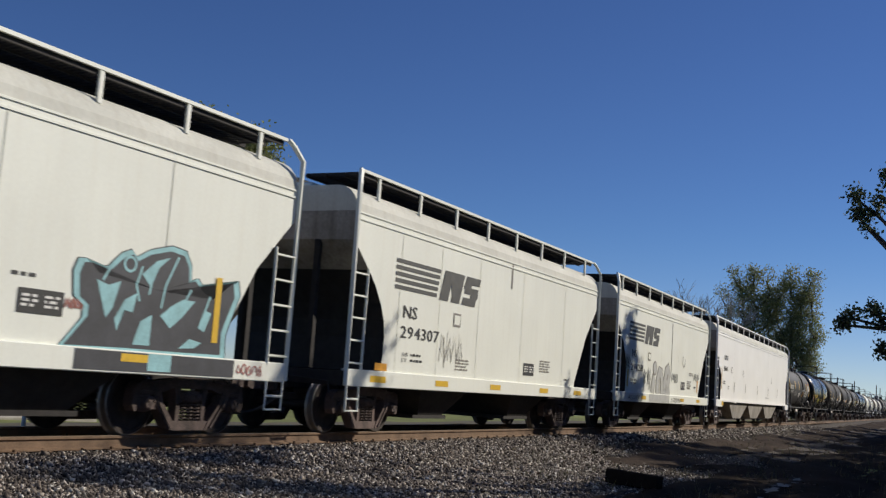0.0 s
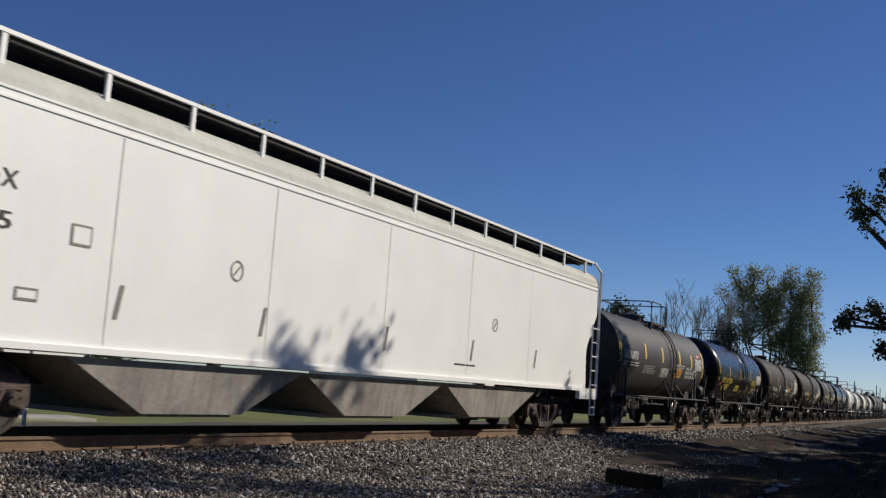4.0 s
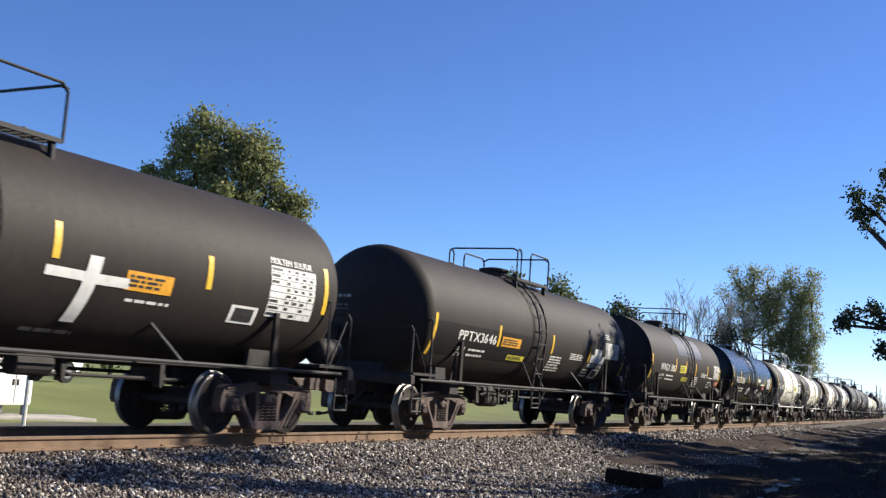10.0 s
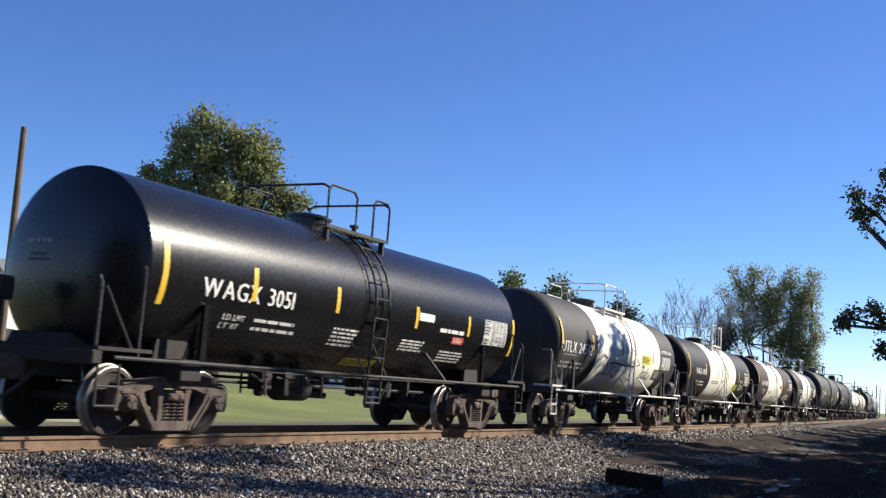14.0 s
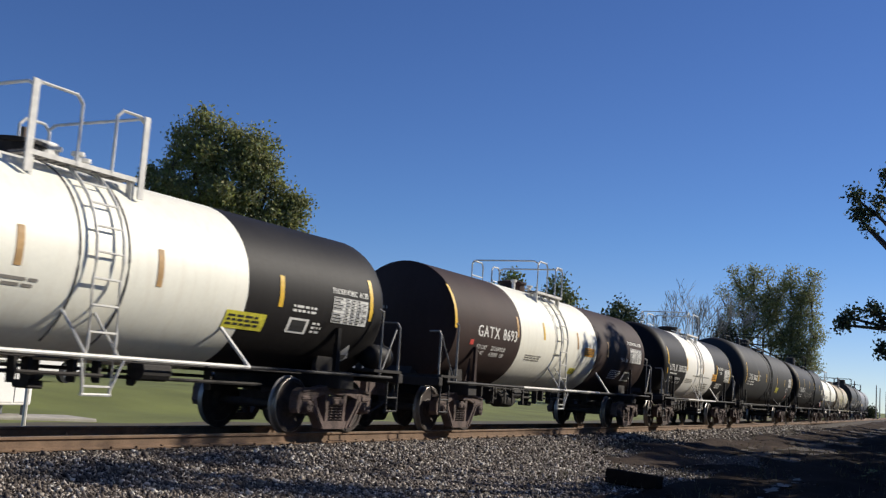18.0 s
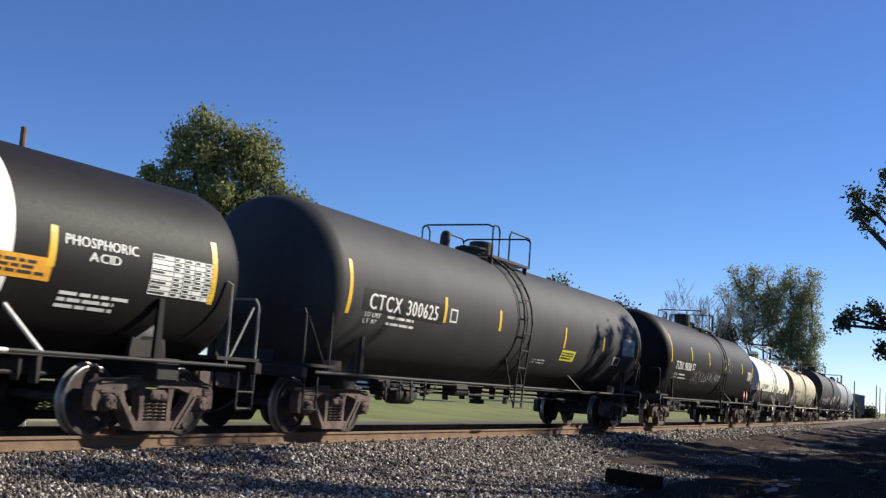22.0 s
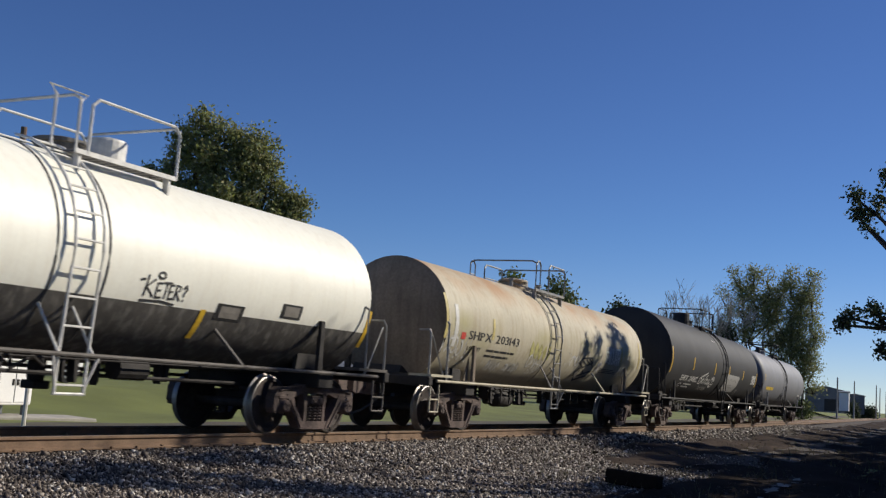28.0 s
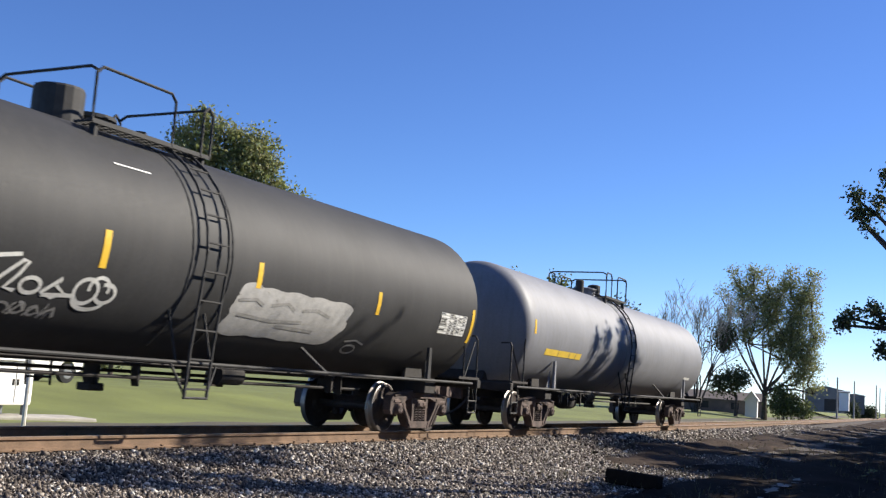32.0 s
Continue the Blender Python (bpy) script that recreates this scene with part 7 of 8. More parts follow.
# the big tree behind the line
BIG = ((-1.91, 15.3, 0.55, 0.75), (-2.67, 14.3, 0.95, 0.9), (-0.67, 14.6, 1.1, 0.85), (0.72, 14.4, 1.05, 0.9), (-3.39, 13.2, 0.85, 1.1), (-1.62, 13.0, 1.5, 1.4), (0.54, 13.0, 1.5, 1.4), (1.9, 13.6, 0.85, 1.1), (-4.5, 11.9, 0.42, 0.4),
       (-3.26, 11.0, 1.6, 1.4), (-0.2, 11.0, 2.0, 1.6), (1.8, 12.1, 0.9, 0.95), (-5.2, 10.8, 0.55, 0.6), (-5.74, 10.0, 0.35, 0.45), (3.2, 11.2, 0.55, 0.5), (3.8, 10.8, 0.55, 0.7), (3.7, 9.8, 0.7, 0.8), (1.48, 9.4, 1.7, 1.3), (-1.54, 8.8, 2.2, 1.4), (-4.2, 9.0, 1.4, 1.3), (-0.6, 6.8, 2.4, 1.4), (2.45, 11.6, 0.75, 0.85), (2.6, 10.3, 1.0, 1.0), (3.1, 10.6, 0.7, 0.8))
tree(45.6, 39.0, [(0.65 * (a + 0.15), -0.76 * (a + 0.15), z - 0.1, rx * 1.16, rx * 1.16, rz * 1.1) for a, z, rx, rz in BIG],
     16.2, "tall broad-leaved tree with yellow-green foliage behind the line", 0.4, 0.25, M_LEAFO, 60, 0.27, 0.19, 13.0, 11, least=10, z0=-0.62)
# smaller trees along the far side
tree(86.0, 40.4, [(0, 0, 9.5, 1.3, 1.3, 2.8), (0.6, -0.6, 7.5, 1.8, 1.8, 2.4)], 12.0, "narrow dark green tree behind the line", 0.2, 0.3, M_LEAF, 26, 0.4, 0.3, 9.0, 12)
tree(87.6, 36.7, [(0, 0, 9.6, 1.7, 1.7, 2.2), (0.7, -0.7, 7.6, 2.0, 2.0, 2.2)], 11.6, "rounded green tree behind the line", 0.2, 0.3, M_LEAF, 26, 0.4, 0.3, 9.0, 13)
tree(108.6, 38.0, [(0, 0, 9.2, 2.1, 2.1, 2.4), (-0.8, 1.2, 7.6, 1.8, 1.8, 2.0), (0.5, -1.4, 7.4, 1.7, 1.7, 2.0)], 11.4, "rounded dark green tree behind the line", 0.25, 0.3, M_LEAFD, 24, 0.45, 0.32, 7.0, 14)
bare_tree(102.8, 39.0, 11.5, "thin leafless tree behind the line", 0.35, 3, 2)
bare_tree(115.7, 31.8, 16.2, "leafless tree with spreading pale twigs", 0.36, 7, 6, r=0.12)
rng = random.Random(8)
lumps = []
for col, top, low, wid in ((4.7, 14.9, 10.4, 1.15), (3.1, 17.2, 9.8, 1.2), (1.5, 17.5, 9.3, 1.2), (0.0, 17.0, 8.8, 1.3), (-1.4, 16.0, 7.6, 1.45), (-2.7, 16.9, 6.4, 1.3), (-4.0, 16.9, 4.8, 1.3), (-5.2, 15.6, 3.8, 1.1)):
    # upright plumes, side by side across the crown
    n = int((top - low) / 1.15)
    for k in range(n):
        f = k / (n - 1)
        a = col * (0.9 + 0.1 * f) + rng.uniform(-0.6, 0.6)
        w = wid * (0.75 + 0.4 * math.sin(math.pi * (0.2 + 0.7 * f))) * rng.uniform(0.75, 1.15)
        lumps.append((-0.17 * a + rng.uniform(-0.4, 0.4), a, low + (top - 1.0 - low) * f, w, w, rng.uniform(0.9, 1.35)))
for a, z, w in ((-3.8, 6.4, 0.9), (-1.6, 8.6, 0.9), (1.9, 8.9, 0.8), (-0.2, 11.2, 0.9), (-2.4, 7.0, 0.7), (3.4, 9.6, 0.8), (0.4, 9.6, 0.7)):
    lumps.append((-0.17 * a, a, z, w, w, 0.9))
tree(122.6, 25.9, lumps, 17.0, "tall poplar-like tree with several upright limbs", 0.3, 0.2, M_LEAFP, 34, 0.34, 0.21, 9.5, 15, chain=True)
tree(119.6, 28.3, [(0, 0, 4.2, 1.5, 1.5, 1.6), (-0.5, 1.6, 3.6, 1.2, 1.2, 1.3), (0.4, 1.7, 8.4, 1.4, 1.4, 1.9)], 6.5, "dark spreading evergreen beside taller trees", 0.18, 0.35, M_LEAFD, 28, 0.4, 0.25, 20.0, 16)
tree(121.6, 23.6, [(0, 0.5, 2.2, 1.2, 1.2, 2.0), (0.2, -0.9, 1.9, 1.1, 1.1, 1.7), (-0.2, -2.1, 1.4, 0.9, 0.9, 1.3)], 3.4, "green shrub at the foot of a tree", 0.08, 0.3, M_LEAF, 30, 0.35, 0.24, 30.0, 17, name="shrub")
tree(219.0, 29.6, [(0, 0, 1.9, 1.0, 0.95, 1.9)], 3.9, "narrow dark evergreen shrub beside a shed", 0.1, 0.2, M_LEAFD, 26, 0.4, 0.3, 30.0, 18, name="shrub")
tree(233.2, 29.2, [(0, 0.9, 1.5, 1.4, 1.4, 1.5), (0, -0.9, 1.6, 1.4, 1.4, 1.4)], 3.2, "round dark bush in the distance", 0.1, 0.2, M_LEAFD, 26, 0.4, 0.3, 26.0, 19, name="shrub")
# a belt of trees seen low between the cars
for k, (x, y, h, sd2) in enumerate(((57, 71, 8.5, 31), (63, 68, 8.0, 32), (52, 77, 9.0, 33))):
    tree(x, y, [(0, 0, h * 0.62, 3.2, 3.2, h * 0.36), (1.5, -1.5, h * 0.45, 2.6, 2.6, h * 0.3), (-1.5, 1.5, h * 0.4, 2.4, 2.4, h * 0.3)], h, "bushy green tree beyond the field", 0.25, 0.3, M_LEAFD, 22, 0.5, 0.4, 2.6, sd2)
for x, y, h, sd2 in ((50.4, 55.3, 8.4, 34), (52.8, 54.0, 7.4, 35)):
    tree(x, y, [(0, 0, h * 0.62, 1.3, 1.3, h * 0.34), (0.4, -0.4, h * 0.36, 1.5, 1.5, h * 0.26), (-0.3, 0.3, h * 0.2, 1.4, 1.4, h * 0.16)], h, "bushy green tree beside a white house", 0.16, 0.25, M_LEAF, 30, 0.36, 0.26, 9.0, sd2)
# trees on the camera's side, past the edge of the view: their boughs reach in and their shade lies on the ground and the train
tree(36.5, -0.6, [(-0.8, 4.85, 8.2, 0.5, 0.36, 0.55), (-0.8, 5.1, 7.6, 0.5, 0.32, 0.42), (-0.8, 5.5, 8.45, 0.3, 0.2, 0.14), (-0.8, 5.45, 7.85, 0.3, 0.24, 0.12), (-0.8, 4.6, 9.1, 0.3, 0.12, 0.3),
     (-0.8, 5.0, 4.85, 0.5, 0.4, 0.25), (-0.8, 5.5, 4.6, 0.4, 0.32, 0.15), (-0.8, 4.8, 4.5, 0.5, 0.34, 0.26), (-0.8, 5.8, 4.35, 0.3, 0.16, 0.08), (-0.8, 4.65, 3.55, 0.2, 0.12, 0.2),
     (-0.5, 3.7, 7.9, 1.0, 0.5, 0.7), (-0.5, 3.7, 4.9, 1.0, 0.6, 0.7), (0, 2.8, 8.2, 2.0, 1.0, 1.5), (0, 2.2, 5.4, 2.2, 1.2, 1.6), (0.4, -0.9, 7.6, 3.0, 2.6, 3.0)],
     10.5, "dark leafy tree whose boughs hang over the verge", 0.22, 0.3, M_LEAFD, 26, 0.13, 0.12, 10.0, 21, least=8)
# a slender tree with upright limbs whose shade falls across the train
tree(44.2, -0.5, [(0, 0, 13.6, 0.55, 0.55, 1.2), (0.5, 0.2, 12.6, 0.6, 0.5, 1.5), (-0.6, -0.1, 12.4, 0.55, 0.5, 1.5), (1.0, 0.3, 11.2, 0.7, 0.6, 1.5), (-1.0, -0.2, 11.0, 0.7, 0.6, 1.4), (0, 0, 10.8, 1.1, 0.8, 1.7), (0.2, 0, 9.0, 1.3, 0.9, 1.6), (-0.5, 0, 7.4, 1.2, 0.8, 1.4)],
     14.8, "slender upright leafy tree on the verge beside the line", 0.2, 0.4, M_LEAFD, 26, 0.2, 0.3, 16.0, 39)
for k, (x, y, h, rr) in enumerate(((29.0, 0.6, 4.6, 1.4), (33.4, 1.5, 6.6, 1.6), (38.2, 2.1, 7.5, 1.7), (30.5, -3.4, 7.0, 2.6), (34.5, -1.6, 7.5, 2.6), (42.0, -2.6, 8.0, 3.0), (49.0, -2.8, 8.5, 3.2), (54.5, 0.6, 8.0, 2.8), (60.0, 0.8, 9.0, 3.2), (66.0, 1.2, 8.0, 3.2), (73.0, 1.6, 9.5, 3.4), (81.0, 1.8, 9.0, 3.4), (90.0, 2.4, 10.0, 3.6), (101.0, 2.6, 10.0, 3.8), (114.0, 3.6, 10.0, 4.0))):
    tree(x, y - 1.0, [(0, 0, h * 0.72, rr, rr, h * 0.26), (rr * 0.5, -rr * 0.4, h * 0.48, rr * 0.9, rr * 0.9, h * 0.24), (-rr * 0.4, rr * 0.3, h * 0.36, rr * 0.8, rr * 0.8, h * 0.22)], h,
         "leafy tree standing on the verge beside the line", 0.25, 0.3, M_LEAFD, 24 if rr > 2.5 else 60, 0.42 if rr > 2.5 else 0.36, 0.36 if rr > 2.5 else 0.17, 7.0 if rr > 2.5 else 9.0, 40 + k)
# a tall tree whose high crown shades a patch of the ballast
tree(28.1, -4.2, [(-0.8, 2.4, 12.5, 0.5, 0.5, 0.4), (-1.5, 1.2, 12.5, 0.65, 0.65, 0.5), (-4.7, 1.0, 11.5, 0.6, 0.6, 0.5), (-1.2, 3.0, 11.5, 0.5, 0.5, 0.4), (-2.5, 0.0, 12.4, 0.7, 0.7, 0.6), (-0.6, 1.1, 12.3, 0.5, 0.5, 0.4), (-2.3, -0.4, 12.2, 0.7, 0.7, 0.55),
     (-1.8, -0.8, 12.1, 0.6, 0.6, 0.5), (-1.6, -1.4, 12.1, 0.5, 0.5, 0.4), (0.3, 3.4, 12.1, 0.4, 0.4, 0.3), (-4.8, 1.3, 11.6, 0.4, 0.4, 0.3)], 14.0, "tall thin tree with a high crown on the verge", 0.16, 0.6, M_LEAFD, 30, 0.26, 0.24, 9.0, 60, least=4)
# crowns whose shade covers the soil at the ballast's foot
tree(38.5, -1.5, [(1.2, 2.4, 8.9, 0.9, 0.6, 0.45), (-0.3, 1.3, 9.0, 1.1, 0.7, 0.5), (1.3, 0.9, 9.0, 1.1, 0.7, 0.5), (-1.5, -1.5, 9.0, 1.7, 1.1, 0.6), (-1.5, -2.8, 9.0, 1.7, 1.0, 0.6)], 10.5,
     "tall tree with a flat high crown on the verge", 0.18, 0.6, M_LEAFD, 34, 0.3, 0.28, 26.0, 61)
tree(31.0, -4.2, [(0, 0.2, 9.0, 1.6, 0.9, 0.6), (-3.2, 0, 8.8, 1.6, 0.8, 0.6), (-1.6, 0.1, 9.1, 1.3, 0.8, 0.6)], 10.5,
     "tall tree with a flat high crown on the verge", 0.18, 0.6, M_LEAFD, 34, 0.3, 0.28, 26.0, 62)
# an added stand, unseen past the view's edge, that keeps skylight off the soil
for k, (x, y) in enumerate(((15.5, -5.2), (20.5, -5.0), (26.0, -4.8))):
    tree(x, y, [(0, 0, 6.6, 2.6, 2.4, 2.4), (1.2, 0.8, 4.6, 2.2, 2.2, 2.0), (-1.2, 0.9, 4.2, 2.2, 2.2, 2.0), (0, 1.2, 2.6, 2.2, 1.8, 1.6)], 9.0, "dense leafy tree added out of view to block skylight", 0.22, 0.25, M_LEAFD, 26, 0.42, 0.36, 5.0, 80 + k)
# more unseen bushy trees, added to deepen the shade on the soil
for k, (x, y, h, rr) in enumerate(((27.0, -1.3, 6.0, 2.0), (31.3, -0.9, 7.0, 2.2), (36.0, -0.9, 8.0, 2.4))):
    tree(x, y, [(0, 0, h * 0.68, rr, rr, h * 0.3), (rr * 0.4, 0, h * 0.42, rr, rr, h * 0.28), (-rr * 0.4, 0, h * 0.3, rr, rr * 0.9, h * 0.26)], h, "dense bushy tree added out of view to deepen shade", 0.16, 0.25, M_LEAFD, 40, 0.36, 0.3, 6.0, 90 + k)
# unseen low bushes, added to block skylight along the verge
for k, (x, y, rr) in enumerate(((18.5, -1.8, 1.3), (21.5, -0.9, 1.4), (25.0, -0.3, 1.5), (29.0, 0.2, 1.6), (33.5, 0.8, 1.6), (38.5, 1.4, 1.7), (44.0, 1.9, 1.7))):
    tree(x, y, [(0, 0, 1.5, rr, rr, 1.5), (rr * 0.7, -0.5, 1.2, rr, rr, 1.2), (-rr * 0.7, -0.6, 1.1, rr, rr, 1.1)], 2.6, "dense dark bush added out of view to block skylight", 0.08, 0.3, M_LEAFD, 24, 0.3, 0.2, 8.0, 70 + k, name="shrub")

# ---- poles, sheds, houses ----
M_POLE = mat("weathered_pole_wood", (0.16, 0.11, 0.08), 0.9, 0, 0.35, 3, 40, 0.4)
M_POLEG = mat("grey_pole_wood", (0.42, 0.38, 0.33), 0.9, 0, 0.25, 3, 40, 0.3)
M_SHEDG = mat("grey_metal_siding", (0.17, 0.18, 0.19), 0.6, 0.2, 0.15, 0.8, 20, 0.1)
M_ROOFG = mat("grey_roof_sheet", (0.22, 0.23, 0.24), 0.55, 0.2, 0.15, 0.8, 20, 0.1)
M_WALLW = mat("white_siding", (0.80, 0.79, 0.76), 0.6, 0, 0.06, 0.8, 20, 0.05)
M_DARK = mat("dark_opening", (0.02, 0.02, 0.022), 0.6, 0, 0.2, 2, 20, 0.0)
M_BRICKW = mat("grey_brown_wall", (0.15, 0.125, 0.115), 0.85, 0, 0.25, 0.8, 20, 0.2)


def pole(x, y, top, label, r=0.13, z0=None, lean=0.0, material=None, arm=False):
    root = new("utility_pole")
    z0 = ground_z(x, y) if z0 is None else z0
    root.location = (x, y, z0)
    tagged(root, label, "pole", "utility poles")
    bm = bmesh.new()
    limb(bm, [(0, 0, -0.3), (lean * 0.5, 0, (top - z0) * 0.5), (lean, 0, top - z0)], r, r * 0.7, 10)
    part("shaft", bm, material or M_POLEG, root)
    if arm:
        bm = bmesh.new()
        box(bm, -0.9, 0.9, -0.06, 0.06, top - z0 - 0.7, top - z0 - 0.58)
        part("crossarm", bm, material or M_POLEG, root)
    return root


pole(26.45, 32.6, 9.3, "brown wooden utility pole behind the line", 0.16, material=M_POLE, lean=-0.1)
pole(128.0, 22.75, 4.7, "pale wooden post beside the trees", 0.12)
pole(148.4, 22.1, 5.3, "grey wooden pole along the line", 0.13)
pole(188.3, 25.4, 6.0, "grey wooden pole farther along the line", 0.13)
pole(228.4, 26.7, 6.5, "grey wooden pole in the distance", 0.14)
pole(278.2, 31.7, 7.0, "grey wooden pole far in the distance", 0.14)
pole(330.0, 36.0, 7.2, "thin grey pole on the horizon", 0.14)


def gabled(name, label, x, y, rz, length, width, wall_h, roof_h, wall, roof, z0=None, doors=(), windows=(), end_doors=()):
    """A plain building with a gable roof; its front faces -y in its own space. doors, windows: (x, z, w, h) in the front."""
    root = new(name)
    root.location, root.rotation_euler = (x, y, ground_z(x, y) if z0 is None else z0), (0, 0, radians(rz))
    tagged(root, label, "building" if name != "house" else "house")
    l2, w2 = length / 2, width / 2
    bm = bmesh.new()
    for s2 in (-1, 1):
        box(bm, -l2, l2, s2 * w2 - 0.1, s2 * w2 + 0.1, -0.3, wall_h)
    for s2 in (-1, 1):
        v = [bm.verts.new((s2 * l2 + o, yy, zz)) for o in (-0.1, 0.1) for yy, zz in ((-w2, -0.3), (w2, -0.3), (w2, wall_h), (0, wall_h + roof_h), (-w2, wall_h))]
        bm.faces.new(v[:5])
        bm.faces.new(v[5:][::-1])
        for i in range(5):
            bm.faces.new((v[i], v[5 + i], v[5 + (i + 1) % 5], v[(i + 1) % 5]))
    bmesh.ops.recalc_face_normals(bm, faces=bm.faces)
    part("wall", bm, wall, root)
    for s2 in (-1, 1):
        bm = bmesh.new()
        prof = [(s2 * (w2 + 0.25), wall_h - 0.25 * roof_h / w2), (0, wall_h + roof_h), (0, wall_h + roof_h + 0.12), (s2 * (w2 + 0.25), wall_h - 0.25 * roof_h / w2 + 0.12)]
        a = [bm.verts.new((-l2 - 0.25, yy, zz)) for yy, zz in prof]
        b = [bm.verts.new((l2 + 0.25, yy, zz)) for yy, zz in prof]
        bm.faces.new(a)
        bm.faces.new(b[::-1])
        for i in range(4):
            bm.faces.new((a[i], b[i], b[(i + 1) % 4], a[(i + 1) % 4]))
        bmesh.ops.recalc_face_normals(bm, faces=bm.faces)
        part("roof", bm, roof, root)
    for dx, dz, dw, dh in doors:
        bm = bmesh.new()
        box(bm, dx - dw / 2, dx + dw / 2, -w2 - 0.14, -w2 - 0.06, dz, dz + dh)
        part("door", bm, M_DARK, root)
    for dy, dz, dw, dh in end_doors:
        bm = bmesh.new()
        box(bm, -l2 - 0.14, -l2 - 0.05, dy - dw / 2, dy + dw / 2, dz, dz + dh)
        part("door", bm, M_DARK, root)
    for dx, dz, dw, dh in windows:
        bm = bmesh.new()
        box(bm, dx - dw / 2, dx + dw / 2, -w2 - 0.13, -w2 - 0.06, dz, dz + dh)
        win = part("window", bm, M_DARK, root)
        bm = bmesh.new()
        box(bm, dx - dw / 2 - 0.06, dx + dw / 2 + 0.06, -w2 - 0.17, -w2 - 0.05, dz - 0.08, dz)
        part("sill", bm, wall, win)
    return root


# sheds at the far end: their fronts face back along the line
gabled("shed", "grey metal shed with a wide dark doorway", 225.0, 35.7, 9.0, 10.0, 7.4, 3.9, 0.75, M_SHEDG, M_ROOFG, z0=0.85, end_doors=((-0.9, 0.0, 2.2, 2.3), (-2.6, 0.9, 0.5, 1.2)))
gabled("shed", "low grey lean-to beside a metal shed", 227.0, 30.6, 9.0, 8.0, 3.4, 3.3, 0.25, M_SHEDG, M_ROOFG, z0=0.85)
gabled("shed", "small white shed beside a grey one", 214.0, 30.6, -84.0, 1.5, 3.0, 3.1, 0.2, M_WALLW, M_ROOFG, z0=1.35)
gabled("shed", "small white gabled shed beside the trees", 127.6, 28.4, 10.0, 2.4, 1.15, 2.0, 0.75, M_WALLW, M_WALLW, z0=-0.25)
gabled("house", "low grey-brown house behind the trees", 133.0, 33.2, -76.0, 9.5, 5.0, 1.9, 0.9, M_BRICKW, M_BRICKW, z0=-0.5, windows=((-2, 0.8, 0.9, 0.8), (1.5, 0.8, 0.9, 0.8)))
gabled("house", "long white house with dark windows beyond the field", 113.6, 73.0, -58.0, 13.0, 7.0, 2.5, 1.4, M_WALLW, M_ROOFG, z0=-0.9, windows=((-4.5, 0.9, 0.9, 1.1), (-2.0, 0.9, 0.9, 1.1), (1.0, 0.9, 0.9, 1.1), (4.2, 0.9, 0.9, 1.1)), doors=((2.6, 0, 0.9, 2.0),))
gabled("house", "white house beyond the line", 52.3, 72.0, -10.0, 10.4, 7.8, 6.2, 2.1, M_WALLW, M_ROOFG, windows=((-1.5, 1.0, 0.9, 1.2), (1.8, 1.0, 0.9, 1.2)))

# a white signal cabinet behind the line, and a thin mast
cab = new("signal_cabinet")
cab.location, cab.rotation_euler = (18.72, 22.95, -0.55), (0, 0, radians(14))
tagged(cab, "white metal signal cabinet on short legs", "cabinet")
bm = bmesh.new()
box(bm, -0.75, 0.75, -0.45, 0.45, 0.25, 1.36, 0.02)
part("body", bm, M_WALLW, cab)
bm = bmesh.new()
box(bm, -0.82, 0.82, -0.52, 0.52, 1.36, 1.42, 0.01)
part("roof", bm, M_WALLW, cab)
for sx in (-0.6, 0.6):
    for sy in (-0.35, 0.35):
        bm = bmesh.new()
        box(bm, sx - 0.05, sx + 0.05, sy - 0.05, sy + 0.05, -0.15, 0.25)
        part("leg", bm, M_SHEDG, cab)
for sx in (-0.37, 0.37):
    bm = bmesh.new()
    box(bm, sx - 0.34, sx + 0.34, -0.475, -0.452, 0.32, 1.3, 0.005)
    d = part("door", bm, M_WALLW, cab)
    bm = bmesh.new()
    box(bm, sx - 0.28 * (1 if sx > 0 else -1) - 0.03, sx - 0.28 * (1 if sx > 0 else -1) + 0.03, -0.5, -0.475, 0.75, 0.9)
    part("handle", bm, M_STEEL, d)
mast = new("signal_mast")
mast.location = (15.6, 18.25, -0.6)
tagged(mast, "thin white metal mast behind the line", "mast")
bm = bmesh.new()
rod(bm, [(0, 0, -0.2), (0.02, 0, 3.62)], 0.045, 8)
part("shaft", bm, M_PIPEW, mast)
bm = bmesh.new()
box(bm, -0.02, 0.16, -0.06, 0.06, 2.7, 3.05, 0.01)
part("sign_box", bm, M_WALLW, mast)

# the pale concrete slab that the cabinet stands on
bm = bmesh.new()
box(bm, -1.6, 1.9, -0.75, 0.75, -0.12, 0.06, 0.02)
slab = part("concrete_slab", bm, mat("pale_concrete", (0.42, 0.39, 0.34), 0.9, 0, 0.2, 2, 30, 0.2), None)
slab.location, slab.rotation_euler = (19.0, 22.6, -0.62), (0, 0, radians(-12))
tagged(slab, "pale concrete slab under a signal cabinet", "slab")

# a white pickup parked beyond the field
pick = new("pickup_truck")
pick.location = (28.5, 34.2, ground_z(28.5, 34.2))
tagged(pick, "white pickup truck parked beyond the grass", "vehicle")
bm = bmesh.new()
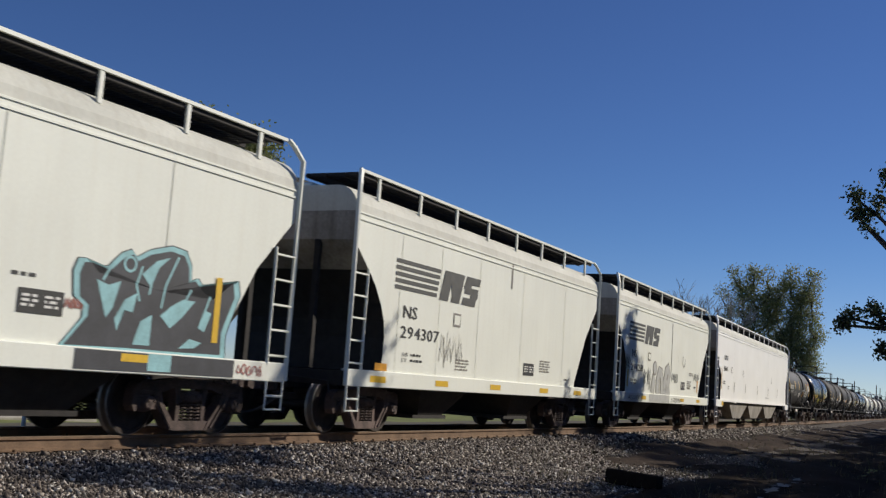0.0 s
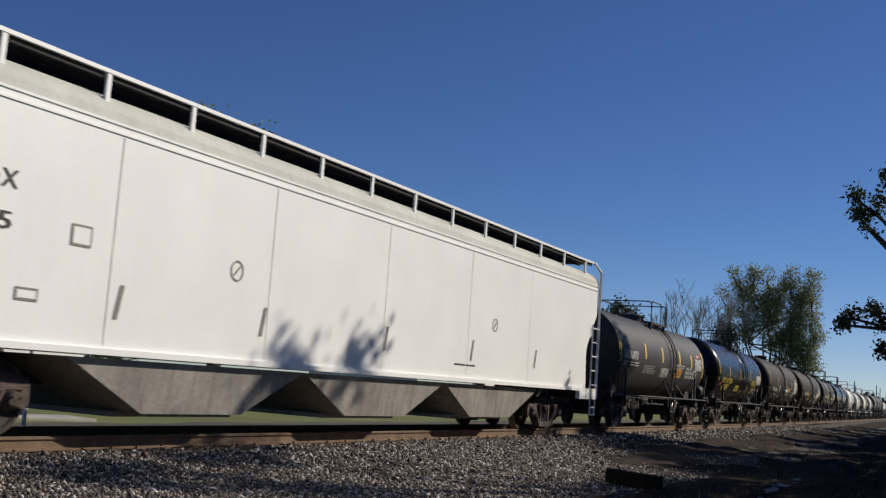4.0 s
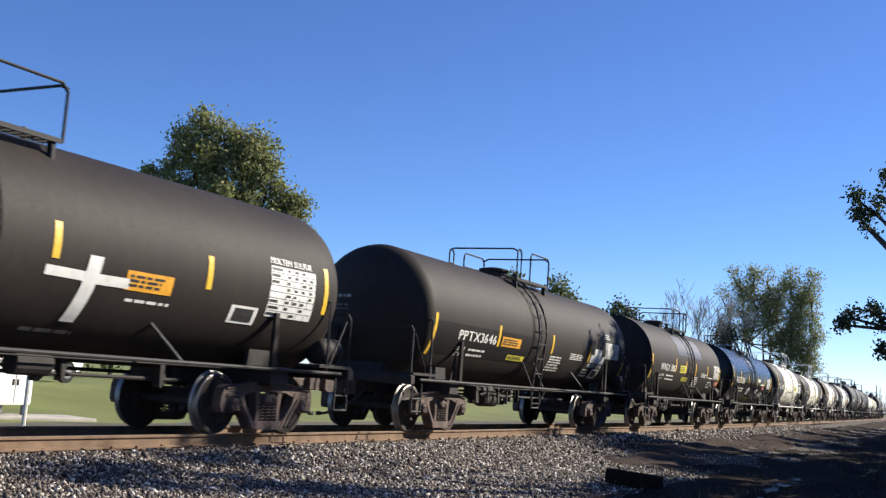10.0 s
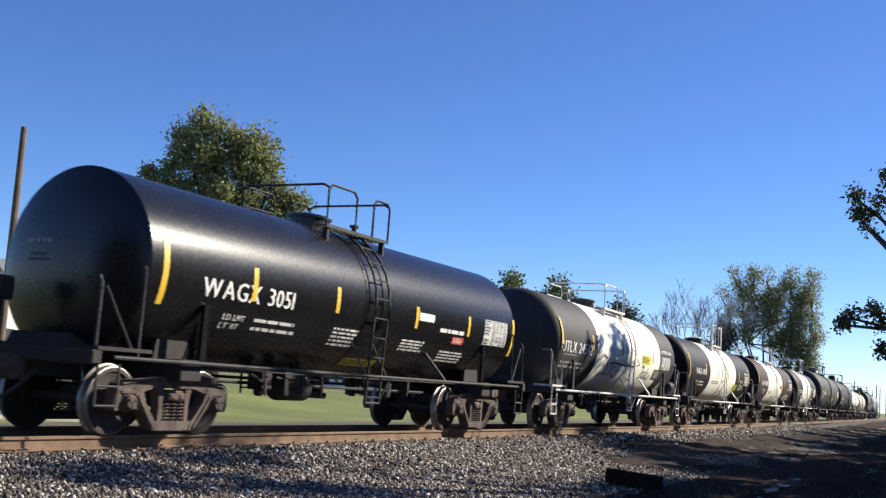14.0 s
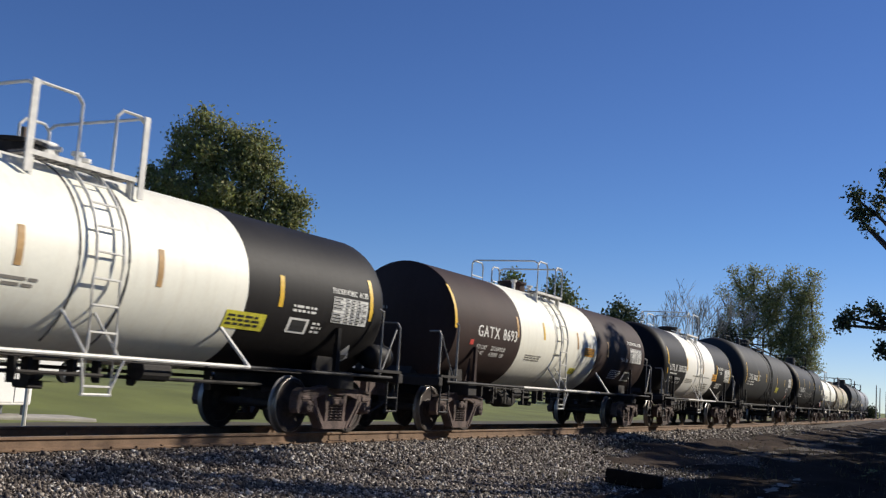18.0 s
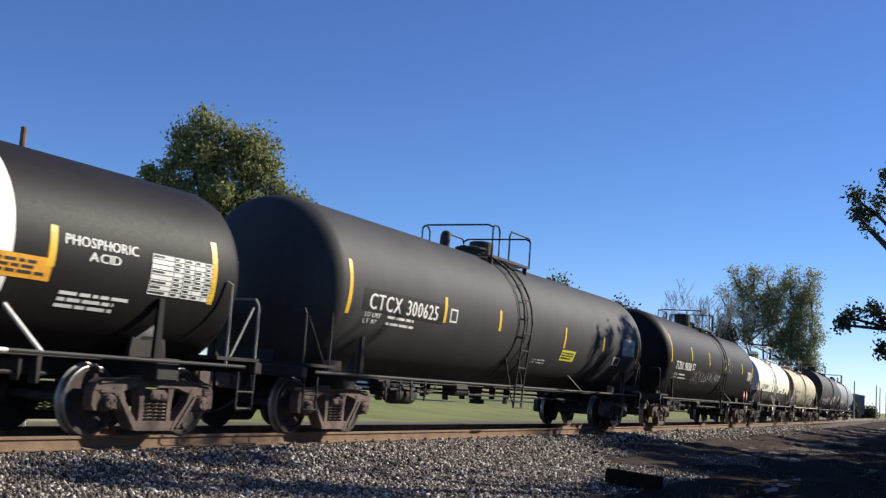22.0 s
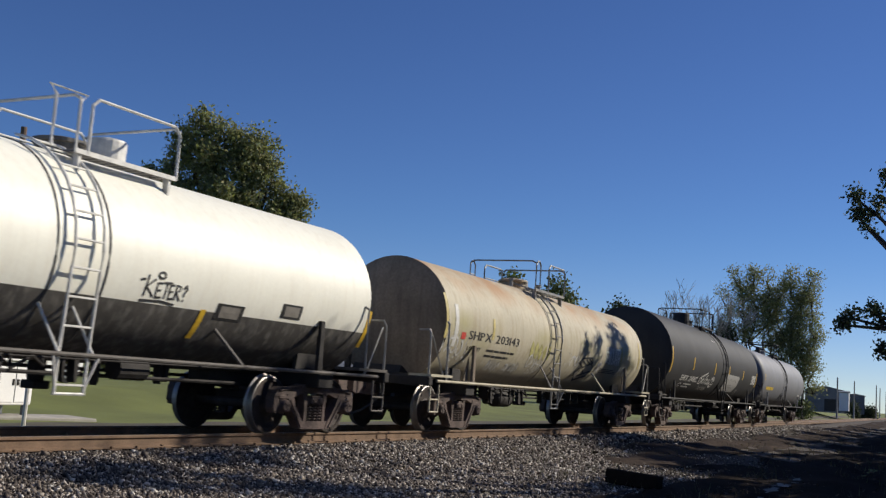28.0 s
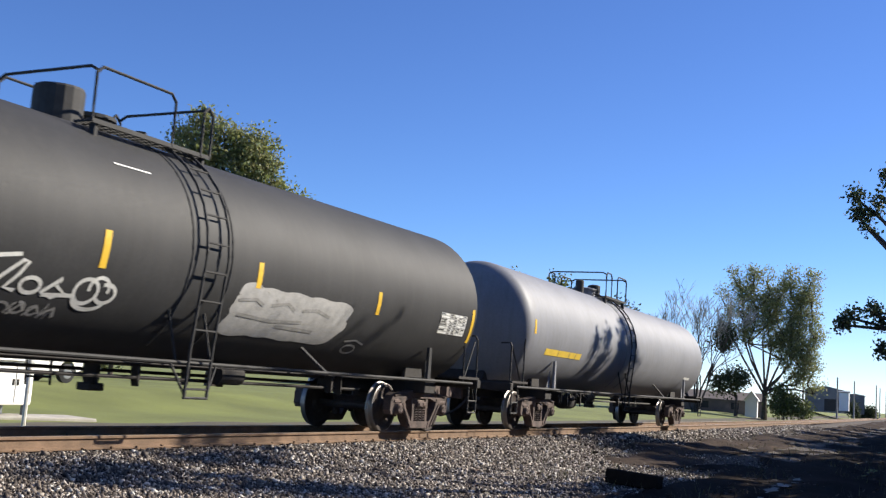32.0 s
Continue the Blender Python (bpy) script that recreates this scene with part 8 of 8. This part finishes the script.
prism(bm, [(-3.9, 0.42), (-3.2, 0.42), (-3.14, 0.62), (-3.0, 0.8), (-2.75, 0.88), (-2.5, 0.8), (-2.36, 0.62), (-2.3, 0.42), (1.3, 0.42), (1.36, 0.62), (1.5, 0.8), (1.75, 0.88), (2.0, 0.8), (2.14, 0.62), (2.2, 0.45), (2.42, 0.5), (2.52, 0.75), (2.5, 1.2), (2.36, 1.42), (-0.7, 1.44), (-2.9, 1.36), (-3.75, 1.28), (-3.9, 0.9)], -0.95, 0.95)
part("body", bm, M_WALLW, pick)
bm = bmesh.new()
prism(bm, [(-2.95, 1.34), (-0.75, 1.42), (-0.85, 2.02), (-2.2, 2.04)], -0.85, 0.85)
cabin = part("cab", bm, M_WALLW, pick)
for sd in (-1, 1):
    bm = bmesh.new()
    prism(bm, [(-2.62, 1.44), (-0.9, 1.48), (-0.95, 1.92), (-2.15, 1.94)], sd * 0.85, sd * 0.875)
    part("side_window", bm, M_DARK, cabin)
M_TYRE = mat("tyre_rubber", (0.025, 0.025, 0.026), 0.85, 0, 0.2, 8, 40, 0.1)
for wx in (-2.75, 1.75):
    for sd in (-1, 1):
        bm = bmesh.new()
        lathe(bm, [(sd * 0.72, 0.25), (sd * 0.74, 0.38), (sd * 0.94, 0.38), (sd * 0.97, 0.26)], "y", 20, (wx, 0, 0.38))
        wh = part("wheel", bm, M_TYRE, pick)
        bm = bmesh.new()
        lathe(bm, [(sd * 0.95, 0.24), (sd * 0.985, 0.2), (sd * 0.985, 0.06)], "y", 16, (wx, 0, 0.38))
        part("rim", bm, M_SHEDG, wh)
bm = bmesh.new()
box(bm, 2.5, 2.62, -0.9, 0.9, 0.5, 0.72, 0.02)
part("bumper", bm, M_SHEDG, pick)

# things that lie beside the line
bm = bmesh.new()
box(bm, -0.47, 0.47, -0.12, 0.12, -0.13, 0.11, 0.02)
t = part("old_tie", bm, mat("near_black_timber", (0.02, 0.015, 0.012), 1.0, 0, 0.4, 5, 40, 0.5, spec=0.1), None)
t.matrix_basis = pose(17.5, 5.78, -0.37, 2, -3, 84)
tagged(t, "dark broken timber tie lying on the ballast slope", "railway tie")

# ---- litter and weeds on the verge ----
M_LITTER = leaf_like("dry_leaf_litter", (0.085, 0.058, 0.036), 0.9, 0.7, 0.03, (0.5, 1.2))
M_WEED = leaf_like("dry_weeds", (0.12, 0.11, 0.05), 0.9, 0.6, 0.05, (0.5, 1.1), 0.2)


def verge_points(rng, n, s_lo, s_hi, a_lo, a_hi):
    s = s_lo * (s_hi / s_lo) ** rng.random(n)
    a = rng.uniform(a_lo, a_hi, n)
    th = BEND_A * np.tanh(s / BEND_L)
    u = np.abs(s / BEND_L)
    y = TRACK_D + BEND_A * BEND_L * (u + np.log1p(np.exp(-2 * u)) - math.log(2))
    return s + a * np.sin(th), y - a * np.cos(th), a


rng = np.random.default_rng(61)
n = 5200
px, py, pa = verge_points(rng, n, 13.0, 75.0, 2.2, 11.5)
pz = np.array([max(bed_z(a), ground_z(x, y) + 0.05) for x, y, a in zip(px, py, pa)])
sz = rng.lognormal(math.log(0.05), 0.45, n)
quad = np.array([(-0.6, 0, 0), (0, -0.4, 0.12), (0.6, 0, 0), (0, 0.4, 0.12)])
rot = rotations(rng, n)
v = np.einsum("nij,nkj->nki", rot, quad[None] * sz[:, None, None])
v[:, :, 2] *= 0.5
v += np.stack([px, py, pz + 0.05], -1)[:, None]
tagged(fast_mesh("leaf_litter", v.reshape(-1, 3), np.arange(n * 4).reshape(n, 4), M_LITTER), "dry brown leaves scattered on the soil", "leaf litter", kind="stuff")
n = 6500
px, py, pa = verge_points(rng, n, 15.0, 110.0, 2.3, 9.5)
keep = np.array([noise.noise(Vector((x * 0.6, y * 0.9, 4))) > 0.12 for x, y in zip(px, py)])
px, py, pa = px[keep], py[keep], pa[keep]
n = len(px)
pz = np.array([max(bed_z(a), ground_z(x, y) + 0.05) for x, y, a in zip(px, py, pa)])
h = rng.uniform(0.06, 0.24, n)
az, tip = rng.uniform(0, 6.28, n), rng.normal(0, 0.4, (n, 2))
w = 0.012
b = np.stack([px, py, pz - 0.02], -1)
d = np.stack([np.cos(az) * w, np.sin(az) * w, np.zeros(n)], -1)
t = b + np.stack([tip[:, 0] * h, tip[:, 1] * h, h], -1)
v = np.stack([b - d, b + d, t], 1)
tagged(fast_mesh("weeds", v.reshape(-1, 3), np.arange(n * 3).reshape(n, 3), M_WEED), "thin dry weeds beside the ballast", "weeds", kind="stuff")

# ---- a puddle in the ruts ----
M_WATER = bpy.data.materials.new("muddy_water")
M_WATER.use_nodes = True
wb = M_WATER.node_tree.nodes["Principled BSDF"]
wb.inputs["Base Color"].default_value = (0.05, 0.045, 0.04, 1)
wb.inputs["Roughness"].default_value = 0.5
wb.inputs["Specular IOR Level"].default_value = 0.12
vs, fs = [], []
rng = random.Random(3)
for k in range(25):
    f = k / 24
    x, y = 17.4 + 9.5 * f, 3.75 + 0.8 * f + 0.12 * math.sin(5 * f)
    w = 0.17 * (0.25 + 0.75 * math.sin(math.pi * f)) * rng.uniform(0.15, 1.2)
    vs += [(x, y - w, -0.515), (x, y + w, -0.515)]
    if k and k % 5:
        fs.append((2 * k - 2, 2 * k, 2 * k + 1, 2 * k - 1))
me = bpy.data.meshes.new("puddle")
me.from_pydata(vs, [], fs)
me.materials.append(M_WATER)
tagged(new("puddle", me), "shallow muddy puddle in a wheel rut", "puddle", kind="structure")
# ---- what moves ----


def settle(s):
    """The cars ride with stretched couplers far down the line and close up a little as they near."""
    u = max(0.0, min(1.0, (s - 10) / 16))
    return -0.09 + 0.3 * u * u * (3 - 2 * u)


# slack that runs in: a car, when it begins and ends, and by how much the car hangs back
SLACK = {10: (23.0, 23.6, 0.2)}


def motions():
    times = [0.5 * k for k in range(65)]
    for i, (thing, s, half) in enumerate(CARS):
        rows = []
        for t in times:
            q = s - run(t)
            if i in SLACK:
                q += SLACK[i][2] * smooth(SLACK[i][0], SLACK[i][1], t)
            rows.append((t, car_pose(q + settle(q - half - 1.2), half)))
        walk(thing, rows)
    done = {}
    for w in WHEELS:
        k = w["axle"]
        if k not in done:
            walk(w, [(j / 15, pose(k * 0.889, 0, R_WHEEL, 0, -math.degrees(run(j / 15) / R_WHEEL), 0)) for j in range(481)])
            done[k] = (w.animation_data.action, w.animation_data.action_slot)
        else:
            w.rotation_mode = "QUATERNION"
            keys = w.animation_data_create()
            keys.action = done[k][0]
            keys.action_slot = done[k][1]


# couplers, each pair meeting halfway between two cars
ENDS.sort(key=lambda row: row[1])
for i, (car, s, end) in enumerate(ENDS):
    for k in (-1, 1):
        j = i + k
        if 0 <= j < len(ENDS):
            gap = abs(ENDS[j][1] - s) - end - ENDS[j][2]
            add_ends(car, k, end, end + gap / 2)
        else:
            add_ends(car, k, end, end + 0.6)

for o in [*TRUCK.children, TRUCK]:
    bpy.data.objects.remove(o)
motions()
